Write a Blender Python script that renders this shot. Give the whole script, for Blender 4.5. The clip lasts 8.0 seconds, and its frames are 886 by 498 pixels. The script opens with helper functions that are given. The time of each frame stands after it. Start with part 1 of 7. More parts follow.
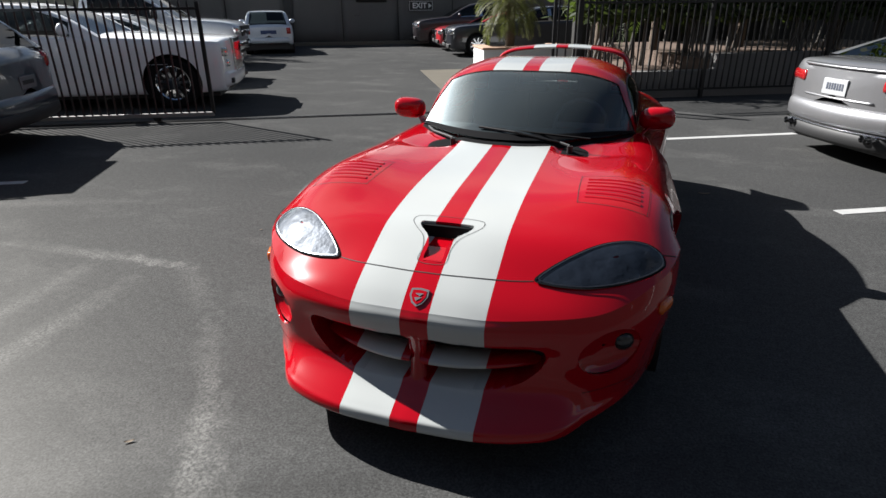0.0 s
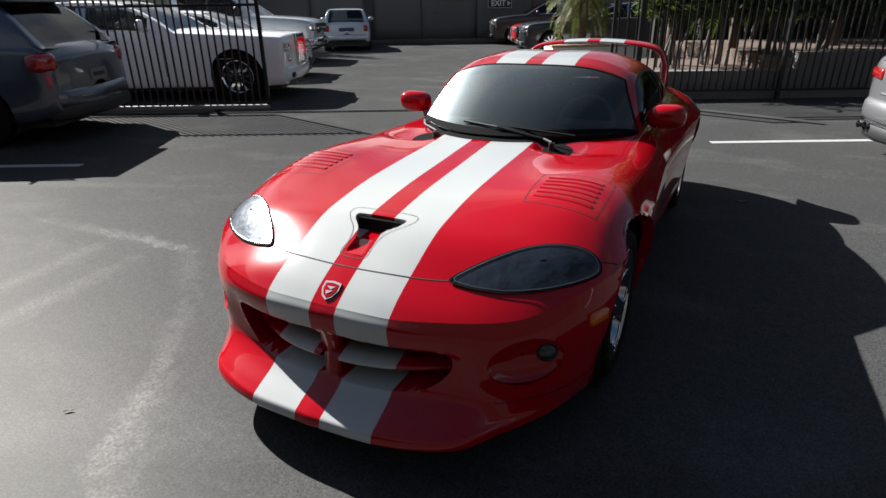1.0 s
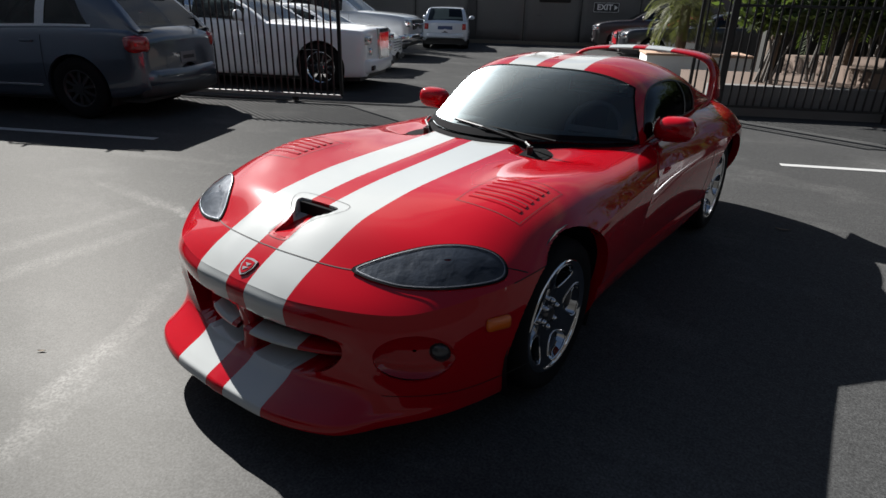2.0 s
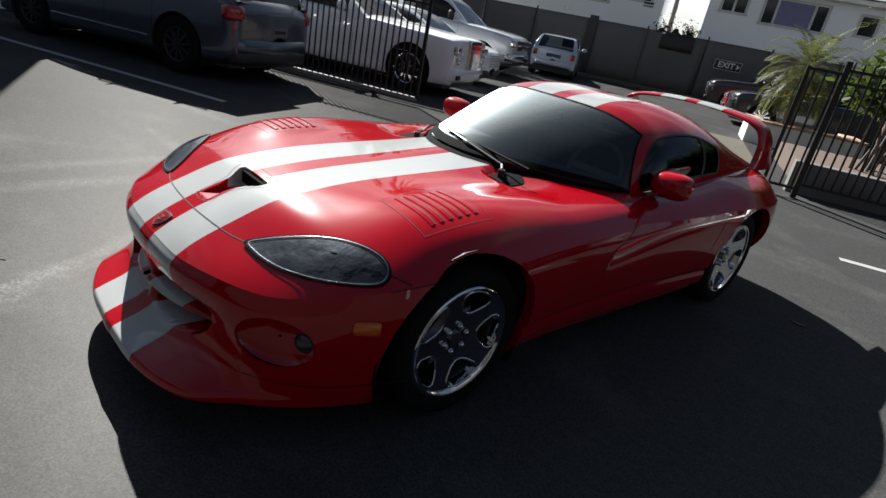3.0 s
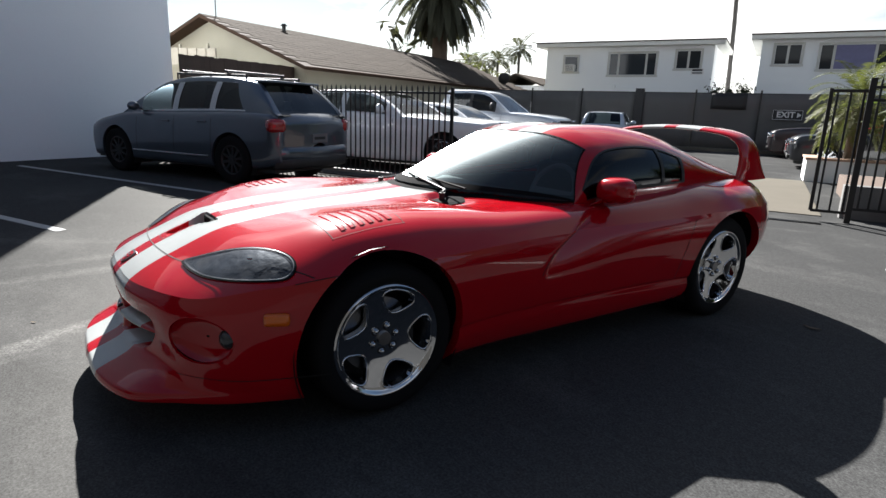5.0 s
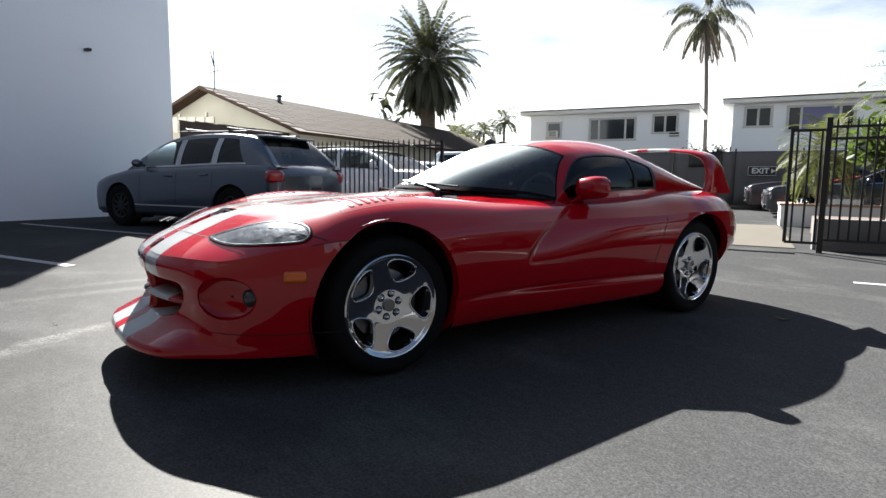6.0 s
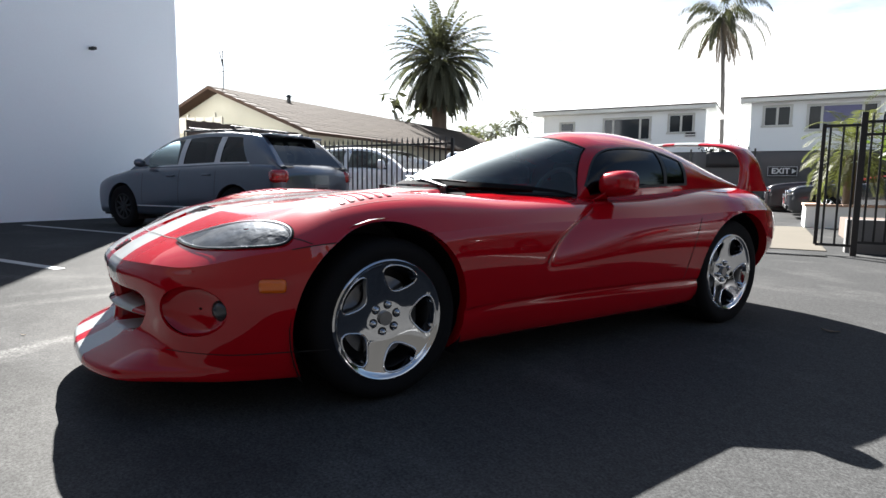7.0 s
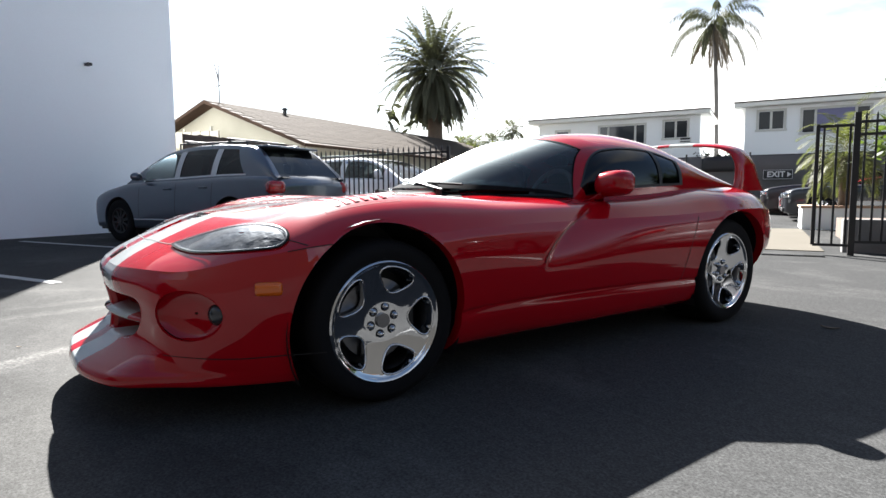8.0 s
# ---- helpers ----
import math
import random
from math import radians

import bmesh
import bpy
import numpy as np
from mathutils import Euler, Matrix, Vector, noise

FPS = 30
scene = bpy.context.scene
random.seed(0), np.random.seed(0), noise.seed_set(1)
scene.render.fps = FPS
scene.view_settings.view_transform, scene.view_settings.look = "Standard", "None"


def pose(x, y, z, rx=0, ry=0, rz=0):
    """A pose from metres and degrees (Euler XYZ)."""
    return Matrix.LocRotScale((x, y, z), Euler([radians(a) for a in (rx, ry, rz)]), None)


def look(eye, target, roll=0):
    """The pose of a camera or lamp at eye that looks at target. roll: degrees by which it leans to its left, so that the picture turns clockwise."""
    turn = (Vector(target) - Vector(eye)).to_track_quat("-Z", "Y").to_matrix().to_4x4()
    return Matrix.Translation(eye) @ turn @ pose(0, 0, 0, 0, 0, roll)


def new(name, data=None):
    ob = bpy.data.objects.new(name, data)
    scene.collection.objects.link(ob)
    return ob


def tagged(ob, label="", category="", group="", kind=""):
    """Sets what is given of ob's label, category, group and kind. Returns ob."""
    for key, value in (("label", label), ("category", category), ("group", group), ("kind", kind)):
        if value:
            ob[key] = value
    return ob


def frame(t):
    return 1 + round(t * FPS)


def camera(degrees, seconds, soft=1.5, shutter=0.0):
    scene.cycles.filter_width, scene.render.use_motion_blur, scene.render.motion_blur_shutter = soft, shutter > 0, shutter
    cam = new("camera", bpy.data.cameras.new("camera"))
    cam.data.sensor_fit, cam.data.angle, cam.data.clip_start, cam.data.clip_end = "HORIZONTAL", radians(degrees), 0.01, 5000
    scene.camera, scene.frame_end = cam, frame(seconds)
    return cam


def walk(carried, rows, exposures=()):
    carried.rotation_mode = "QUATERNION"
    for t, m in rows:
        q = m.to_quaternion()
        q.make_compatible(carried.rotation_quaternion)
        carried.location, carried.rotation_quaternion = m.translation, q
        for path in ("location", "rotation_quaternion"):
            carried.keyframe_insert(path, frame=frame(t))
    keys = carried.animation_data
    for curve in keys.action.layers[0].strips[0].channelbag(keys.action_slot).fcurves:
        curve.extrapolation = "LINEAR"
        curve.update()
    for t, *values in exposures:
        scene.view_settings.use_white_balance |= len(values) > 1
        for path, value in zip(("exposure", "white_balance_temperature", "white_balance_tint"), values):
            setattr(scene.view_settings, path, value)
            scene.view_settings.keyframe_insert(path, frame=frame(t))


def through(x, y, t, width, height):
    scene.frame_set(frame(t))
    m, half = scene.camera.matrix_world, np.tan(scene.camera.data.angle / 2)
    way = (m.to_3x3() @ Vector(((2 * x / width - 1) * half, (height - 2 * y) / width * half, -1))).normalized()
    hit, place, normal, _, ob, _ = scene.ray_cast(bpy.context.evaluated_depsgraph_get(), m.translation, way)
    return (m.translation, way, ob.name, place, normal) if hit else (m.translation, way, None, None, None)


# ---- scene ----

# The car stands along y with its nose at y = 0; its driver's side faces +x.
PATH = [
    (0, (0.647, -1.545, 1.555), (0.083, 0.208, 0.774), -0.51),
    (0.5, (0.871, -1.418, 1.501), (0.216, 0.317, 0.752), -0.53),
    (1, (1.152, -1.258, 1.502), (0.334, 0.391, 0.721), -0.82),
    (1.5, (1.505, -1.141, 1.511), (0.470, 0.391, 0.747), 0.65),
    (1.7, (1.593, -1.075, 1.502), (0.532, 0.431, 0.724), 0.05),
    (2.8, (2.045, -0.543, 1.472), (0.770, 0.792, 0.702), 8.76),
    (3, (2.140, -0.476, 1.489), (0.833, 0.837, 0.736), 11.21),
    (3.5, (2.264, -0.288, 1.468), (0.855, 0.919, 0.722), 14.62),
    (4, (2.397, -0.115, 1.461), (0.881, 0.987, 0.763), 13.04),
    (4.5, (2.672, -0.018, 1.390), (1.094, 1.039, 0.763), 7.42),
    (5, (2.812, -0.105, 1.261), (1.221, 1.013, 0.793), 1.92),
    (5.2, (2.857, -0.176, 1.186), (1.288, 0.999, 0.787), 1.21),
    (6.3, (3.143, -0.347, 0.858), (1.520, 0.804, 0.652), 0.68),
    (6.5, (2.994, -0.220, 0.857), (1.371, 0.930, 0.647), 1.10),
    (7, (2.822, -0.097, 0.863), (1.187, 1.033, 0.638), 0.69),
    (7.5, (2.823, -0.088, 0.842), (1.181, 1.044, 0.686), -0.55),
    (8, (2.823, -0.089, 0.823), (1.188, 1.048, 0.634), -0.39),
]
cam = camera(75.0, 8.0)
EXPOSURE = ((0.0, 1.42), (1.0, 1.42), (1.7, 1.36), (2.8, 1.28), (3.5, 1.28), (4.0, 1.38), (4.5, 1.60), (5.0, 1.98), (5.2, 2.08), (6.4, 2.42), (7.0, 2.58), (8.0, 2.68))
walk(cam, [(t, look(e, g, r)) for t, e, g, r in PATH], EXPOSURE)

# ---- light ----
SUN_AZ, SUN_EL = 162.5, 34.5   # degrees: direction towards the sun, from +x towards +y, and its height
sun_dir = Vector((math.cos(radians(SUN_AZ)) * math.cos(radians(SUN_EL)), math.sin(radians(SUN_AZ)) * math.cos(radians(SUN_EL)), math.sin(radians(SUN_EL))))
sun = new("sun", bpy.data.lights.new("sun", "SUN"))
sun.data.energy, sun.data.angle, sun.data.color = 5.0, radians(0.45), (1.0, 0.985, 0.965)
sun.matrix_world = look((0, 0, 30), tuple(Vector((0, 0, 30)) - sun_dir))

world = bpy.data.worlds.new("sky")
scene.world = world
world.use_nodes = True
wn, wl = world.node_tree.nodes, world.node_tree.links
wn.clear()
w_out, w_bg = wn.new("ShaderNodeOutputWorld"), wn.new("ShaderNodeBackground")
w_sky = wn.new("ShaderNodeTexSky")
w_sky.sky_type, w_sky.sun_disc = "NISHITA", False
w_sky.sun_elevation, w_sky.sun_rotation = radians(SUN_EL), radians(90 - SUN_AZ)
w_sky.air_density, w_sky.dust_density = 1.0, 0.55
w_co, w_map, w_noise, w_ramp, w_mix = wn.new("ShaderNodeTexCoord"), wn.new("ShaderNodeMapping"), wn.new("ShaderNodeTexNoise"), wn.new("ShaderNodeValToRGB"), wn.new("ShaderNodeMix")
w_map.inputs["Scale"].default_value = (1.0, 1.0, 3.2)
w_map.inputs["Location"].default_value = (0.35, 0.1, 0.2)
w_noise.inputs["Scale"].default_value, w_noise.inputs["Detail"].default_value, w_noise.inputs["Roughness"].default_value = 1.7, 7.0, 0.58
w_ramp.color_ramp.elements[0].position, w_ramp.color_ramp.elements[1].position = 0.44, 0.64
w_mix.data_type = "RGBA"
wl.new(w_co.outputs["Generated"], w_map.inputs["Vector"])
wl.new(w_map.outputs["Vector"], w_noise.inputs["Vector"])
wl.new(w_noise.outputs["Fac"], w_ramp.inputs["Fac"])
w_sep, w_thin, w_cloud = wn.new("ShaderNodeSeparateXYZ"), wn.new("ShaderNodeMapRange"), wn.new("ShaderNodeMath")
w_thin.interpolation_type = "SMOOTHSTEP"     # clouds thin out overhead
w_thin.inputs["From Min"].default_value, w_thin.inputs["From Max"].default_value = 0.50, 0.94
w_thin.inputs["To Min"].default_value, w_thin.inputs["To Max"].default_value = 1.0, 0.0
w_cloud.operation = "MULTIPLY"
wl.new(w_co.outputs["Generated"], w_sep.inputs[0])
wl.new(w_sep.outputs["Z"], w_thin.inputs["Value"])
wl.new(w_ramp.outputs["Color"], w_cloud.inputs[0])
wl.new(w_thin.outputs["Result"], w_cloud.inputs[1])
wl.new(w_cloud.outputs[0], w_mix.inputs[0])
wl.new(w_sky.outputs["Color"], w_mix.inputs[6])
w_bw, w_gain = wn.new("ShaderNodeRGBToBW"), wn.new("ShaderNodeMath")
w_gain.operation = "MULTIPLY"
w_gain.inputs[1].default_value = 2.5
wl.new(w_sky.outputs["Color"], w_bw.inputs["Color"])
wl.new(w_bw.outputs["Val"], w_gain.inputs[0])
wl.new(w_gain.outputs[0], w_mix.inputs[7])
wl.new(w_mix.outputs[2], w_bg.inputs["Color"])
w_bg.inputs["Strength"].default_value = 0.0262
wl.new(w_bg.outputs["Background"], w_out.inputs["Surface"])

# ---- materials ----
def material(name, color, rough=0.6, metal=0.0, vary=0.12, scale=8.0, bump=0.0, bump_scale=60.0, second=None, coat=0.0, spec=0.5, obvary=0.0):
    """A surface with broad stains and fine grain; second: a colour that shows in the broad patches."""
    m = bpy.data.materials.new(name)
    m.use_nodes = True
    n, l = m.node_tree.nodes, m.node_tree.links
    b = n["Principled BSDF"]
    b.inputs["Roughness"].default_value, b.inputs["Metallic"].default_value = rough, metal
    b.inputs["Specular IOR Level"].default_value = spec
    b.inputs["Coat Weight"].default_value, b.inputs["Coat Roughness"].default_value = coat, 0.03
    co, n1, n2, mx, hsv = n.new("ShaderNodeTexCoord"), n.new("ShaderNodeTexNoise"), n.new("ShaderNodeTexNoise"), n.new("ShaderNodeMix"), n.new("ShaderNodeHueSaturation")
    n1.inputs["Scale"].default_value, n1.inputs["Detail"].default_value = scale, 6.0
    n2.inputs["Scale"].default_value, n2.inputs["Detail"].default_value = bump_scale, 3.0
    mx.data_type = "RGBA"
    mx.inputs[6].default_value = (*color, 1)
    mx.inputs[7].default_value = (*(second or tuple(c * (1 - vary) for c in color)), 1)
    ad = n.new("ShaderNodeMath")
    ad.operation = "MULTIPLY_ADD"
    ad.inputs[1].default_value, ad.inputs[2].default_value = vary, 1 - vary / 2
    l.new(co.outputs["Object"], n1.inputs["Vector"])
    l.new(co.outputs["Object"], n2.inputs["Vector"])
    l.new(n1.outputs["Fac"], mx.inputs[0])
    l.new(mx.outputs[2], hsv.inputs["Color"])
    l.new(n2.outputs["Fac"], ad.inputs[0])
    if obvary:
        oi, a2 = n.new("ShaderNodeObjectInfo"), n.new("ShaderNodeMath")
        a2.operation = "MULTIPLY_ADD"
        a2.inputs[1].default_value = obvary
        l.new(oi.outputs["Random"], a2.inputs[0])
        l.new(ad.outputs[0], a2.inputs[2])
        l.new(a2.outputs[0], hsv.inputs["Value"])
    else:
        l.new(ad.outputs[0], hsv.inputs["Value"])
    l.new(hsv.outputs["Color"], b.inputs["Base Color"])
    if bump:
        bp = n.new("ShaderNodeBump")
        bp.inputs["Strength"].default_value, bp.inputs["Distance"].default_value = bump, 0.01
        l.new(n2.outputs["Fac"], bp.inputs["Height"])
        l.new(bp.outputs["Normal"], b.inputs["Normal"])
    return m


def glass(name, tint=(0.6, 0.65, 0.65), dust=0.0, rough=0.0, ior=1.52):
    """Clear or tinted glass: thin panes that let light through straight."""
    m = bpy.data.materials.new(name)
    m.use_nodes = True
    n, l = m.node_tree.nodes, m.node_tree.links
    n.clear()
    out, mix, tr, gl, fr = n.new("ShaderNodeOutputMaterial"), n.new("ShaderNodeMixShader"), n.new("ShaderNodeBsdfTransparent"), n.new("ShaderNodeBsdfGlossy"), n.new("ShaderNodeFresnel")
    tr.inputs["Color"].default_value = (*tint, 1)
    gl.inputs["Roughness"].default_value = rough
    fr.inputs["IOR"].default_value = ior
    l.new(fr.outputs[0], mix.inputs[0])
    l.new(tr.outputs[0], mix.inputs[1])
    l.new(gl.outputs[0], mix.inputs[2])
    last = mix.outputs[0]
    if dust:      # a thin film of dust that scatters the sun's mirror image
        film, top = n.new("ShaderNodeBsdfGlossy"), n.new("ShaderNodeMixShader")
        film.inputs["Roughness"].default_value, film.inputs["Color"].default_value = 0.56, (0.86, 0.97, 1.0, 1)
        sc, sq = n.new("ShaderNodeMath"), n.new("ShaderNodeMath")
        sq.operation, sq.inputs[1].default_value = "POWER", 3.0
        sc.operation, sc.inputs[1].default_value = "MULTIPLY", dust
        l.new(fr.outputs[0], sq.inputs[0])
        l.new(sq.outputs[0], sc.inputs[0])
        l.new(sc.outputs[0], top.inputs[0])
        l.new(last, top.inputs[1])
        l.new(film.outputs[0], top.inputs[2])
        veil, last_mix = n.new("ShaderNodeBsdfDiffuse"), n.new("ShaderNodeMixShader")
        veil.inputs["Color"].default_value = (0.55, 0.68, 0.72, 1)
        last_mix.inputs[0].default_value = 0.036
        l.new(top.outputs[0], last_mix.inputs[1])
        l.new(veil.outputs[0], last_mix.inputs[2])
        last = last_mix.outputs[0]
    l.new(last, out.inputs["Surface"])
    return m


def asphalt_material():
    """Dark asphalt: grit, pale worn drifts, long thin scuffs and small dark stains."""
    m = bpy.data.materials.new("asphalt")
    m.use_nodes = True
    n, l = m.node_tree.nodes, m.node_tree.links
    b = n["Principled BSDF"]
    co = n.new("ShaderNodeTexCoord")

    def noise_node(scale, detail, rough=0.55, stretch=None):
        t = n.new("ShaderNodeTexNoise")
        t.inputs["Scale"].default_value, t.inputs["Detail"].default_value, t.inputs["Roughness"].default_value = scale, detail, rough
        if stretch:
            mp = n.new("ShaderNodeMapping")
            mp.inputs["Scale"].default_value, mp.inputs["Rotation"].default_value = stretch[0], (0, 0, radians(stretch[1]))
            l.new(co.outputs["Object"], mp.inputs["Vector"])
            l.new(mp.outputs["Vector"], t.inputs["Vector"])
        else:
            l.new(co.outputs["Object"], t.inputs["Vector"])
        return t

    def ramp(src, a, b2, ca, cb):
        r = n.new("ShaderNodeValToRGB")
        r.color_ramp.elements[0].position, r.color_ramp.elements[1].position = a, b2
        r.color_ramp.elements[0].color, r.color_ramp.elements[1].color = (*ca, 1), (*cb, 1)
        l.new(src, r.inputs["Fac"])
        return r.outputs["Color"]

    def mix(kind, fac, a, b2):
        x = n.new("ShaderNodeMix")
        x.data_type, x.blend_type = "RGBA", kind
        x.inputs[0].default_value = fac
        l.new(a, x.inputs[6])
        l.new(b2, x.inputs[7])
        return x.outputs[2]

    broad = noise_node(0.35, 5.0)
    drift = noise_node(1.1, 8.0, 0.65, ((0.8, 1.3, 1), -38))
    grit = noise_node(95.0, 4.0, 0.75)
    mid = noise_node(26.0, 4.0, 0.6)
    col = ramp(broad.outputs["Fac"], 0.3, 0.7, (0.046, 0.0465, 0.0465), (0.066, 0.066, 0.065))
    col = mix("ADD", 0.9, col, ramp(drift.outputs["Fac"], 0.52, 0.74, (0, 0, 0), (0.035, 0.034, 0.032)))
    col = mix("MULTIPLY", 0.9, col, ramp(grit.outputs["Fac"], 0.36, 0.66, (0.52, 0.52, 0.52), (1.5, 1.5, 1.5)))
    col = mix("MULTIPLY", 0.6, col, ramp(mid.outputs["Fac"], 0.3, 0.7, (0.7, 0.7, 0.7), (1.25, 1.25, 1.25)))
    # chalky scuffs left by tyres: middle, half sizes, turn, strength
    wob = noise_node(9.0, 5.0, 0.7)
    speck = noise_node(60.0, 3.0, 0.7)
    scuff = None
    for cx, cy, a, w, turn, k in ((-2.12, 0.25, 0.75, 0.10, 97, 0.8), (-2.55, 0.40, 0.75, 0.09, 98, 0.75), (-2.75, 1.19, 0.75, 0.07, 2, 0.9), (-2.28, 1.19, 0.26, 0.06, -2, 1.0), (-1.75, 0.98, 0.5, 0.08, -42, 0.5),
                                  (-1.12, 0.32, 0.42, 0.07, -52, 0.7), (-0.82, -0.10, 0.30, 0.09, -58, 1.0), (-0.62, -0.36, 0.24, 0.10, -40, 1.0), (-0.45, -0.58, 0.22, 0.09, -52, 0.8),
                                  (-3.6, -0.6, 1.3, 0.12, 62, 0.5), (-4.2, 1.9, 1.2, 0.10, 20, 0.5), (2.6, -0.9, 0.9, 0.09, 30, 0.4), (-0.1, -1.3, 0.7, 0.1, -35, 0.5)):
        mp = n.new("ShaderNodeMapping")
        mp.vector_type = "TEXTURE"
        mp.inputs["Location"].default_value, mp.inputs["Rotation"].default_value, mp.inputs["Scale"].default_value = (cx, cy, 0), (0, 0, radians(turn)), (a, w, 1)
        l.new(co.outputs["Object"], mp.inputs["Vector"])
        ln, ad, rm, mu = n.new("ShaderNodeVectorMath"), n.new("ShaderNodeMath"), n.new("ShaderNodeMapRange"), n.new("ShaderNodeMath")
        ln.operation, ad.operation, mu.operation = "LENGTH", "MULTIPLY_ADD", "ADD" if scuff else "MULTIPLY"
        l.new(mp.outputs["Vector"], ln.inputs[0])
        l.new(ln.outputs["Value"], ad.inputs[2])
        l.new(wob.outputs["Fac"], ad.inputs[0])
        ad.inputs[1].default_value = 3.0
        rm.inputs["From Min"].default_value, rm.inputs["From Max"].default_value = 1.55, 2.75
        rm.inputs["To Min"].default_value, rm.inputs["To Max"].default_value = k, 0.0
        l.new(ad.outputs[0], rm.inputs["Value"])
        l.new(rm.outputs["Result"], mu.inputs[0])
        if scuff:
            l.new(scuff, mu.inputs[1])
        else:
            mu.inputs[1].default_value = 1.0
        scuff = mu.outputs[0]
    sm = n.new("ShaderNodeMath")
    sm.operation, sm.use_clamp = "MULTIPLY", True
    l.new(scuff, sm.inputs[0])
    l.new(ramp(speck.outputs["Fac"], 0.40, 0.62, (0.1, 0.1, 0.1), (1, 1, 1)), sm.inputs[1])
    chalk = n.new("ShaderNodeMix")
    chalk.data_type, chalk.blend_type = "RGBA", "ADD"
    chalk.inputs[7].default_value = (0.085, 0.083, 0.078, 1)
    l.new(sm.outputs[0], chalk.inputs[0])
    l.new(col, chalk.inputs[6])
    col = chalk.outputs[2]
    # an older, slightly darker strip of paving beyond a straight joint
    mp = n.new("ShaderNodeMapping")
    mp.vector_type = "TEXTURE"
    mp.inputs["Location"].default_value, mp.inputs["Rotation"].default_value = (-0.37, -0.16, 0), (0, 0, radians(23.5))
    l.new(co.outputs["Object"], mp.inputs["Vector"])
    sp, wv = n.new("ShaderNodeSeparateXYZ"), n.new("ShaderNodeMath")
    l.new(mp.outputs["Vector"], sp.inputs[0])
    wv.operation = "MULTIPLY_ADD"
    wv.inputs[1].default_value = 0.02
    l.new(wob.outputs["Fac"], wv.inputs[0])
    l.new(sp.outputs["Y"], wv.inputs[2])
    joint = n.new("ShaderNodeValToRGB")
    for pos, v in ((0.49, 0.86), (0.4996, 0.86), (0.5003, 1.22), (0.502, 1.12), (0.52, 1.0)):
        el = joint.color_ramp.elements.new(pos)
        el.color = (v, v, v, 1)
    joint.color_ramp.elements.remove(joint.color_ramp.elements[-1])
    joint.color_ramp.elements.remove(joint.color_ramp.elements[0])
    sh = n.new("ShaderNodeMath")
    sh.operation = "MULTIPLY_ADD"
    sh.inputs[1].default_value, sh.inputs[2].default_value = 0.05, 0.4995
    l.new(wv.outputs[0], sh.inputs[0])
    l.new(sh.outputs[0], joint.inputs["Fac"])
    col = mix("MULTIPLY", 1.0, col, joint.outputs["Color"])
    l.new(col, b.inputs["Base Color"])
    b.inputs["Roughness"].default_value = 0.70
    b.inputs["Specular IOR Level"].default_value = 0.0
    bp = n.new("ShaderNodeBump")
    bp.inputs["Strength"].default_value, bp.inputs["Distance"].default_value = 0.7, 0.005
    l.new(grit.outputs["Fac"], bp.inputs["Height"])
    l.new(bp.outputs["Normal"], b.inputs["Normal"])
    # binder worn smooth by tyres: a faint broad gloss
    gl, sh2 = n.new("ShaderNodeBsdfGlossy"), n.new("ShaderNodeMixShader")
    gl.inputs["Roughness"].default_value = 0.51
    gl.inputs["Color"].default_value = (1.0, 0.98, 0.93, 1)
    sh2.inputs["Fac"].default_value = 0.0115
    l.new(b.outputs["BSDF"], sh2.inputs[1])
    l.new(gl.outputs["BSDF"], sh2.inputs[2])
    l.new(sh2.outputs["Shader"], n["Material Output"].inputs["Surface"])
    return m


ASPHALT = asphalt_material()
CONCRETE = material("concrete", (0.145, 0.131, 0.108), 0.9, vary=0.25, scale=1.5, bump=0.15, bump_scale=90, spec=0.05)
LINE_PAINT = material("line_paint", (0.44, 0.44, 0.43), 0.75, vary=0.3, scale=9, second=(0.28, 0.28, 0.275), bump=0.1, bump_scale=200)
STUCCO = material("stucco", (0.82, 0.87, 0.93), 0.9, vary=0.06, scale=0.6, bump=0.25, bump_scale=45)
STUCCO_FAR = material("stucco_far", (0.83, 0.85, 0.86), 0.9, vary=0.08, scale=0.7, bump=0.2, bump_scale=40)
CREAM = material("cream_boards", (0.46, 0.42, 0.32), 0.8, vary=0.2, scale=1.2)
TRIM_WHITE = material("white_trim", (0.78, 0.77, 0.72), 0.6, vary=0.12, scale=3)
SHINGLE = material("shingles", (0.092, 0.076, 0.062), 0.95, vary=0.45, scale=7.0, bump=0.4, bump_scale=40, obvary=0.12, spec=0.02)
SCREEN = material("fence_screen", (0.125, 0.121, 0.118), 0.85, vary=0.3, scale=0.8, bump=0.2, bump_scale=80)
DARK_WOOD = material("dark_wood", (0.07, 0.045, 0.032), 0.8, vary=0.3, scale=3, spec=0.04)
IRON = material("black_iron", (0.013, 0.013, 0.014), 0.36, metal=0.2, vary=0.3, scale=14, bump=0.05)
TERRACOTTA = material("terracotta", (0.42, 0.27, 0.19), 0.8, vary=0.25, scale=5, bump=0.2, bump_scale=60, obvary=0.2)

# ---- helpers for shapes ----
LOT = pose(0.042, -0.098, 0, 0, 0, 26.17)          # the lot's own axes: u along the parking lines, v across them


def lot(u, v, z=0.0):
    return LOT @ Vector((u, v, z))


def link(name, bm, mat, parent=None, smooth=False):
    me = bpy.data.meshes.new(name)
    bm.to_mesh(me)
    bm.free()
    if smooth:
        me.shade_smooth()
    for m in (mat if isinstance(mat, (list, tuple)) else (mat,)):
        me.materials.append(m)
    ob = new(name, me)
    ob.parent = parent
    return ob


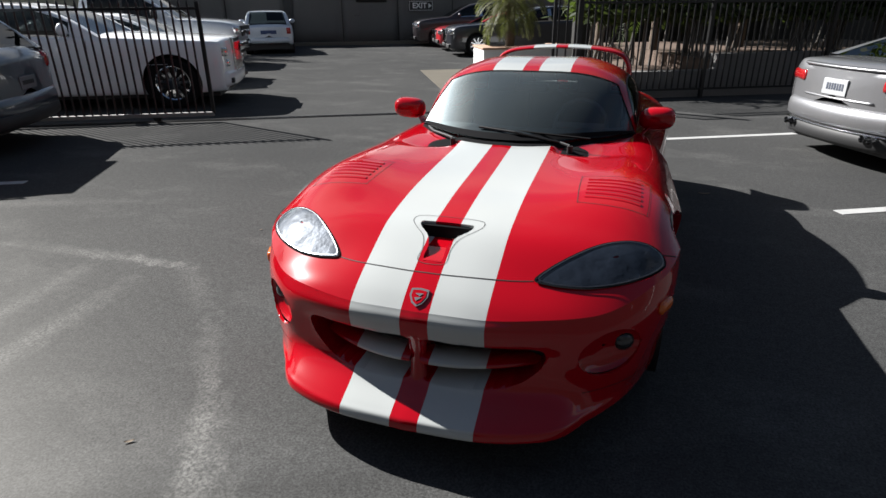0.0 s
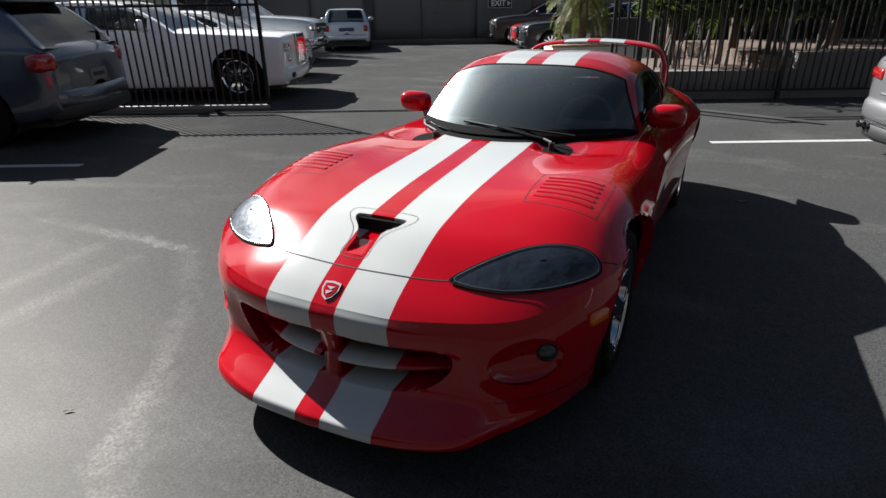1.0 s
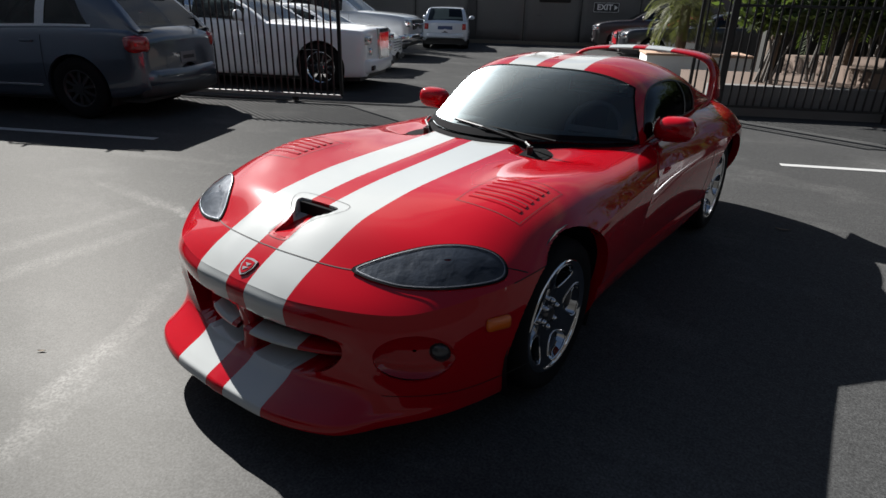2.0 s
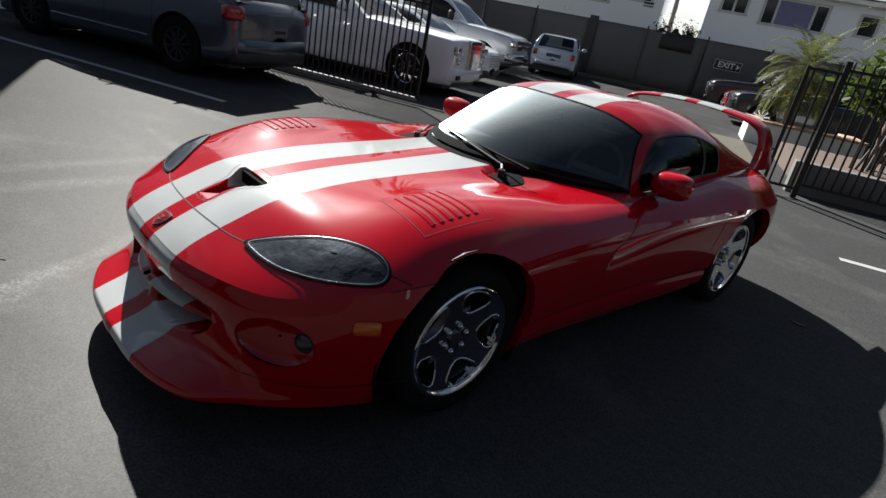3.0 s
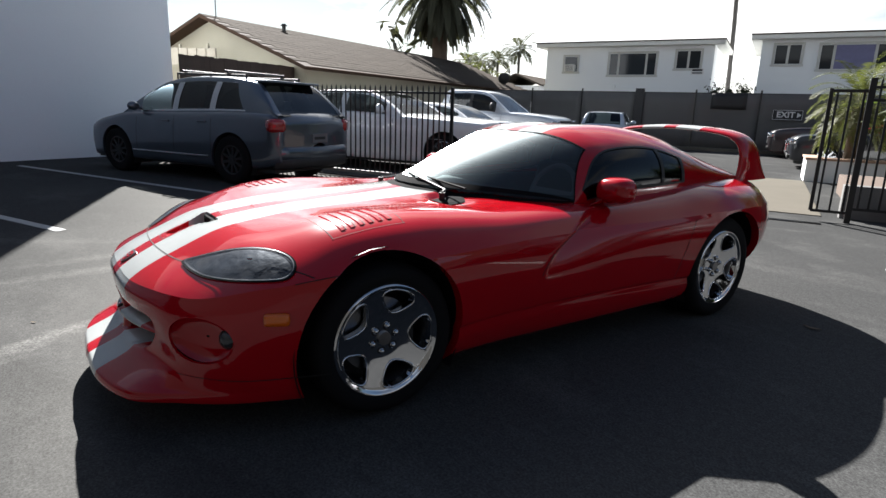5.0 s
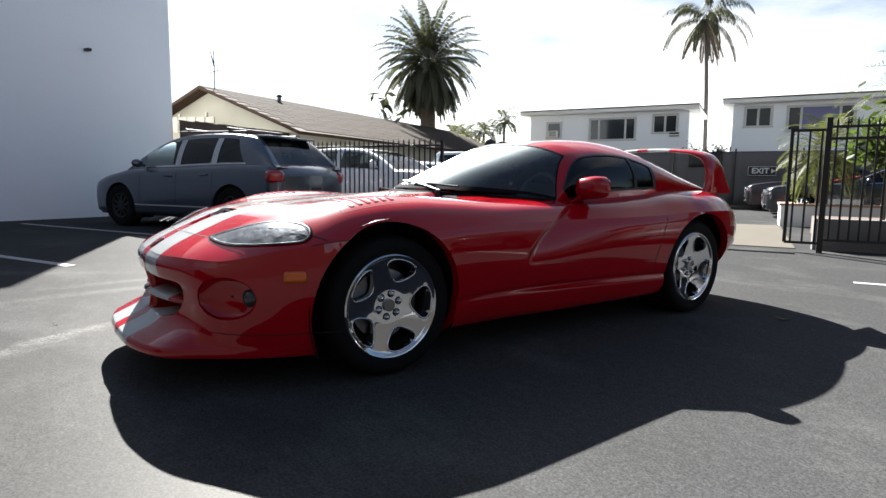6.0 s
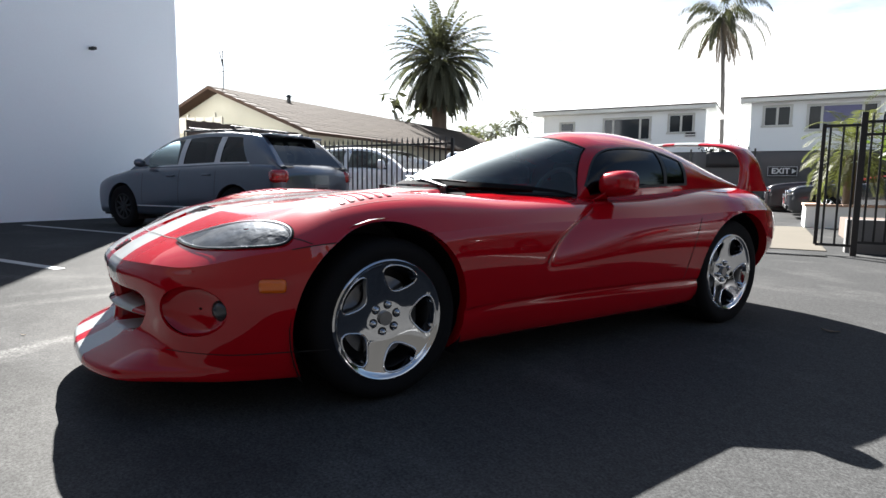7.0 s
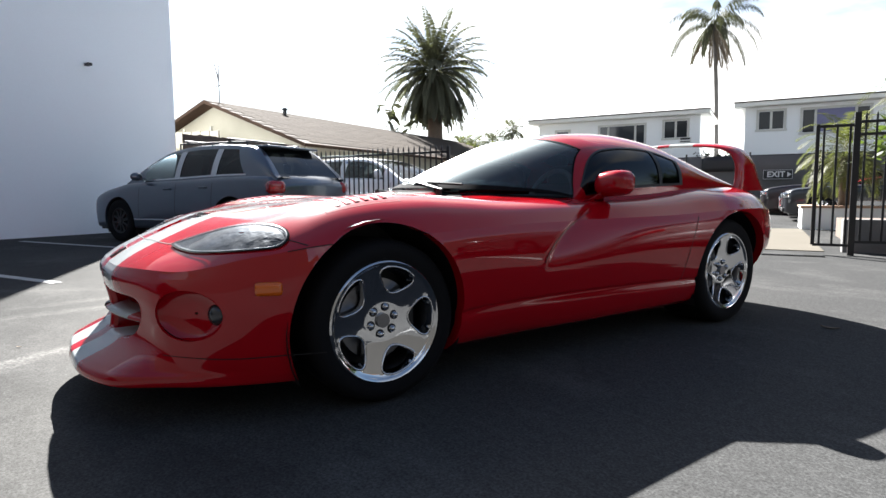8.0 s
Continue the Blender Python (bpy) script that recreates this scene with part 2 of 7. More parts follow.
def part(name, bm, mat, parent, label="", smooth=False):
    """One mesh under a thing or under a part of it."""
    ob = link(name, bm, mat, parent, smooth)
    return tagged(ob, label)


def thing(name, m, label, category, group="", kind=""):
    ob = new(name)
    ob.empty_display_size = 0.2
    ob.matrix_world = m
    return tagged(ob, label, category, group, kind)


def box(bm, x0, x1, y0, y1, z0, z1, bevel=0.0, m=None):
    made = bmesh.ops.create_cube(bm, size=1.0)["verts"]
    for v in made:
        v.co = Vector(((x0 + x1) / 2 + v.co.x * (x1 - x0), (y0 + y1) / 2 + v.co.y * (y1 - y0), (z0 + z1) / 2 + v.co.z * (z1 - z0)))
    if bevel:
        edges = list({e for v in made for e in v.link_edges})
        res = bmesh.ops.bevel(bm, geom=edges, offset=bevel, segments=2, affect="EDGES", profile=0.6)
        made = list({v for f in res["faces"] for v in f.verts} | {v for v in made if v.is_valid})
    if m is not None:
        bmesh.ops.transform(bm, matrix=m, verts=made)
    return made


def rod(bm, p, q, r, n=8, r2=None):
    p, q = Vector(p), Vector(q)
    d = q - p
    m = Matrix.Translation((p + q) / 2) @ d.to_track_quat("Z", "Y").to_matrix().to_4x4()
    bmesh.ops.create_cone(bm, cap_ends=True, segments=n, radius1=r, radius2=r if r2 is None else r2, depth=d.length, matrix=m)


def ball(bm, c, r, seg=16, scale=(1, 1, 1)):
    bmesh.ops.create_uvsphere(bm, u_segments=seg, v_segments=max(6, seg // 2), radius=r, matrix=Matrix.Translation(c) @ Matrix.Diagonal((*scale, 1)))


def spline(knots, t):
    """A smooth curve through (parameter, value...) knots."""
    if t <= knots[0][0]:
        return np.array(knots[0][1:], float)
    if t >= knots[-1][0]:
        return np.array(knots[-1][1:], float)
    i = max(j for j in range(len(knots) - 1) if knots[j][0] <= t)
    p = [np.array(knots[min(max(j, 0), len(knots) - 1)], float) for j in (i - 1, i, i + 1, i + 2)]
    h = p[2][0] - p[1][0]
    s = (t - p[1][0]) / h

    def slope(a, b, c):
        if c[0] == a[0]:
            return np.zeros(len(a) - 1)
        return (c[1:] - a[1:]) / (c[0] - a[0])
    m1 = slope(p[0], p[1], p[2]) if i > 0 else (p[2][1:] - p[1][1:]) / h
    m2 = slope(p[1], p[2], p[3]) if i + 2 < len(knots) else (p[2][1:] - p[1][1:]) / h
    return (2 * s**3 - 3 * s**2 + 1) * p[1][1:] + (s**3 - 2 * s**2 + s) * h * m1 + (-2 * s**3 + 3 * s**2) * p[2][1:] + (s**3 - s**2) * h * m2


def val(knots, t):
    return float(spline(knots, t)[0])


def grid(bm, rows, close=False):
    """Quads over rows of points; returns the rows of vertices."""
    vs = [[bm.verts.new(p) for p in r] for r in rows]
    for a, b in zip(vs, vs[1:]):
        n = len(a)
        for j in range(n if close else n - 1):
            bm.faces.new((a[j], a[(j + 1) % n], b[(j + 1) % n], b[j]))
    return vs


# ---- ground and the lot ----
bm = bmesh.new()
bmesh.ops.create_grid(bm, x_segments=8, y_segments=8, size=700)
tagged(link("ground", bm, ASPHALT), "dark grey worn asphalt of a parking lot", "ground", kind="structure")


def slab(name, u0, u1, v0, v1, z0, z1, mat, label, category, bevel=0.0):
    bm = bmesh.new()
    box(bm, u0, u1, v0, v1, z0, z1, bevel)
    ob = link(name, bm, mat)
    ob.matrix_world = LOT
    return tagged(ob, label, category, kind="structure")


for u0, u1, v in ((-9.6, -3.3, 4.37), (-9.6, -3.4, 1.78), (3.55, 9.5, 5.03), (3.65, 9.5, 2.27), (3.6, 9.5, -0.5)):
    slab("road_marking", u0, u1, v - 0.05, v + 0.05, -0.01, 0.004, LINE_PAINT, "worn white painted parking line on asphalt", "road marking")
slab("pavement", 1.6, 3.25, 8.2, 13.7, -0.05, 0.012, CONCRETE, "pale sandy concrete driveway behind the gate", "driveway", 0.004)
for v in (7.42, 7.50):
    slab("gate_track", -9.5, 3.2, v - 0.012, v + 0.012, -0.01, 0.012, IRON, "thin dark steel gate track set in the asphalt", "gate track")
slab("kerb", -9.0, 12.0, 24.4, 24.75, -0.05, 0.13, CONCRETE, "pale concrete kerb along the screened fence", "kerb", 0.02)

# white building beside the lot
bm = bmesh.new()
box(bm, -18.0, -10.5, -14.0, 8.4, -0.2, 7.5)
wall = link("wall_west", bm, STUCCO)
wall.matrix_world = LOT
tagged(wall, "tall plain white stucco wall of a building", "wall", kind="structure")

# ---- the red sports car ----
def paint_material(name, base, stripe=None):
    """Two-stage car paint with fine flake; stripe: the colour of the two broad bands along the middle."""
    m = bpy.data.materials.new(name)
    m.use_nodes = True
    n, l = m.node_tree.nodes, m.node_tree.links
    b = n["Principled BSDF"]
    b.inputs["Roughness"].default_value, b.inputs["Specular IOR Level"].default_value = 0.24, 0.012
    b.inputs["Coat Weight"].default_value, b.inputs["Coat Roughness"].default_value, b.inputs["Coat IOR"].default_value = 1.0, 0.022, 1.52
    co, ns = n.new("ShaderNodeTexCoord"), n.new("ShaderNodeTexNoise")
    ns.inputs["Scale"].default_value, ns.inputs["Detail"].default_value = 3.0, 5.0
    l.new(co.outputs["Object"], ns.inputs["Vector"])
    mx = n.new("ShaderNodeMix")
    mx.data_type = "RGBA"
    mx.inputs[6].default_value, mx.inputs[7].default_value = (*base, 1), (*(c * 0.86 for c in base), 1)
    l.new(ns.outputs["Fac"], mx.inputs[0])
    col = mx.outputs[2]
    if stripe:
        sep, ab = n.new("ShaderNodeSeparateXYZ"), n.new("ShaderNodeMath")
        l.new(co.outputs["Object"], sep.inputs[0])
        ab.operation = "ABSOLUTE"
        l.new(sep.outputs["X"], ab.inputs[0])
        lo, hi, both, mix = n.new("ShaderNodeMath"), n.new("ShaderNodeMath"), n.new("ShaderNodeMath"), n.new("ShaderNodeMix")
        lo.operation, hi.operation, both.operation = "GREATER_THAN", "LESS_THAN", "MULTIPLY"
        lo.inputs[1].default_value, hi.inputs[1].default_value = 0.053, 0.255
        l.new(ab.outputs[0], lo.inputs[0])
        l.new(ab.outputs[0], hi.inputs[0])
        l.new(lo.outputs[0], both.inputs[0])
        l.new(hi.outputs[0], both.inputs[1])
        mix.data_type = "RGBA"
        mix.inputs[7].default_value = (*stripe, 1)
        l.new(both.outputs[0], mix.inputs[0])
        l.new(col, mix.inputs[6])
        col = mix.outputs[2]
    l.new(col, b.inputs["Base Color"])
    return m


RED = (0.37, 0.002, 0.008)
PAINT_RED = paint_material("red_paint", RED, (0.42, 0.435, 0.425))
PAINT_PLAIN = paint_material("plain_red_paint", RED)
COWL_BLACK = material("dull_black", (0.008, 0.008, 0.009), 0.95, vary=0.2, scale=20, spec=0.06)
BLACK = material("black_plastic", (0.010, 0.010, 0.011), 0.5, vary=0.2, scale=20)
GAP = material("panel_gap", (0.006, 0.004, 0.004), 0.8)
RUBBER = material("tyre_rubber", (0.008, 0.008, 0.009), 0.85, vary=0.3, scale=30, bump=0.1, bump_scale=120, spec=0.15)
CHROME = material("chrome", (0.62, 0.63, 0.65), 0.04, metal=1.0, vary=0.06, scale=6)
BADGE_SILVER = material("badge_silver", (0.15, 0.15, 0.165), 0.4, metal=0.5, vary=0.2, scale=60)
STEEL = material("brake_steel", (0.25, 0.25, 0.26), 0.35, metal=1.0, vary=0.2, scale=12)
GLASS_TINT = glass("tinted_glass", (0.05, 0.065, 0.065))
GLASS_SCREEN = glass("windscreen_glass", (0.55, 0.63, 0.63), 13.0)
GLASS_LAMP = glass("lamp_glass", (0.80, 0.84, 0.88), ior=1.42)
LAMP_BOWL = material("lamp_bowl", (0.028, 0.036, 0.052), 0.42, metal=0.15, vary=0.6, scale=14, bump=0.45, bump_scale=16, spec=0.12)
LAMP_DARK = material("lamp_dark_lens", (0.12, 0.135, 0.16), 0.10, metal=0.8, vary=0.2, scale=30)
FOG_GLASS = material("fog_lamp_glass", (0.09, 0.095, 0.105), 0.2, metal=0.6, vary=0.4, scale=35)
LAMP_REFLECTOR = material("lamp_reflector", (0.75, 0.76, 0.78), 0.08, metal=1.0)
AMBER = material("amber_lens", (0.70, 0.13, 0.006), 0.2, vary=0.2, scale=60, coat=0.6)
RED_LENS = material("red_lens", (0.35, 0.01, 0.012), 0.15, vary=0.25, scale=40, coat=1.0)
INTERIOR = material("dark_interior", (0.10, 0.102, 0.108), 0.7, vary=0.3, scale=15, bump=0.1)
TRIM_GREY = material("grey_trim", (0.26, 0.26, 0.265), 0.6, vary=0.2, scale=20)
SEAT = material("seat_leather", (0.13, 0.128, 0.126), 0.5, vary=0.2, scale=20, bump=0.1)

# outline of the body at the shoulder: parameter, x, y
EDGE = ((0, 0, 0.130), (0.35, 0.25, 0.143), (0.65, 0.45, 0.195), (1, 0.60, 0.272), (1.35, 0.72, 0.378), (1.7, 0.805, 0.49), (2, 0.858, 0.59), (2.4, 0.895, 0.73),
        (3, 0.925, 1.0), (3.6, 0.920, 1.25), (4, 0.912, 1.45), (5, 0.885, 2.2), (6, 0.915, 3.0), (7, 0.953, 3.44), (7.6, 0.925, 3.76), (8, 0.855, 3.98), (8.4, 0.70, 4.25), (8.8, 0.40, 4.39), (9, 0.0, 4.42))
ACROSS = (0, 0.2, 0.4, 0.55, 0.68, 0.78, 0.86, 0.93)
# heights of the top skin across the car: y, then z at the places of ACROSS
CROWN = ((0.10, 0.532, 0.525, 0.490, 0.43, 0.35, 0.28, 0.21, 0.15),
         (0.20, 0.603, 0.598, 0.572, 0.530, 0.465, 0.40, 0.33, 0.26),
         (0.34, 0.674, 0.668, 0.640, 0.608, 0.565, 0.512, 0.45, 0.38),
         (0.50, 0.735, 0.732, 0.720, 0.700, 0.670, 0.626, 0.572, 0.50),
         (0.65, 0.762, 0.761, 0.757, 0.748, 0.728, 0.694, 0.648, 0.590),
         (0.82, 0.783, 0.783, 0.788, 0.793, 0.784, 0.755, 0.708, 0.642),
         (1.00, 0.798, 0.797, 0.803, 0.815, 0.812, 0.786, 0.738, 0.662),
         (1.20, 0.813, 0.810, 0.810, 0.820, 0.822, 0.797, 0.748, 0.670),
         (1.45, 0.834, 0.826, 0.813, 0.812, 0.813, 0.793, 0.750, 0.680),
         (1.70, 0.852, 0.843, 0.824, 0.806, 0.800, 0.785, 0.750, 0.688),
         (2.00, 0.858, 0.852, 0.836, 0.812, 0.800, 0.785, 0.752, 0.690),
         (2.40, 0.860, 0.855, 0.842, 0.824, 0.808, 0.787, 0.754, 0.692),
         (2.90, 0.872, 0.868, 0.860, 0.846, 0.830, 0.804, 0.762, 0.700),
         (3.30, 0.885, 0.883, 0.878, 0.868, 0.852, 0.826, 0.786, 0.716),
         (3.70, 0.888, 0.887, 0.884, 0.876, 0.860, 0.834, 0.790, 0.720),
         (4.00, 0.880, 0.880, 0.876, 0.868, 0.852, 0.823, 0.775, 0.702),
         (4.30, 0.862, 0.862, 0.858, 0.848, 0.828, 0.795, 0.742, 0.67),
         (4.50, 0.838, 0.838, 0.834, 0.822, 0.80, 0.76, 0.708, 0.64))
# side skin below the shoulder: parameter of EDGE, then (outwards, z) pairs down to the sill
SKIRT = ((0.0, .020, .521, .014, .460, -.006, .400, -.012, .300, .024, .252, .122, .208, .152, .188, .148, .150, .06, .140),
         (0.65, .021, .514, .016, .462, .004, .400, .002, .300, .030, .252, .108, .206, .136, .186, .131, .150, .05, .140),
         (1.0, .024, .500, .028, .440, .028, .360, .022, .290, .026, .250, .040, .206, .056, .184, .050, .150, .00, .140),
         (1.5, .020, .530, .026, .470, .026, .400, .020, .310, .010, .240, .002, .205, .000, .178, -.008, .150, -.05, .140),
         (2.0, .010, .550, .012, .500, .010, .420, -.005, .320, -.015, .240, -.022, .200, -.030, .172, -.045, .148, -.09, .140),
         (3.0, .014, .600, .016, .520, .010, .420, .000, .320, -.015, .240, -.022, .200, -.030, .172, -.045, .148, -.09, .140),
         (4.0, .010, .630, .013, .540, .000, .430, -.018, .345, -.030, .328, -.034, .270, -.070, .190, -.130, .150, -.20, .142),
         (5.0, .012, .630, .014, .540, .004, .440, -.010, .350, -.022, .330, -.020, .275, -.045, .190, -.095, .152, -.17, .142),
         (6.0, .012, .640, .014, .540, .004, .430, -.012, .340, -.024, .318, -.020, .270, -.055, .190, -.115, .152, -.18, .142),
         (7.0, .010, .640, .012, .560, .006, .450, -.010, .340, -.03, .30, -.05, .26, -.08, .22, -.12, .18, -.2, .17),
         (8.0, .014, .630, .018, .540, .004, .460, -.030, .400, -.06, .35, -.09, .31, -.12, .28, -.16, .25, -.24, .24),
         (9.0, .012, .620, .016, .540, .02, .460, -.01, .400, -.03, .35, -.06, .31, -.09, .28, -.12, .25, -.2, .24))
HUB_F, HUB_R = Vector((0.848, 1.004, 0.325)), Vector((0.865, 3.442, 0.330))
ARCH_F, ARCH_R = (0.982, 0.325, 0.372, 0.392), (3.442, 0.330, 0.378, 0.378)     # middle y, z and half sizes of the wheel arches


def edge(q):
    return spline(EDGE, q)


def hollow(x, y):
    """Depth of the air outlets' hollows, which run out towards the windscreen's foot."""
    if not 1.3 < y < 2.2 or x < 0.24:
        return 0.0
    front = 1.500 + 0.9 * max(0.0, x - 0.40) ** 2 + 6.0 * max(0.0, 0.36 - x) ** 2
    a = max(0.0, min(1.0, (y - front) / (0.055 + 0.25 * max(0.0, x - 0.34))))
    b = max(0.0, min(1.0, (x - 0.262) / 0.050)) * max(0.0, min(1.0, (0.74 - x) / 0.30))
    return 0.032 * a * a * (3 - 2 * a) * b * b * (3 - 2 * b) * max(0.0, 1 - (y - front) / 0.34)


def crown(x, y):
    """Height of the hood, fenders and deck."""
    row = spline(CROWN, y)
    k = 1.0
    if y > 0.60:
        lo, hi = 2.4, 8.9
        for _ in range(22):
            mid = (lo + hi) / 2
            if edge(mid)[1] < y:
                lo = mid
            else:
                hi = mid
        f = min(1.0, (y - 0.60) / 0.40)
        k = 1 + (max(0.3, edge(lo)[0]) / 0.93 - 1) * f * f * (3 - 2 * f)
    return val([(a * k, z) for a, z in zip(ACROSS, row)], abs(x)) - hollow(abs(x), y)


def fender_line(z):
    """Where the front fender ends above the door's hollow."""
    return 1.815 + 0.20 * (z - 0.48) + 4.5 * max(0.0, z - 0.48) ** 2


def scallop(y, z):
    """Depth of the hollow in the door skin behind the front fender's trailing edge."""
    lead = fender_line(z)
    d = y - lead
    if d <= -0.012:
        return 0.0
    step = min(1.0, (d + 0.012) / 0.055)
    lo, hi = max(0.0, min(1.0, (z - 0.45) / 0.22)), max(0.0, min(1.0, (0.84 - z) / 0.12))
    step, lo, hi = (f * f * (3 - 2 * f) for f in (step, lo, hi))
    return 0.050 * step * math.exp(-(max(0.0, d) / 0.42) ** 1.5) * lo * hi


def top_rows(cols, n1, n2, n3):
    qs = [2 * (j / (cols - 1)) ** 1.0 for j in range(cols)]
    front = [edge(q) for q in qs]
    ss = [f[0] / front[-1][0] for f in front]
    cache = {}

    def zed(x, y):
        key = (round(x, 4), round(y, 4))
        if key not in cache:
            cache[key] = crown(x, y)
        return cache[key]
    rows = []
    e2, e3 = edge(2), edge(3)
    for i in range(n1):
        t = (i / (n1 - 1))
        bend = edge(2 + t) - (e2 * (1 - t) + e3 * t)
        r = []
        for f, s in zip(front, ss):
            p = f * (1 - t) + np.array((s * e3[0], e3[1])) * t + bend * s**4
            r.append((p[0], p[1], zed(p[0], p[1])))
        rows.append(r)
    for i in range(1, n2):
        e = edge(3 + 5 * i / (n2 - 1))
        rows.append([(s * e[0] - scallop(e[1], zed(s * e[0], e[1])) * max(0.0, (s - 0.78) / 0.22) ** 2, e[1], zed(s * e[0], e[1])) for s in ss])
    e8 = edge(8)
    for i in range(1, n3):
        t = i / (n3 - 1)
        r = []
        for s in ss:
            p = np.array((s * e8[0], e8[1])) * (1 - t) + edge(9 - s) * t
            r.append((p[0], p[1], zed(p[0], p[1])))
        rows.append(r)
    return rows


def skirt_point(q, lev, normal, e, ze):
    """lev 0..9: down the side skin from the shoulder to the sill."""
    row = spline(SKIRT, q)
    ks = [(0, 0.0, ze)] + [(k + 1, row[2 * k], row[2 * k + 1]) for k in range(9)]
    d, z = spline(ks, lev)
    x, y = e[0] + normal[0] * d, e[1] + normal[1] * d
    if 3.5 < q < 6.5:
        x -= scallop(y, z)
    return (max(x, 0.0), y, z)


def skirt_rows(qs, levels):
    cols = []
    for q in qs:
        e = edge(q)
        a, b = edge(max(0, q - 0.02)), edge(min(9, q + 0.02))
        t = b - a
        nrm = np.array((t[1], -t[0])) / np.linalg.norm(t)
        if q < 0.001 or q > 8.999:
            nrm = np.array((0, -1.0 if q < 1 else 1.0))
        ze = crown(e[0], e[1])
        cols.append([skirt_point(q, lv, nrm, e, ze) for lv in levels])
    return [list(r) for r in zip(*cols)]


def cut(bm, inside, nearest, rim=None, depth=None, near=0.03):
    """Opens a hole where inside(co), draws its border onto the curve by nearest(co), and turns the border in by depth."""
    old = {e for e in bm.edges if e.is_boundary}
    dead = [f for f in bm.faces if inside(f.calc_center_median())]
    bmesh.ops.delete(bm, geom=dead, context="FACES")
    loop = [e for e in bm.edges if e.is_boundary and e not in old and nearest(e.verts[0].co) is not None and nearest(e.verts[1].co) is not None
            and (nearest(e.verts[0].co) - e.verts[0].co).length < near and (nearest(e.verts[1].co) - e.verts[1].co).length < near]
    for v in {v for e in loop for v in e.verts}:
        v.co = nearest(v.co)
    if depth is not None and loop:
        ext = bmesh.ops.extrude_edge_only(bm, edges=loop)["geom"]
        for v in (g for g in ext if isinstance(g, bmesh.types.BMVert)):
            v.co += Vector(depth(v.co))


def circle_cut(cy, cz, ry, rz, side=1):
    """inside and nearest for an oval hole in one flank."""
    def inside(c):
        return c.x * side > 0.45 and math.hypot((c.y - cy) / ry, (c.z - cz) / rz) < 1

    def nearest(c):
        if c.x * side < 0.45:
            return None
        f = math.hypot((c.y - cy) / ry, (c.z - cz) / rz)
        return Vector((c.x, cy + (c.y - cy) / f, cz + (c.z - cz) / f)) if f > 1e-6 else None
    return inside, nearest


def polygon_tools(poly, axes):
    """inside and nearest for a closed outline in two of the axes."""
    pts = [Vector(p) for p in poly]
    a, b = axes

    def inside(c):
        x, y, odd = c[a], c[b], False
        for p, q in zip(pts, pts[1:] + pts[:1]):
            if (p.y > y) != (q.y > y) and x < (q.x - p.x) * (y - p.y) / (q.y - p.y) + p.x:
                odd = not odd
        return odd

    def nearest(c):
        w, best = Vector((c[a], c[b])), None
        for p, q in zip(pts, pts[1:] + pts[:1]):
            d = q - p
            t = max(0, min(1, (w - p).dot(d) / max(d.length_squared, 1e-12)))
            h = p + d * t
            if best is None or (h - w).length < (best - w).length:
                best = h
        out = c.copy()
        out[a], out[b] = best
        return out
    return inside, nearest


def smooth_outline(pts, n=8):
    """A closed curve through the points."""
    out, m = [], len(pts)
    for i in range(m):
        p = [np.array(pts[(i + k - 1) % m], float) for k in range(4)]
        for j in range(n):
            s = j / n
            out.append(tuple(0.5 * (2 * p[1] + (p[2] - p[0]) * s + (2 * p[0] - 5 * p[1] + 4 * p[2] - p[3]) * s**2 + (3 * p[1] - p[0] - 3 * p[2] + p[3]) * s**3)))
    return out


def outward(bm, c=(0, 2.4, 0.4)):
    """Turns an open sheet so that it faces away from c."""
    c = Vector(c)
    bmesh.ops.recalc_face_normals(bm, faces=bm.faces)
    bm.normal_update()
    if sum(f.normal.dot(f.calc_center_median() - c) * f.calc_area() for f in bm.faces) < 0:
        bmesh.ops.reverse_faces(bm, faces=bm.faces[:])


sports_car = thing("sports_car", pose(0, 0, 0), "red low coupe with two broad white stripes and chrome wheels", "car")

MOUTH = smooth_outline(((0.034, 0.272), (0.15, 0.268), (0.28, 0.275), (0.38, 0.300), (0.445, 0.360), (0.462, 0.415), (0.43, 0.448), (0.30, 0.452), (0.15, 0.452), (0.034, 0.452), (0.026, 0.40), (0.026, 0.32)), 6)
SCOOP = smooth_outline(((-0.034, 0.335), (0.034, 0.335), (0.037, 0.40), (0.060, 0.455), (0.100, 0.500), (0.112, 0.528), (0.085, 0.540), (-0.085, 0.540), (-0.112, 0.528), (-0.100, 0.500), (-0.060, 0.455), (-0.037, 0.40)), 5)
FOG = Vector((0.705, 0.345, 0.405))
FOG_N = Vector((0.62, -0.785, 0.0)).normalized()


def fog_tools(side):
    c0, nn = Vector((FOG.x * side, FOG.y, FOG.z)), Vector((FOG_N.x * side, FOG_N.y, 0))
    out = Vector((-nn.y, nn.x, 0)) * side
    c0 = c0 - out * 0.042
    a, b = 0.138, 0.090

    def inside(c):
        d = c - c0
        return abs(d.dot(nn)) < 0.15 and math.hypot(d.dot(out) / a, d.z / b) < 1

    def nearest(c):
        d = c - c0
        if abs(d.dot(nn)) > 0.15:
            return None
        x, z = d.dot(out), d.z
        f = math.hypot(x / a, z / b)
        return c0 + nn * d.dot(nn) + out * (x / f) + Vector((0, 0, z / f)) if f > 1e-6 else None
    return inside, nearest, nn


TOP = top_rows(72, 84, 190, 14)
side_q = [2.0 * i / 100 for i in range(100)] + [2 + 6.0 * i / 300 for i in range(300)] + [8 + i / 40 for i in range(41)]
LEVELS = [9.0 * i / 60 for i in range(61)]
SIDE = skirt_rows(side_q, LEVELS)


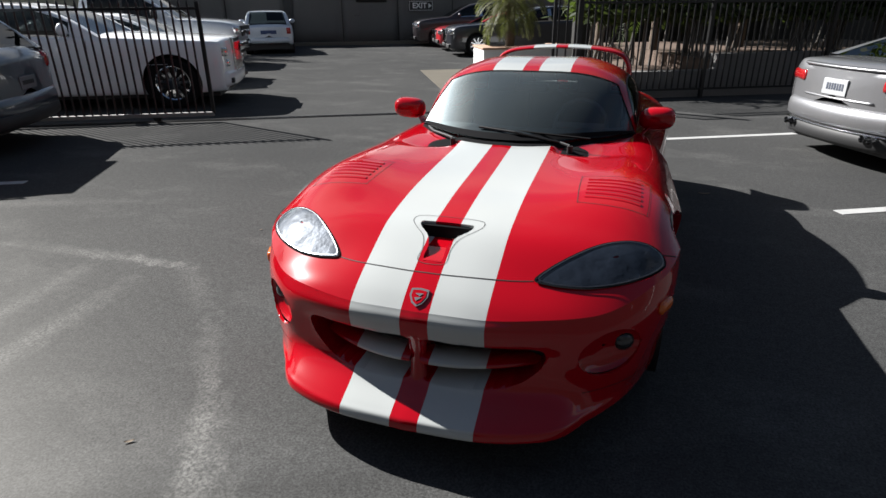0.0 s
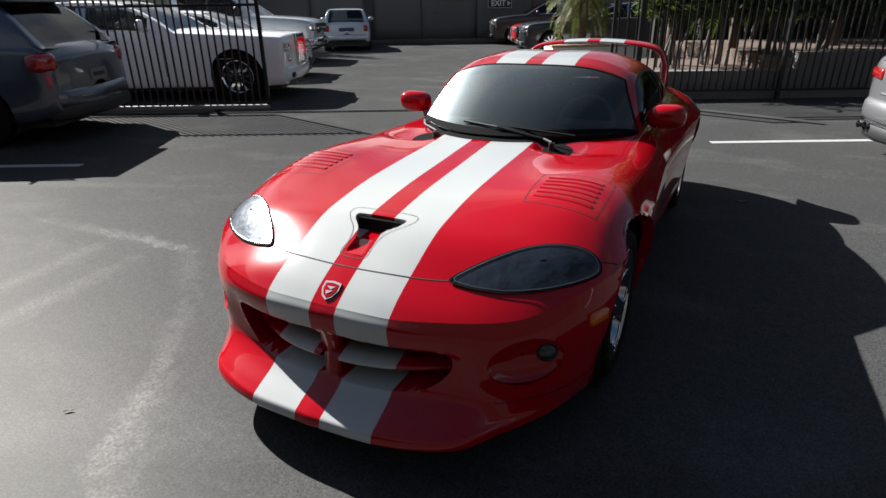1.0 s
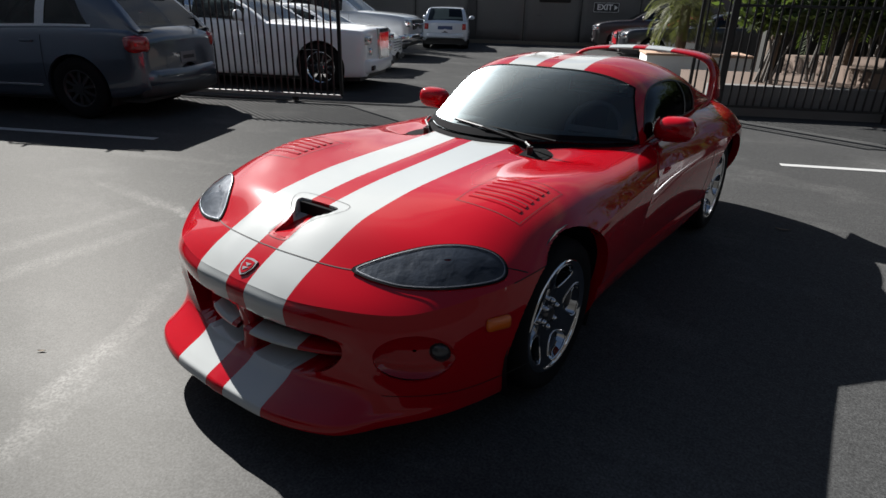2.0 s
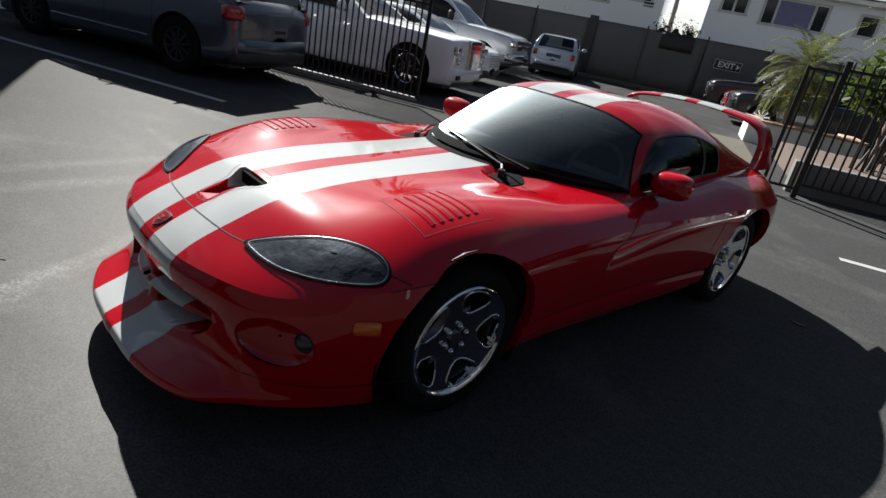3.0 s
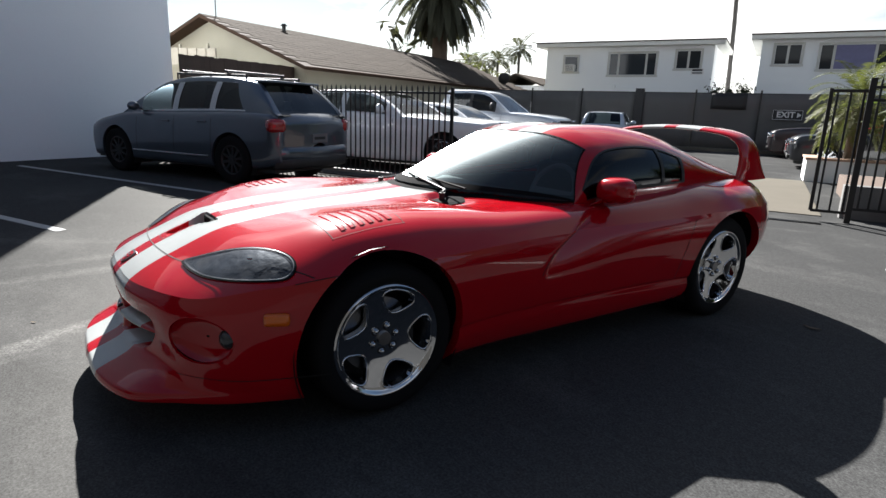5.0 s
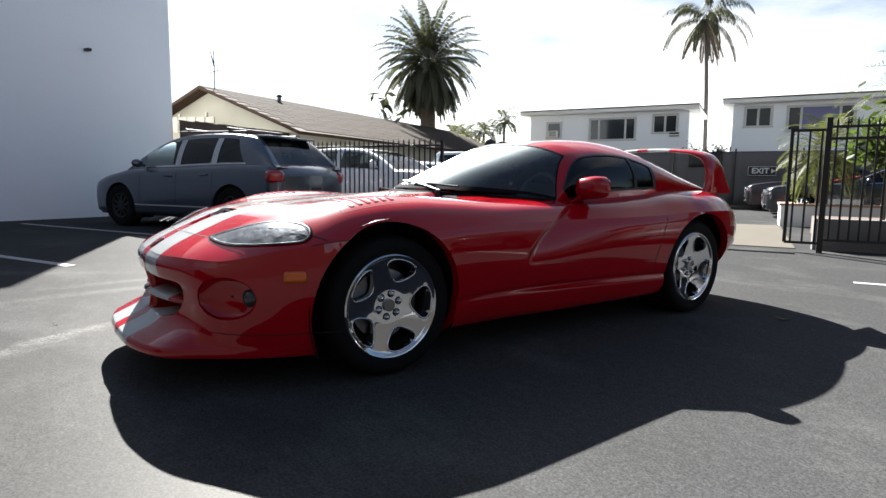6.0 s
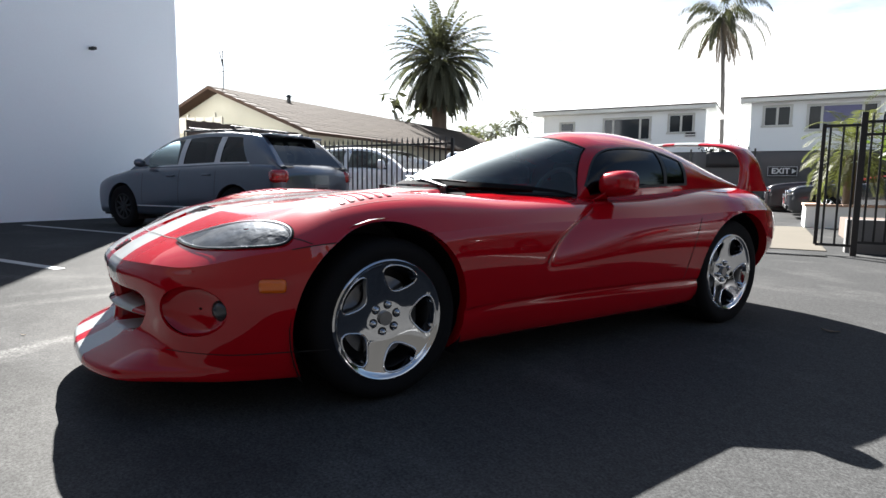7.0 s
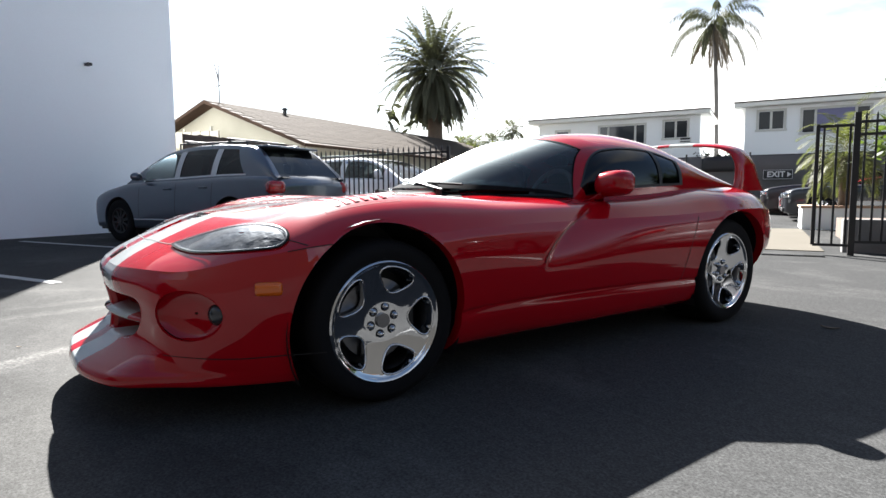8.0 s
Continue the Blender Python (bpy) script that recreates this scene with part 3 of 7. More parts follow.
def cabin_floor(c):
    x, y = abs(c.x), c.y
    base = 1.60 + 0.66 * (x / 0.70) ** 2
    return y > base + 0.06 and y < 3.95 and x < 0.66 - max(0, y - 3.2) * 0.14


def mirrored(rows):
    return [[(-p[0], p[1], p[2]) for p in r] for r in rows]


bm = bmesh.new()
for rows in (TOP, mirrored(TOP)):
    grid(bm, rows)
bmesh.ops.remove_doubles(bm, verts=bm.verts, dist=0.0004)
bmesh.ops.delete(bm, geom=[f for f in bm.faces if cabin_floor(f.calc_center_median())], context="FACES")
ins, nea = polygon_tools(SCOOP, (0, 1))
cut(bm, lambda c: c.y < 0.7 and ins(c), lambda c: nea(c) if c.y < 0.7 else None, depth=lambda c: (0, 0, -0.012 - 0.06 * max(0, (c.y - 0.36) / 0.18)))
for side in (1, -1):
    for arch in (ARCH_F, ARCH_R):
        i2, n2 = circle_cut(*arch, side=side)
        cut(bm, i2, n2, depth=lambda c, s=side: (-0.05 * s, 0, 0))
outward(bm)
hood = part("hood", bm, PAINT_RED, sports_car, "glossy red skin with two broad off-white stripes", True)

bm = bmesh.new()
for rows in (SIDE, mirrored(SIDE)):
    grid(bm, rows)
bmesh.ops.remove_doubles(bm, verts=bm.verts, dist=0.0004)
for side in (1, -1):
    ins, nea = polygon_tools([(p[0] * side, p[1]) for p in MOUTH], (0, 2))
    cut(bm, lambda c: c.y < 0.3 and ins(c), lambda c: nea(c) if c.y < 0.3 and 0.2 < c.z < 0.5 else None, depth=lambda c: (0, 0.13, 0), near=0.06)
    i3, n3, nn = fog_tools(side)
    cut(bm, lambda c: c.y < 0.8 and i3(c), lambda c: n3(c) if c.y < 0.8 else None, depth=lambda c: tuple(nn * -0.012))
    for arch in (ARCH_F, ARCH_R):
        i2, n2 = circle_cut(*arch, side=side)
        cut(bm, i2, n2, depth=lambda c, s=side: (-0.05 * s, 0, 0))
outward(bm)
body = part("body", bm, PAINT_RED, sports_car, "red lower body with a wide grille opening", True)
for ob in (hood, body):
    ob.data.set_sharp_from_angle(angle=radians(62))

# floor, wheel wells and the dark inside of the nose
bm = bmesh.new()
box(bm, -0.62, 0.62, 0.32, 4.2, 0.15, 0.30, 0.02)
# two trays added behind the lip to stop sun leaking onto the ground
box(bm, -0.35, 0.35, 0.07, 0.20, 0.152, 0.172)
box(bm, -0.42, 0.42, 0.18, 0.34, 0.152, 0.172)
box(bm, -0.50, 0.50, 0.30, 0.36, 0.20, 0.56)
box(bm, -0.60, 0.60, 1.45, 1.60, 0.25, 0.78)
box(bm, -0.60, 0.60, 3.75, 4.2, 0.25, 0.80)
for (ay, az, ry, rz), hub, a0, a1 in ((ARCH_F, HUB_F, -28, 208), (ARCH_R, HUB_R, 10, 208)):
    for s in (1, -1):
        ring = [[(x * s, ay + (ry + 0.012) * math.cos(a), az + (rz + 0.012) * math.sin(a)) for a in [radians(a0 + (a1 - a0) * k / 24) for k in range(25)]] for x in (hub.x + 0.02, 0.50)]
        vs = grid(bm, ring)
        bm.faces.new(vs[1])
part("underbody", bm, BLACK, sports_car, "black floor and wheel wells")

# crossbar blades and the middle post of the grille
for s in (1, -1):
    rows = []
    for k in range(15):
        x = 0.020 + (0.455 - 0.020) * k / 14
        y0 = 0.112 + 0.85 * x * x
        rows.append([(x * s, y0 + a, 0.358 - 0.06 * x + b) for a, b in ((0.0, 0.0), (0.006, 0.010), (0.085, 0.034), (0.085, 0.018), (0.008, -0.008))])
    bm = bmesh.new()
    grid(bm, rows, True)
    bmesh.ops.recalc_face_normals(bm, faces=bm.faces)
    part("grille_blade", bm, PAINT_RED, sports_car, "striped blade across the grille opening", True)
bm = bmesh.new()
rows = []
for k in range(12):
    z = 0.225 + 0.235 * k / 11
    y = 0.122 + 0.02 * math.sin(math.pi * k / 11)
    w = 0.030 + 0.012 * abs(k / 11 - 0.5)
    rows.append([(w * math.cos(a), y + 0.02 - 0.028 * math.sin(a), z) for a in [math.pi * j / 8 for j in range(9)]])
grid(bm, rows)
bmesh.ops.recalc_face_normals(bm, faces=bm.faces)
part("grille_post", bm, PAINT_PLAIN, sports_car, smooth=True)

# the scoop's ramp and dark throat
bm = bmesh.new()
rows = []
for k in range(14):
    y = 0.325 + 0.215 * k / 13
    half = 0.036 + 0.078 * max(0, min(1, (y - 0.40) / 0.11)) ** 1.1
    z = crown(0, 0.335) - 0.004 + 0.018 * k / 13
    rows.append([(half * (j / 4 - 1), y, z + 0.0) for j in range(9)])
grid(bm, rows)
part("scoop_ramp", bm, PAINT_RED, hood, smooth=True)
bm = bmesh.new()
zt = crown(0, 0.53)
box(bm, -0.104, 0.104, 0.522, 0.56, zt - 0.085, zt - 0.010, 0.004)
part("scoop_throat", bm, COWL_BLACK, hood, "black air opening")

# raised frame round the scoop
frame_line = smooth_outline(((-0.050, 0.318), (0.050, 0.318), (0.056, 0.385), (0.075, 0.445), (0.125, 0.500), (0.148, 0.545), (0.110, 0.578), (-0.110, 0.578), (-0.148, 0.545), (-0.125, 0.500), (-0.075, 0.445), (-0.056, 0.385)), 6)


def ribbon(name, path, width, mat, parent, lift=0.0015, height=None, label="", closed=False):
    """A narrow strip that follows the top skin along a plan path of (x, y)."""
    bm = bmesh.new()
    n = len(path)
    rows = []
    for i, p in enumerate(path):
        a, b = path[(i - 1) % n if closed else max(0, i - 1)], path[(i + 1) % n if closed else min(n - 1, i + 1)]
        t = np.array(b) - np.array(a)
        t = t / (np.linalg.norm(t) + 1e-9)
        nrm = np.array((-t[1], t[0])) * width / 2
        row = []
        for k in (-1, 1):
            x, y = p[0] + nrm[0] * k, p[1] + nrm[1] * k
            row.append((x, y, (crown(x, y) if height is None else height(x, y)) + lift))
        rows.append(row)
    if closed:
        rows.append(rows[0])
    grid(bm, rows)
    return part(name, bm, mat, parent, label)


ribbon("scoop_seam", frame_line, 0.002, GAP, hood, closed=True)
# seam across the nose between the lamps
ribbon("nose_seam", [(x, 0.272 + 0.22 * x * x + 1.0 * abs(x) ** 4) for x in [-0.385 + 0.77 * k / 40 for k in range(41)]], 0.0035, GAP, hood)
for s in (1, -1):
    # seam from the lamp to the wheel arch, along the shoulder
    rows = []
    bm = bmesh.new()
    for k in range(13):
        q = 2.06 + 0.42 * k / 12
        e = edge(q)
        z = crown(e[0], e[1])
        rows.append([(s * (e[0] + 0.003), e[1], z + 0.0018), (s * (e[0] + 0.0035), e[1], z - 0.0018)])
    grid(bm, rows)
    part("fender_seam", bm, GAP, hood)

# seam where the lip meets the bumper, and the hood's shut line from lamp to wheel arch
for s in (1, -1):
    rows = []
    for i in range(41):
        q = 0.95 + (2.42 - 0.95) * i / 40
        e, a, b = edge(q), edge(q - 0.02), edge(q + 0.02)
        t = b - a
        nrm = np.array((t[1], -t[0])) / np.linalg.norm(t)
        ze = crown(e[0], e[1])
        lev = 4.75
        p1, p2 = (skirt_point(q, lv, nrm, e, ze) for lv in (lev, lev + 0.06))
        rows.append([(s * (p[0] + nrm[0] * 0.0012), p[1] + nrm[1] * 0.0012, p[2]) for p in (p1, p2)])
    bm = bmesh.new()
    grid(bm, rows)
    outward(bm)
    part("lip_seam", bm, GAP, body)
    ribbon("hood_seam", [(s * x, y) for x, y in ((0.822, 0.628), (0.842, 0.646), (0.862, 0.664), (0.880, 0.682))], 0.004, GAP, body)

# louvre panels in the hood
for s in (1, -1):
    pts = smooth_outline(((0.480, 0.818), (0.490, 0.808), (0.62, 0.804), (0.748, 0.808), (0.762, 0.820), (0.770, 0.965), (0.772, 1.112), (0.760, 1.124), (0.62, 1.130), (0.482, 1.124), (0.472, 1.112), (0.472, 0.965)), 5)
    ribbon("vent_seam", [(s * p[0], p[1]) for p in pts], 0.0025, GAP, hood, closed=True)
    for k in range(6):
        y0 = 0.850 + 0.042 * k
        bm = bmesh.new()
        rows = []
        for j in range(13):
            x = 0.505 + 0.228 * j / 12
            z = crown(x, y0)
            rows.append([(s * x, y0, z - 0.002), (s * x, y0 + 0.009, z + 0.005), (s * x, y0 + 0.024, z + 0.004 + (crown(x, y0 + 0.024) - z)), (s * x, y0 + 0.026, crown(x, y0 + 0.026) - 0.002)])
        grid(bm, rows)
        bmesh.ops.recalc_face_normals(bm, faces=bm.faces)
        part("louvre", bm, PAINT_PLAIN, hood, smooth=False)
        ribbon("louvre_slot", [(s * (0.507 + 0.224 * j / 10), y0 + 0.030) for j in range(11)], 0.004, GAP, hood, 0.002)
    # air outlet at the windscreen's foot: a sunken bowl with a dark grille
    c = (0.385, 1.615)
    pts = smooth_outline(((0.314, 1.60), (0.322, 1.550), (0.358, 1.520), (0.415, 1.528), (0.452, 1.60), (0.448, 1.68), (0.385, 1.715), (0.328, 1.69)), 5)
    bm = bmesh.new()
    vs = [bm.verts.new((s * p[0], p[1], crown(p[0], p[1]) + 0.004)) for p in pts]
    vi = [bm.verts.new((s * (c[0] + (p[0] - c[0]) * 0.8), c[1] + (p[1] - c[1]) * 0.75, crown(c[0] + (p[0] - c[0]) * 0.8, c[1] + (p[1] - c[1]) * 0.75) + 0.005)) for p in pts]
    for i in range(len(vs)):
        j = (i + 1) % len(vs)
        bm.faces.new((vs[i], vs[j], vi[j], vi[i]))
    bm.faces.new(vi)
    bmesh.ops.recalc_face_normals(bm, faces=bm.faces)
    part("cowl_vent", bm, COWL_BLACK, hood, "dark oval air outlet")

# emblem: a plain shield
bm = bmesh.new()
shield = ((-0.030, 0.030), (0.0, 0.034), (0.030, 0.030), (0.031, 0.004), (0.018, -0.022), (0.0, -0.034), (-0.018, -0.022), (-0.031, 0.004))
face = bm.faces.new([bm.verts.new((x, 0, z)) for x, z in shield])
ext = bmesh.ops.extrude_face_region(bm, geom=[face])["geom"]
bmesh.ops.translate(bm, vec=(0, -0.006, 0), verts=[g for g in ext if isinstance(g, bmesh.types.BMVert)])
bmesh.ops.recalc_face_normals(bm, faces=bm.faces)
badge = part("badge", bm, BADGE_SILVER, hood, "chrome and red shield emblem")
badge.matrix_local = Matrix.Translation((0, 0.176, crown(0, 0.176) - 0.001)) @ pose(0, 0, 0, -56) @ Matrix.Diagonal((1.12, 1, 1.12, 1))
bm = bmesh.new()
face = bm.faces.new([bm.verts.new((x * 0.78, -0.0075, z * 0.78)) for x, z in shield])
part("badge_field", bm, PAINT_PLAIN, badge)
bm = bmesh.new()
for pts in (((-0.014, 0.012), (0.016, 0.014), (0.004, 0.002)), ((-0.012, -0.004), (0.014, 0.0), (-0.004, -0.016))):
    bm.faces.new([bm.verts.new((x, -0.0095, z)) for x, z in pts])
part("badge_mark", bm, BADGE_SILVER, badge)

# headlamps
LAMP = smooth_outline(((0.390, 0.326), (0.440, 0.324), (0.500, 0.335), (0.585, 0.363), (0.690, 0.420), (0.772, 0.490), (0.825, 0.560), (0.838, 0.605), (0.813, 0.636), (0.760, 0.637), (0.685, 0.604), (0.600, 0.546), (0.510, 0.464), (0.430, 0.384)), 6)
LC = (0.66, 0.515)
for s in (1, -1):
    lamp = part("headlamp", bmesh.new(), LAMP_BOWL, sports_car, "teardrop headlamp under clear cover")
    bm = bmesh.new()
    rows = []
    for k, f in enumerate((1.0, 0.93, 0.8, 0.6, 0.35, 0.05)):
        rows.append([(s * (LC[0] + (p[0] - LC[0]) * f), LC[1] + (p[1] - LC[1]) * f, crown(LC[0] + (p[0] - LC[0]) * f, LC[1] + (p[1] - LC[1]) * f) + 0.0045) for p in LAMP])
    grid(bm, rows, True)
    bmesh.ops.recalc_face_normals(bm, faces=bm.faces)
    bm.to_mesh(lamp.data)
    bm.free()
    lamp.data.shade_smooth()
    bm = bmesh.new()
    rows = []
    for f, up in ((1.0, 0.0058), (0.97, 0.0080), (0.85, 0.0120), (0.6, 0.0155), (0.3, 0.0170), (0.03, 0.0170)):
        rows.append([(s * (LC[0] + (p[0] - LC[0]) * f), LC[1] + (p[1] - LC[1]) * f, crown(LC[0] + (p[0] - LC[0]) * f, LC[1] + (p[1] - LC[1]) * f) + up) for p in LAMP])
    grid(bm, rows, True)
    outward(bm)
    cover = part("lamp_cover", bm, GLASS_LAMP, lamp, "clear glass cover", True)
    cover.visible_shadow = False
    ribbon("lamp_rim", [(s * p[0], p[1]) for p in LAMP], 0.007, COWL_BLACK, lamp, 0.0068, closed=True)
    ribbon("lamp_trim", [(s * (LC[0] + (p[0] - LC[0]) * 0.955), LC[1] + (p[1] - LC[1]) * 0.955) for p in LAMP], 0.0035, STEEL, lamp, 0.008, closed=True)

# fog lamps sunk into the corners of the nose
for s in (1, -1):
    c0, nn = Vector((FOG.x * s, FOG.y, FOG.z)), Vector((FOG_N.x * s, FOG_N.y, 0))
    out = Vector((-nn.y, nn.x, 0)) * s
    bm = bmesh.new()
    ring = []
    for r, d in ((1.03, -0.004), (0.94, -0.016), (0.80, -0.026), (0.45, -0.034), (0.05, -0.036)):
        ring.append([tuple(c0 - out * 0.042 + out * (0.138 * r * math.cos(a)) + Vector((0, 0, 0.090 * r * math.sin(a))) + nn * d) for a in [2 * math.pi * k / 40 for k in range(40)]])
    grid(bm, ring, True)
    bmesh.ops.recalc_face_normals(bm, faces=bm.faces)
    cup = part("fog_recess", bm, PAINT_PLAIN, sports_car, smooth=True)
    bm = bmesh.new()
    out = Vector((-nn.y, nn.x, 0)) * s
    ball(bm, c0 - nn * 0.054 + out * 0.050, 0.047, 24)
    part("fog_lamp", bm, FOG_GLASS, cup, "round clear fog lamp", True)
    # amber side marker
    bm = bmesh.new()
    box(bm, -0.047, 0.047, -0.019, 0.011, -0.0245, 0.0245, 0.0145)
    mk = part("side_marker", bm, AMBER, sports_car, "amber side marker", True)
    mk.matrix_local = Matrix.Translation((0.852 * s, 0.545, 0.500)) @ pose(0, 0, 0, 0, 0, s * 64)

# cabin: parameter, centre y, centre z, belt x, belt y, roundness
CABIN = ((0.0, 1.585, 0.858, 0.700, 2.235, 2.2), (0.5, 1.975, 1.018, 0.702, 2.345, 2.5), (1.0, 2.365, 1.150, 0.706, 2.480, 2.8), (1.5, 2.62, 1.190, 0.710, 2.66, 2.9),
         (2.0, 2.95, 1.194, 0.712, 2.95, 2.9), (2.5, 3.32, 1.145, 0.702, 3.26, 2.7), (3.0, 3.75, 1.020, 0.665, 3.66, 2.4), (3.5, 4.10, 0.912, 0.610, 4.03, 2.2), (3.8, 4.26, 0.868, 0.57, 4.21, 2.0))
RAIL_IN = ((0.0, 0.93), (0.5, 0.71), (1.0, 0.515), (1.5, 0.50), (2.0, 0.50), (2.4, 0.53), (3.0, 0.62), (3.8, 0.72))
RAIL_OUT = ((0.0, 0.962), (0.5, 0.80), (1.0, 0.62), (1.5, 0.575), (2.0, 0.60), (2.4, 0.70), (2.6, 0.80), (3.0, 0.86), (3.8, 0.90))
BELT = 0.972


def cabin(t, s, lift=0.0):
    yc, zc, xs, ys, n = spline(CABIN, t)
    zs = crown(xs, ys) - 0.004
    a = s * math.pi / 2
    x = xs * max(0.0, math.sin(a)) ** (2 / n)
    z = zs + (zc - zs) * max(0.0, math.cos(a)) ** (2 / n)
    bubble = 0.010 * math.exp(-((x - 0.33) / 0.16) ** 2) * max(0, min(1, (t - 0.8) / 0.5)) * max(0, min(1, (3.2 - t) / 0.8))
    f = (x / xs) ** 2
    p = Vector((x, yc * (1 - f) + ys * f, z + bubble))
    if lift:
        p += lift * Vector((x / xs * 0.8, 0, max(0.15, math.cos(a)))).normalized()
    return p


def cabin_patch(t0, t1, nt, s0, s1, ns, side, lift=0.0):
    rows = []
    for i in range(nt):
        t = t0 + (t1 - t0) * i / (nt - 1)
        a, b = s0(t), s1(t)
        row = []
        for j in range(ns):
            p = cabin(t, a + (b - a) * j / (ns - 1), lift)
            row.append((p.x * side, p.y, p.z))
        rows.append(row)
    return rows


def k(v):
    return lambda t: v


def curve(knots, add=0.0):
    return lambda t: val(knots, t) + add


def both(name, mat, label, parent, *patches, smooth=True):
    bm = bmesh.new()
    for pt in patches:
        for side in (1, -1):
            grid(bm, cabin_patch(*pt[:6], side, *pt[6:]))
    bmesh.ops.remove_doubles(bm, verts=bm.verts, dist=0.0005)
    outward(bm)
    return part(name, bm, mat, parent, label, smooth)


WIN_T0, WIN_T1 = 0.42, 2.42
roof = both("roof", PAINT_RED, "red roof with two white stripes", sports_car,
            (1.0, 2.45, 60, k(0.0), curve(RAIL_IN), 26),
            (0.0, 3.8, 150, curve(RAIL_IN), curve(RAIL_OUT), 8),
            (WIN_T1, 3.8, 60, curve(RAIL_OUT), k(1.0), 12),
            (0.0, WIN_T1, 100, k(BELT), k(1.0), 4),
            (0.0, WIN_T0, 14, curve(RAIL_OUT), k(BELT), 6),
            (3.45, 3.8, 10, k(0.0), curve(RAIL_IN), 16))
screen = both("windscreen", GLASS_SCREEN, "dark tinted curved windscreen", sports_car, (0.0, 1.0, 40, k(0.0), curve(RAIL_IN), 30, -0.003))
rear_glass = both("rear_window", GLASS_TINT, "dark rear window", sports_car, (2.45, 3.45, 30, k(0.0), curve(RAIL_IN), 20, -0.003))
for side in (1, -1):
    bm = bmesh.new()
    grid(bm, cabin_patch(WIN_T0, WIN_T1, 50, curve(RAIL_OUT), k(BELT), 16, side, -0.004))
    outward(bm)
    part("side_window", bm, GLASS_TINT, sports_car, "dark tinted side window", True)
    # black rubber seal round the side window
    bm = bmesh.new()
    grid(bm, cabin_patch(WIN_T0, WIN_T1, 60, curve(RAIL_OUT, -0.002), curve(RAIL_OUT, 0.018), 3, side, 0.0015))
    grid(bm, cabin_patch(WIN_T0, WIN_T1, 60, k(BELT - 0.014), k(BELT + 0.002), 3, side, 0.0015))
    grid(bm, cabin_patch(WIN_T1 - 0.05, WIN_T1, 4, curve(RAIL_OUT), k(BELT), 12, side, 0.0015))
    grid(bm, cabin_patch(2.02, 2.07, 4, curve(RAIL_OUT), k(BELT), 12, side, 0.001))
    bmesh.ops.recalc_face_normals(bm, faces=bm.faces)
    part("window_seal", bm, BLACK, sports_car)
# black edge of the windscreen
both("screen_seal", COWL_BLACK, "black edge round the windscreen", sports_car,
     (0.0, 0.075, 5, k(0.0), curve(RAIL_IN), 30, 0.002), (0.985, 1.0, 3, k(0.0), curve(RAIL_IN), 26, 0.0015),
     (0.0, 1.0, 50, curve(RAIL_IN, -0.014), curve(RAIL_IN, 0.0), 3, 0.0015))
both("rear_seal", BLACK, "", sports_car, (2.45, 2.50, 3, k(0.0), curve(RAIL_IN), 20, 0.0015), (2.45, 3.45, 40, curve(RAIL_IN, -0.03), curve(RAIL_IN), 3, 0.0015))
# cowl below the windscreen
bm = bmesh.new()
for side in (1, -1):
    rows = []
    for i in range(5):
        r = []
        for j in range(30):
            x = 0.68 * j / 29
            y = 1.535 + 0.66 * (x / 0.70) ** 2 + 0.07 * i / 4
            r.append((x * side, y, crown(x, y) + 0.004 - (0.003 if i == 0 else 0)))
        rows.append(r)
    grid(bm, rows)
bmesh.ops.recalc_face_normals(bm, faces=bm.faces)
part("cowl", bm, COWL_BLACK, sports_car, "black cowl under the windscreen", True)

# wipers
for x0, y0, pts in ((0.36, 1.60, ((0.30, 1.66), (0.05, 1.64), (-0.17, 1.70))), (-0.30, 1.60, ((-0.34, 1.67), (-0.50, 1.85), (-0.58, 2.0)))):
    bm = bmesh.new()
    zb = crown(abs(x0), y0)
    rod(bm, (x0, y0, zb), (x0, y0, zb + 0.045), 0.016, 12)
    prev = Vector((x0, y0, zb + 0.045))
    for x, y in pts:
        cur = Vector((x, y, crown(abs(x), min(y, 1.75)) + 0.032 + 0.42 * max(0, y - 1.60 - 0.66 * (x / 0.7) ** 2)))
        rod(bm, prev, cur, 0.007, 6)
        prev = cur
    wp = part("wiper", bm, BLACK, sports_car, "black wiper arm")
    bm = bmesh.new()
    a, b = Vector((pts[0][0] + 0.16, pts[0][1] + 0.015, crown(0.2, 1.70) + 0.03)), prev
    rod(bm, a, b, 0.006, 6)
    part("wiper_blade", bm, RUBBER, wp)

# door shut lines and sill
for s in (1, -1):
    for path in ([(z, fender_line(z) + 0.004) for z in (0.50, 0.54, 0.58, 0.62, 0.66, 0.70, 0.735)],
                 [(z, 2.925 + 0.15 * (z - 0.33) + 0.50 * (z - 0.33) ** 2) for z in (0.335, 0.42, 0.52, 0.62, 0.685)]):
        rows = []
        for z, y in path:
            lo, hi = 3.0, 8.0
            for _ in range(20):
                mid = (lo + hi) / 2
                if edge(mid)[1] < y:
                    lo = mid
                else:
                    hi = mid
            e = edge(lo)
            ze = crown(e[0], e[1])
            row = spline(SKIRT, lo)
            ks = sorted([(-row[2 * i + 1], row[2 * i]) for i in range(9)] + [(-ze, 0.0)])
            x = e[0] + val(ks, -z) - scallop(y, z) + 0.002
            rows.append([(s * x, y - 0.0025, z), (s * x, y + 0.0025, z)])
        bm = bmesh.new()
        grid(bm, rows)
        part("shut_line", bm, GAP, body)

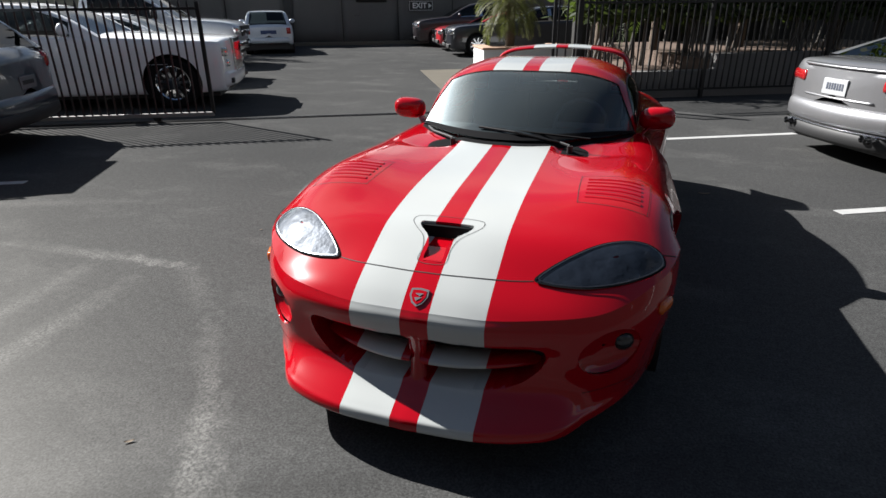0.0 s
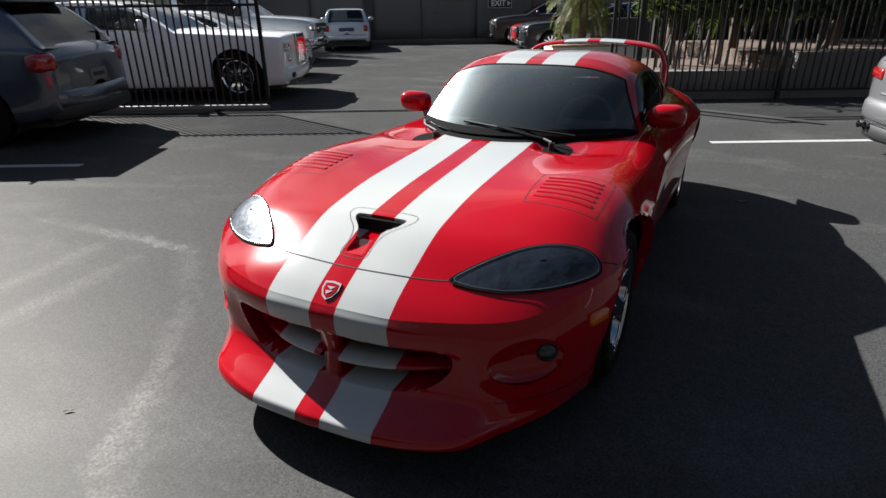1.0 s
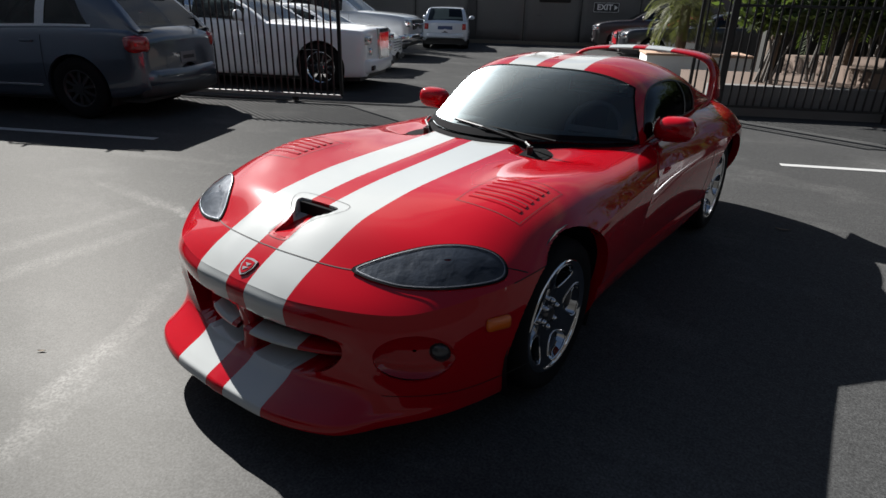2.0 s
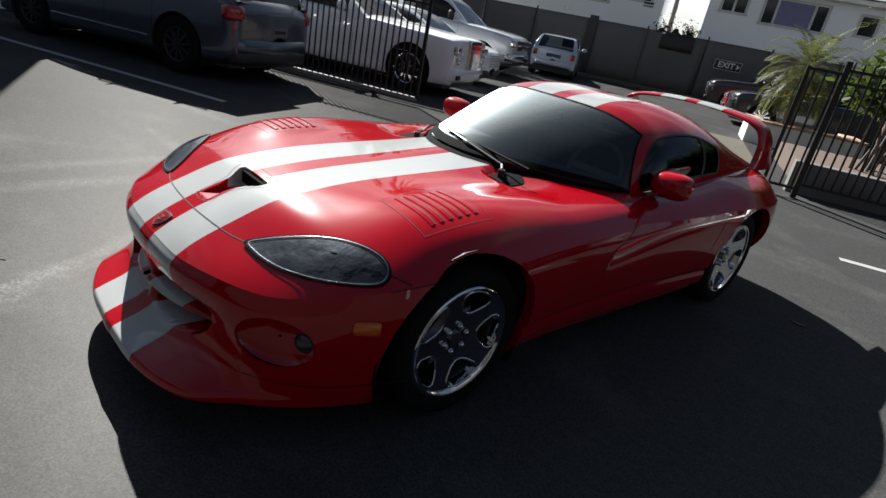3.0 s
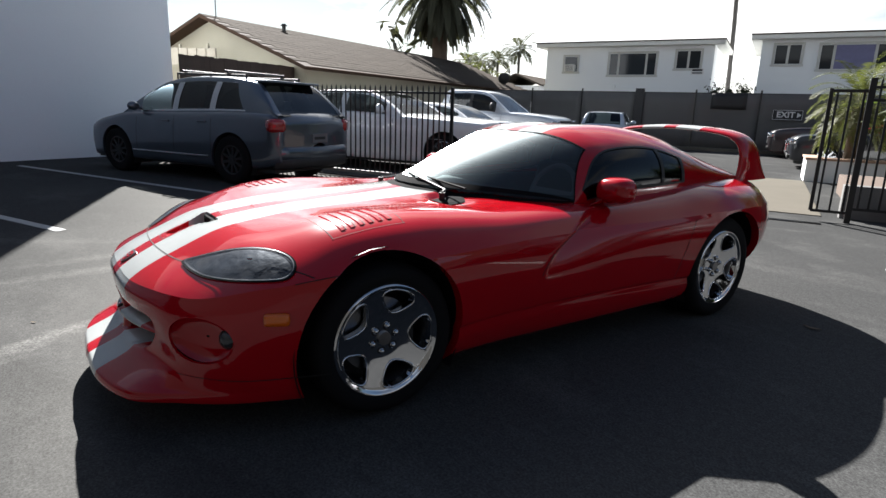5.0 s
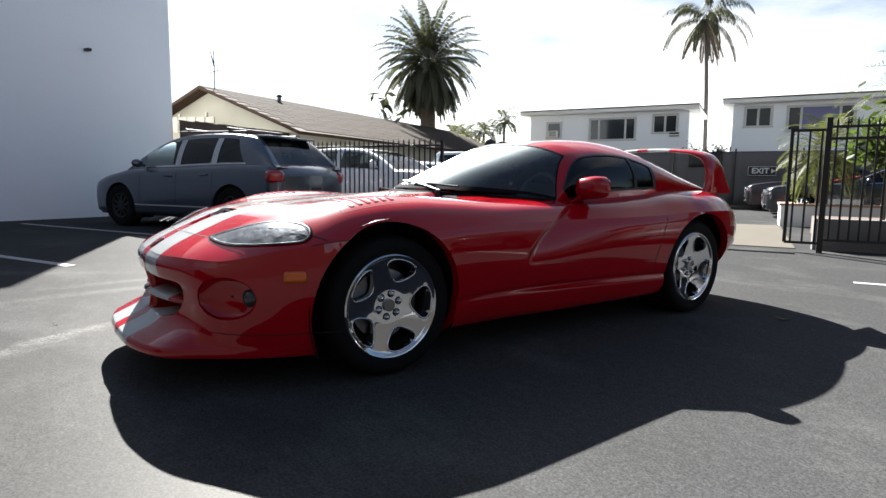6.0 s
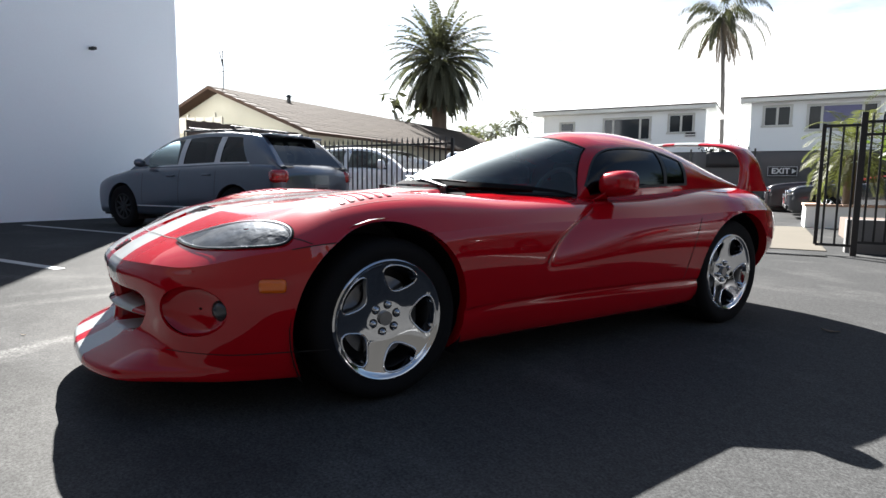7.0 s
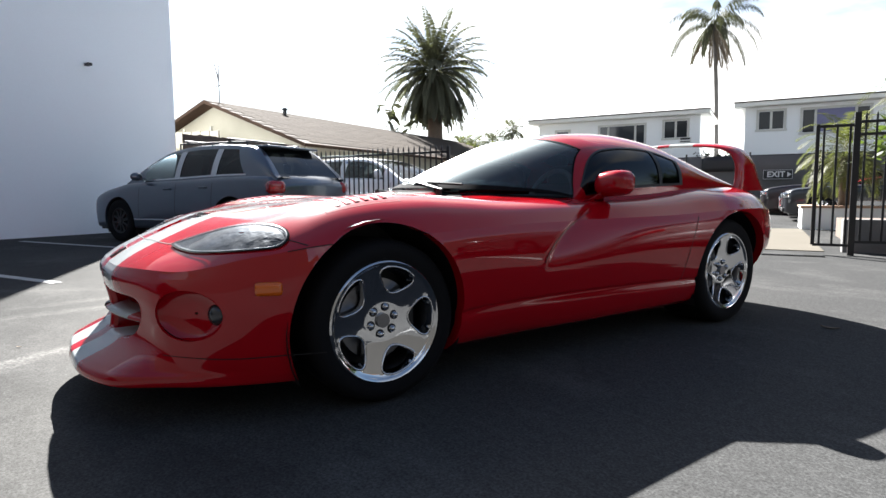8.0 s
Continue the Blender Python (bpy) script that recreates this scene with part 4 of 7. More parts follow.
# mirrors; the far one is set further out
for s, mx in ((1, 0.818), (-1, 0.866)):
    bm = bmesh.new()
    rows = []
    for i in range(15):
        a = math.pi * i / 14
        rows.append([])
        for j in range(24):
            b = 2 * math.pi * j / 24
            cx, cy, cz = math.cos(a), math.sin(a) * math.cos(b), math.sin(a) * math.sin(b)
            f = (abs(cx) ** 3 + abs(cy) ** 3 + abs(cz) ** 3) ** (-1 / 3)
            x, y, z = cx * f * 0.110, cy * f * 0.088, cz * f * 0.070
            y = y * 0.55 if y > 0 else y
            rows[-1].append((s * (mx - x), 2.425 + y + 0.03 * x, 0.872 + z - 0.05 * x))
    grid(bm, rows, True)
    bmesh.ops.remove_doubles(bm, verts=bm.verts, dist=0.0005)
    bmesh.ops.recalc_face_normals(bm, faces=bm.faces)
    mir = part("door_mirror", bm, PAINT_PLAIN, sports_car, "red rounded door mirror", True)
    bm = bmesh.new()
    rows = []
    for i in range(7):
        f = i / 6
        c = Vector((0.735 + 0.06 * f, 2.36 + 0.05 * f, 0.785 + 0.055 * f))
        r = 0.045 - 0.012 * f
        rows.append([(s * (c.x + 0.5 * r * math.cos(a)), c.y + 1.4 * r * math.sin(a), c.z + 0.25 * r * math.cos(a)) for a in [2 * math.pi * j / 14 for j in range(14)]])
    grid(bm, rows, True)
    bmesh.ops.recalc_face_normals(bm, faces=bm.faces)
    part("mirror_foot", bm, PAINT_PLAIN, mir, smooth=True)
    bm = bmesh.new()
    box(bm, s * mx - 0.065, s * mx + 0.065, 2.460, 2.4735, 0.835, 0.912, 0.002)
    part("mirror_glass", bm, CHROME, mir, "mirror glass")

# rear wing: a blade that runs down into two broad uprights
WING = ((-1.0, -0.602, 0.835, 4.200, 0.220, 0.038), (-0.86, -0.600, 0.93, 4.172, 0.160, 0.036), (-0.74, -0.588, 1.04, 4.150, 0.125, 0.032), (-0.63, -0.535, 1.125, 4.130, 0.108, 0.025), (-0.45, -0.39, 1.172, 4.122, 0.102, 0.019),
        (0.0, 0.0, 1.196, 4.118, 0.100, 0.018), (0.45, 0.39, 1.172, 4.122, 0.102, 0.019), (0.63, 0.535, 1.125, 4.130, 0.108, 0.025), (0.74, 0.588, 1.04, 4.150, 0.125, 0.032), (0.86, 0.600, 0.93, 4.172, 0.160, 0.036), (1.0, 0.602, 0.835, 4.200, 0.220, 0.038))
rows = []
for i in range(121):
    t = -1 + 2 * i / 120
    x, z, y, c, th = spline(WING, t)
    a, b = spline(WING, t - 0.01), spline(WING, t + 0.01)
    d = np.array((b[0] - a[0], b[1] - a[1]))
    d = d / (np.linalg.norm(d) + 1e-9)
    nrm = np.array((-d[1], d[0]))
    ring = []
    for j in range(28):
        g = 2 * math.pi * j / 28
        cy, cn = math.cos(g), math.sin(g)
        w = th * cn * (0.75 + 0.35 * -cy)
        ring.append((x + nrm[0] * w, y + c * cy, z + nrm[1] * w + 0.10 * c * cy * abs(nrm[1])))
    rows.append(ring)
bm = bmesh.new()
grid(bm, rows, True)
bmesh.ops.recalc_face_normals(bm, faces=bm.faces)
part("rear_wing", bm, PAINT_RED, sports_car, "hoop-shaped red rear wing with white stripes", True)

# wheels
def wheel_parts(parent, r_tyre, width, side, r_rim=0.240, dish=0.012, spin=0.0):
    """Centred on the hub face, which looks along +x * side."""
    w = width
    bm = bmesh.new()
    prof = ((r_rim - 0.006, 0.012), (r_rim + 0.012, 0.020), (r_tyre - 0.045, 0.030), (r_tyre - 0.018, 0.020), (r_tyre - 0.004, -0.005), (r_tyre, -0.035), (r_tyre, -w + 0.05), (r_tyre - 0.01, -w + 0.02), (r_tyre - 0.05, -w), (r_rim, -w))
    rows = [[(side * d, r * math.cos(a), r * math.sin(a)) for r, d in prof] for a in [2 * math.pi * i / 64 for i in range(65)]]
    grid(bm, rows)
    bmesh.ops.remove_doubles(bm, verts=bm.verts, dist=0.0003)
    bmesh.ops.recalc_face_normals(bm, faces=bm.faces)
    part("tyre", bm, RUBBER, parent, "black low-profile tyre", True)
    # rim face with five rounded windows
    holes = []
    for h in range(5):
        a0 = 2 * math.pi * h / 5 + spin
        pts = []
        for rr, da in ((0.113, 0.0), (0.123, 0.20), (0.150, 0.345), (0.188, 0.420), (0.211, 0.35), (0.219, 0.14), (0.219, -0.14), (0.211, -0.35), (0.188, -0.420), (0.150, -0.345), (0.123, -0.20)):
            pts.append((rr * math.cos(a0 + da), rr * math.sin(a0 + da)))
        holes.append(smooth_outline(pts, 5))
    bm = bmesh.new()
    face_prof = ((0.0, -0.024), (0.03, -0.024), (0.06, -0.023), (0.085, -0.021), (0.12, -0.015), (0.16, -0.006), (0.195, 0.003), (0.222, 0.011), (0.229, 0.017), (0.238, 0.021), (r_rim + 0.004, 0.016))

    def d_of(r):
        return val(face_prof, r)
    radii = [0.004 + (0.222 - 0.004) * i / 26 for i in range(27)] + [0.226, 0.229, 0.233, 0.237, 0.241, 0.244]
    grid(bm, [[(side * d_of(r), r * math.cos(a), r * math.sin(a)) for r in radii] for a in [2 * math.pi * i / 150 for i in range(151)]])
    bmesh.ops.remove_doubles(bm, verts=bm.verts, dist=0.0002)
    for hp in holes:
        ins, nea = polygon_tools(hp, (1, 2))
        cut(bm, ins, nea, depth=lambda c: (-0.045 * side, -c.y * 0.06, -c.z * 0.06), near=0.012)
    bmesh.ops.recalc_face_normals(bm, faces=bm.faces)
    rim = part("rim", bm, CHROME, parent, "five-spoke chrome rim", True)
    rim.data.set_sharp_from_angle(angle=radians(38))
    for hp in holes:
        bm = bmesh.new()
        rows, n = [], len(hp)
        for i in range(n + 1):
            p, q = Vector(hp[(i - 1) % n]), Vector(hp[(i + 1) % n])
            t = (q - p).normalized()
            out = Vector((t.y, -t.x))
            c = Vector(hp[i % n])
            rows.append([(side * (d_of(c.length) - 0.001 + 0.0045 * math.sin(g)), c.x + out.x * 0.0045 * math.cos(g), c.y + out.y * 0.0045 * math.cos(g)) for g in [2 * math.pi * j / 8 for j in range(9)]])
        grid(bm, rows)
        bmesh.ops.recalc_face_normals(bm, faces=bm.faces)
        part("rim_lip", bm, CHROME, rim, smooth=True)
    bm = bmesh.new()
    grid(bm, [[(side * d, r * math.cos(a), r * math.sin(a)) for r, d in ((0.222, -0.005), (0.205, -0.03), (0.20, -0.20))] for a in [2 * math.pi * i / 48 for i in range(49)]])
    part("barrel", bm, STEEL, rim, smooth=True)
    for i in range(6):
        a = 2 * math.pi * i / 6 + 0.3
        p = Vector((side * -0.024, 0.056 * math.cos(a), 0.056 * math.sin(a)))
        # flat black disc: the dark of the nut's recess put into colour
        bm = bmesh.new()
        rod(bm, p, p + Vector((side * 0.0015, 0, 0)), 0.0195, 18)
        part("nut_shade_disc", bm, BLACK, rim)
        bm = bmesh.new()
        rod(bm, p, p + Vector((side * 0.008, 0, 0)), 0.0135, 16)
        ball(bm, p + Vector((side * 0.008, 0, 0)), 0.0115, 12)
        part("wheel_nut", bm, CHROME, rim, smooth=True)
    bm = bmesh.new()
    rod(bm, (side * -0.03, 0, 0), (side * -0.013, 0, 0), 0.029, 24)
    part("hub_cap", bm, STEEL, rim, "grey hub cap")
    bm = bmesh.new()
    rod(bm, (side * -0.075, 0, 0), (side * -0.105, 0, 0), 0.165, 40)
    part("brake_disc", bm, STEEL, rim)
    bm = bmesh.new()
    box(bm, min(side * -0.05, side * -0.13), max(side * -0.05, side * -0.13), 0.09, 0.165, -0.08, 0.08, 0.01)
    part("brake_caliper", bm, BLACK, rim)
    bm = bmesh.new()
    rod(bm, (side * -0.135, 0, 0), (side * -0.14, 0, 0), r_rim - 0.03, 40)
    part("back_plate", bm, BLACK, rim)


for hub, rt, w, sp in ((HUB_F, 0.325, 0.26, math.radians(72)), (HUB_R, 0.330, 0.32, math.radians(60))):
    for s in (1, -1):
        wh = new("wheel")
        wh.parent = sports_car
        wh.matrix_local = pose(hub.x * s, hub.y, hub.z)
        tagged(wh, "chrome five-spoke wheel with black tyre")
        wheel_parts(wh, rt, w, s, spin=sp)

# inside of the cabin
bm = bmesh.new()
rows = []
for i in range(8):
    f = i / 7
    y = 1.74 + 0.64 * f
    rows.append([(x, y + 0.55 * (abs(x) / 0.62) ** 2 * (1 - f), 0.790 + 0.030 * math.sin(math.pi * f) - 0.18 * max(0, f - 0.85) / 0.15) for x in [-0.62 + 1.24 * j / 20 for j in range(21)]])
grid(bm, rows)
part("dashboard", bm, INTERIOR, sports_car, "dark grey dashboard", True)
bm = bmesh.new()
rows = []
for i in range(33):
    a = 2 * math.pi * i / 32
    c = Vector((0.17 * math.cos(a), 0, 0.17 * math.sin(a)))
    o = c.normalized()
    rows.append([tuple(c + o * 0.015 * math.cos(g) + Vector((0, 0.015 * math.sin(g), 0))) for g in [2 * math.pi * j / 8 for j in range(8)]])
grid(bm, rows, True)
box(bm, -0.16, 0.16, -0.01, 0.01, -0.02, 0.02, 0.005)
st = part("steering_wheel", bm, TRIM_GREY, sports_car, "black steering wheel", True)
st.matrix_local = pose(0.34, 2.42, 0.80, -22)
for s in (1, -1):
    bm = bmesh.new()
    box(bm, -0.24, 0.24, -0.26, 0.26, 0.28, 0.44, 0.06, Matrix.Translation((0.36 * s, 2.85, 0)))
    box(bm, -0.23, 0.23, -0.06, 0.06, 0.0, 0.52, 0.05, Matrix.Translation((0.36 * s, 3.10, 0.40)) @ pose(0, 0, 0, -16))
    box(bm, -0.13, 0.13, -0.045, 0.045, 0.50, 0.66, 0.04, Matrix.Translation((0.36 * s, 3.10, 0.40)) @ pose(0, 0, 0, -16))
    part("seat", bm, SEAT, sports_car, "black leather bucket seat", True)
bm = bmesh.new()
box(bm, -0.62, 0.62, 3.30, 3.34, 0.3, 0.9)
box(bm, -0.63, 0.63, 1.62, 3.9, 0.26, 0.30)
part("cabin_floor", bm, INTERIOR, sports_car)
for s in (1, -1):
    bm = bmesh.new()
    box(bm, 0.64 * s - 0.02, 0.64 * s + 0.02, 2.1, 3.3, 0.3, 0.80)
    part("door_trim", bm, INTERIOR, sports_car)
bm = bmesh.new()
box(bm, -0.11, 0.11, -0.015, 0.015, -0.028, 0.028, 0.01)
rm = part("rear_view_mirror", bm, BLACK, sports_car)
rm.matrix_local = pose(0.02, 2.30, 1.055, -10)

# ---- the parked cars ----
def car_paint(name, base, metal=0.0, rough=0.35):
    return material(name, base, rough, metal=metal, vary=0.08, scale=4, coat=1.0, spec=0.4)


PAINT_WHITE = car_paint("white_car_paint", (0.80, 0.81, 0.82))
PAINT_BLUEGREY = car_paint("blue_grey_car_paint", (0.085, 0.105, 0.135), 0.6, 0.28)
PAINT_SILVER = car_paint("silver_car_paint", (0.55, 0.58, 0.62), 0.6, 0.38)
PAINT_GREY = car_paint("grey_silver_car_paint", (0.27, 0.27, 0.28), 0.65, 0.36)
PAINT_BLACK = car_paint("black_car_paint", (0.012, 0.013, 0.018))
PAINT_BLACK2 = car_paint("brown_black_car_paint", (0.014, 0.010, 0.012))
PAINT_RED2 = car_paint("red_car_paint", (0.42, 0.012, 0.02))
ALLOY = material("alloy_wheel", (0.50, 0.51, 0.53), 0.25, metal=0.9, vary=0.1, scale=10)
DARK_TRIM = material("dark_trim", (0.02, 0.02, 0.021), 0.6, vary=0.2, scale=20)
PLATE = material("number_plate", (0.65, 0.66, 0.68), 0.5, vary=0.1, scale=20)
PLATE_DARK = material("dark_number_plate", (0.02, 0.05, 0.14), 0.4, vary=0.1, scale=20)
PLATE_GREY = material("pale_number_plate", (0.40, 0.41, 0.42), 0.5, vary=0.15, scale=20)
PLATE_INK = material("plate_ink", (0.07, 0.08, 0.11), 0.6)
GLASS_CAR = glass("car_glass", (0.16, 0.18, 0.18))
GLASS_CLEAR = glass("clear_car_glass", (0.55, 0.6, 0.6))


def simple_wheel(parent, x, y, r, side, rim_r, spokes, mat, width=0.24, twin=False):
    wh = new("wheel")
    wh.parent = parent
    wh.matrix_local = pose(x * side, y, r)
    bm = bmesh.new()
    prof = ((rim_r - 0.01, 0.0), (rim_r + 0.01, 0.012), (r - 0.04, 0.02), (r - 0.012, 0.006), (r, -0.03), (r, -width + 0.03), (r - 0.03, -width), (rim_r, -width))
    grid(bm, [[(side * d, q * math.cos(a), q * math.sin(a)) for q, d in prof] for a in [2 * math.pi * i / 40 for i in range(41)]])
    bmesh.ops.recalc_face_normals(bm, faces=bm.faces)
    part("tyre", bm, RUBBER, wh, "black tyre", True)
    bm = bmesh.new()
    grid(bm, [[(side * d, q * math.cos(a), q * math.sin(a)) for q, d in ((rim_r + 0.004, 0.004), (rim_r - 0.012, 0.008), (rim_r - 0.03, -0.01), (rim_r - 0.035, -0.15))] for a in [2 * math.pi * i / 40 for i in range(41)]])
    rod(bm, (side * -0.04, 0, 0), (side * 0.004, 0, 0), rim_r * 0.22, 20)
    for i in range(spokes):
        a0 = 2 * math.pi * i / spokes + 0.2
        for da in ((-0.10, 0.10) if twin else (0.0,)):
            a = a0 + da
            c, s2 = math.cos(a), math.sin(a)
            w = rim_r * (0.05 if twin else 0.34 / spokes * 2.2)
            q0, q1 = rim_r * 0.15, rim_r - 0.008
            pts = []
            for q, ww in ((q0, w * 1.25), (q1, w)):
                for k2 in (-1, 1):
                    pts.append((q * c - k2 * ww * s2, q * s2 + k2 * ww * c))
            fr = [bm.verts.new((side * -0.004, *p)) for p in pts]
            bk = [bm.verts.new((side * -0.045, *p)) for p in pts]
            for quad in ((fr[0], fr[1], fr[3], fr[2]), (fr[0], fr[2], bk[2], bk[0]), (fr[1], bk[1], bk[3], fr[3])):
                bm.faces.new(quad)
    bmesh.ops.recalc_face_normals(bm, faces=bm.faces)
    part("rim", bm, mat, wh, "alloy rim", False)
    bm = bmesh.new()
    rod(bm, (side * -0.10, 0, 0), (side * -0.105, 0, 0), rim_r - 0.02, 28)
    part("brake_disc", bm, DARK_TRIM, wh)
    return wh


class Hull:
    """A parked car: nose at y = 0, tail at y = length; sections come from smooth curves along y."""

    def __init__(self, name, m, label, spec, paint):
        self.s, self.paint = spec, paint
        self.root = thing(name, m, label, "car", "parked cars")
        L, s = spec["length"], spec
        ys = sorted(set([0, 0.015, 0.04, 0.08, 0.14] + [0.2 + (L - 0.4) * i / 110 for i in range(111)] + [L - 0.14, L - 0.08, L - 0.04, L - 0.015, L]))
        rows = [self.section(y) for y in ys]
        bm = bmesh.new()
        for k2 in (1, -1):
            vs = grid(bm, [[(p[0] * k2, p[1], p[2]) for p in r] for r in rows])
        bmesh.ops.remove_doubles(bm, verts=bm.verts, dist=0.0005)
        y0, y1 = min(y for y in ys), L
        bowf = s.get("nose_bow", 0.10)
        for yy, sg in ((y0, 1), (y1, -1)):
            row = self.section(yy)
            zc = (row[0][2] + row[-1][2]) / 2
            for k2 in (1, -1):
                rings = [[(k2 * p[0] * f, yy + sg * (bowf * (p[0] * f / s["half"]) ** 2 - 0.02 * (1 - f)), zc + (p[2] - zc) * f) for p in row] for f in (1, 0.86, 0.7, 0.5, 0.25, 0.02)]
                grid(bm, rings)
        bmesh.ops.remove_doubles(bm, verts=bm.verts, dist=0.0005)
        for yc in (s["yf"], s["yr"]):
            for k2 in (1, -1):
                i2, n2 = circle_cut(yc, s["r"], s["r"] + s.get("gap", 0.05), s["r"] + s.get("gap", 0.05), side=k2)
                cut(bm, i2, n2, depth=lambda c, k3=k2: (-0.04 * k3, 0, 0), near=0.05)
        if s.get("open_cabin", True):
            dead = [f for f in bm.faces if s["ws0"] + 0.12 < f.calc_center_median().y < s["rw1"] - 0.12 and abs(f.calc_center_median().x) < s["half"] - 0.22 and f.normal.z > 0.6]
            bmesh.ops.delete(bm, geom=dead, context="FACES")
        bmesh.ops.recalc_face_normals(bm, faces=bm.faces)
        self.body = part("body", bm, paint, self.root, smooth=True)
        self.body.data.set_sharp_from_angle(angle=radians(40))
        bm = bmesh.new()
        w = s["half"]
        box(bm, -w + 0.16, w - 0.16, 0.18, L - 0.18, s["clear"] - 0.02, s["clear"] + 0.28)
        box(bm, -w + 0.2, w - 0.2, s["ws0"] - 0.05, s["rw1"], s["clear"] + 0.2, val(s["deck"], s["ws0"]) - 0.16)
        for yc in (s["yf"], s["yr"]):
            for k2 in (1, -1):
                rr = s["r"] + s.get("gap", 0.05) + 0.012
                ring = [[(x * k2, yc + rr * math.cos(a), s["r"] + rr * math.sin(a)) for a in [radians(-30 + 240 * i / 20) for i in range(21)]] for x in (w - 0.05, w - 0.42)]
                v2 = grid(bm, ring)
                bm.faces.new(v2[1])
        part("underbody", bm, DARK_TRIM, self.root)
        self.glasshouse()
        for yc in (s["yf"], s["yr"]):
            for k2 in (1, -1):
                simple_wheel(self.root, w - 0.035, yc, s["r"], k2, s["rim"], s.get("spokes", 5), s.get("rim_mat", ALLOY), twin=s.get("twin", False))

    def width(self, y):
        return val(self.s["plan"], y) * self.s["half"]

    def section(self, y):
        s = self.s
        w, zd = self.width(y), val(s["deck"], y)
        z0 = val(s["belly"], y)
        h = zd - z0
        sh = s.get("shoulder", 0.05)
        knots = ((0, w - 0.10, z0), (1, w - 0.03, z0 + 0.03), (2, w - 0.006, z0 + 0.30 * h), (3, w, z0 + 0.55 * h), (4, w - 0.012, z0 + 0.80 * h), (5, w - sh, zd - 0.035), (6, w - sh - 0.09, zd), (7, (w - sh) * 0.5, zd + s.get("bow", 0.02)), (8, 0, zd + s.get("bow", 0.02) * 1.2))
        out = []
        bowf = s.get("nose_bow", 0.10)
        L = s["length"]
        for i in range(33):
            x, z = spline(knots, 8 * i / 32)
            x = max(x, 0)
            yy = y
            if y < 0.2:
                yy = y + bowf * (1 - y / 0.2) * (x / s["half"]) ** 2
            elif y > L - 0.2:
                yy = y - bowf * (1 - (L - y) / 0.2) * (x / s["half"]) ** 2
            out.append((x, yy, z))
        return out

    def side_x(self, y, z):
        sec = self.section(y)
        best = min(sec[:26], key=lambda p: abs(p[2] - z))
        return best[0]

    def house_point(self, y, q):
        """q 0 at the belt, 1 on the roof's middle."""
        s = self.s
        zr = val(s["roof"], y)
        zb = val(s["deck"], y) - 0.03
        zr = max(zr, zb + 0.02)
        wb = self.width(y) - s.get("shoulder", 0.05) - 0.02
        full = max(r[1] for r in s["roof"]) - zb
        wt = wb - s.get("lean", 0.20) * (zr - zb) / max(full, 0.1)
        knots = ((0, wb, zb), (0.30, wb + (wt - wb) * 0.42, zb + 0.48 * (zr - zb)), (0.52, wt + 0.012, zb + 0.86 * (zr - zb)), (0.62, wt - 0.05, zb + 0.955 * (zr - zb)), (0.8, wt * 0.55, zr - 0.008), (1.0, 0, zr))
        x, z = spline(knots, q)
        return Vector((max(x, 0), y, z))

    def patch(self, y0, y1, n, q0, q1, m2, side, lift=0.0, slant0=0.0, slant1=0.0):
        rows = []
        for i in range(n):
            r = []
            for j in range(m2):
                q = q0 + (q1 - q0) * j / (m2 - 1)
                a, b = y0 + slant0 * q, y1 + slant1 * q
                y = a + (b - a) * i / (n - 1)
                p = self.house_point(y, q)
                d = Vector((1, 0, 0.3)).normalized() if q < 0.55 else Vector((0, 0, 1))
                p = p + d * lift
                r.append((p.x * side, p.y, p.z))
            rows.append(r)
        return rows

    def glasshouse(self):
        s = self.s
        y0, ya, yb, y1 = s["ws0"], s["ws1"], s["rw0"], s["rw1"]
        bm = bmesh.new()
        for k2 in (1, -1):
            grid(bm, self.patch(ya, yb, 40, 0.60, 1.0, 10, k2))
            grid(bm, self.patch(y0, y1, 90, 0.50, 0.60, 4, k2))
            grid(bm, self.patch(y0, y1, 90, 0.0, 0.06, 3, k2))
            grid(bm, self.patch(y0, ya, 24, 0.60, 0.66, 3, k2))
            grid(bm, self.patch(yb, y1, 24, 0.60, 0.66, 3, k2))
            cuts = [y0] + [e for w in s["windows"] for e in w[:2]] + [y1]
            sl = s.get("tail_slant", 0.0)
            for a, b in zip(cuts[::2], cuts[1::2]):
                if b - a > 0.01:
                    grid(bm, self.patch(a, b, 14, 0.06, 0.50, 8, k2, slant0=sl if b == y1 else 0.0))
        bmesh.ops.remove_doubles(bm, verts=bm.verts, dist=0.0008)
        bmesh.ops.recalc_face_normals(bm, faces=bm.faces)
        part("roof", bm, self.paint, self.root, smooth=True).data.set_sharp_from_angle(angle=radians(50))
        for name, a, b in (("windscreen", y0, ya), ("rear_window", yb, y1)):
            bm = bmesh.new()
            for k2 in (1, -1):
                grid(bm, self.patch(a, b, 16, 0.66, 1.0, 8, k2, -0.004))
            bmesh.ops.remove_doubles(bm, verts=bm.verts, dist=0.002)
            bmesh.ops.recalc_face_normals(bm, faces=bm.faces)
            part(name, bm, s.get("glass_mat", GLASS_CAR), self.root, "dark tinted glass", True)
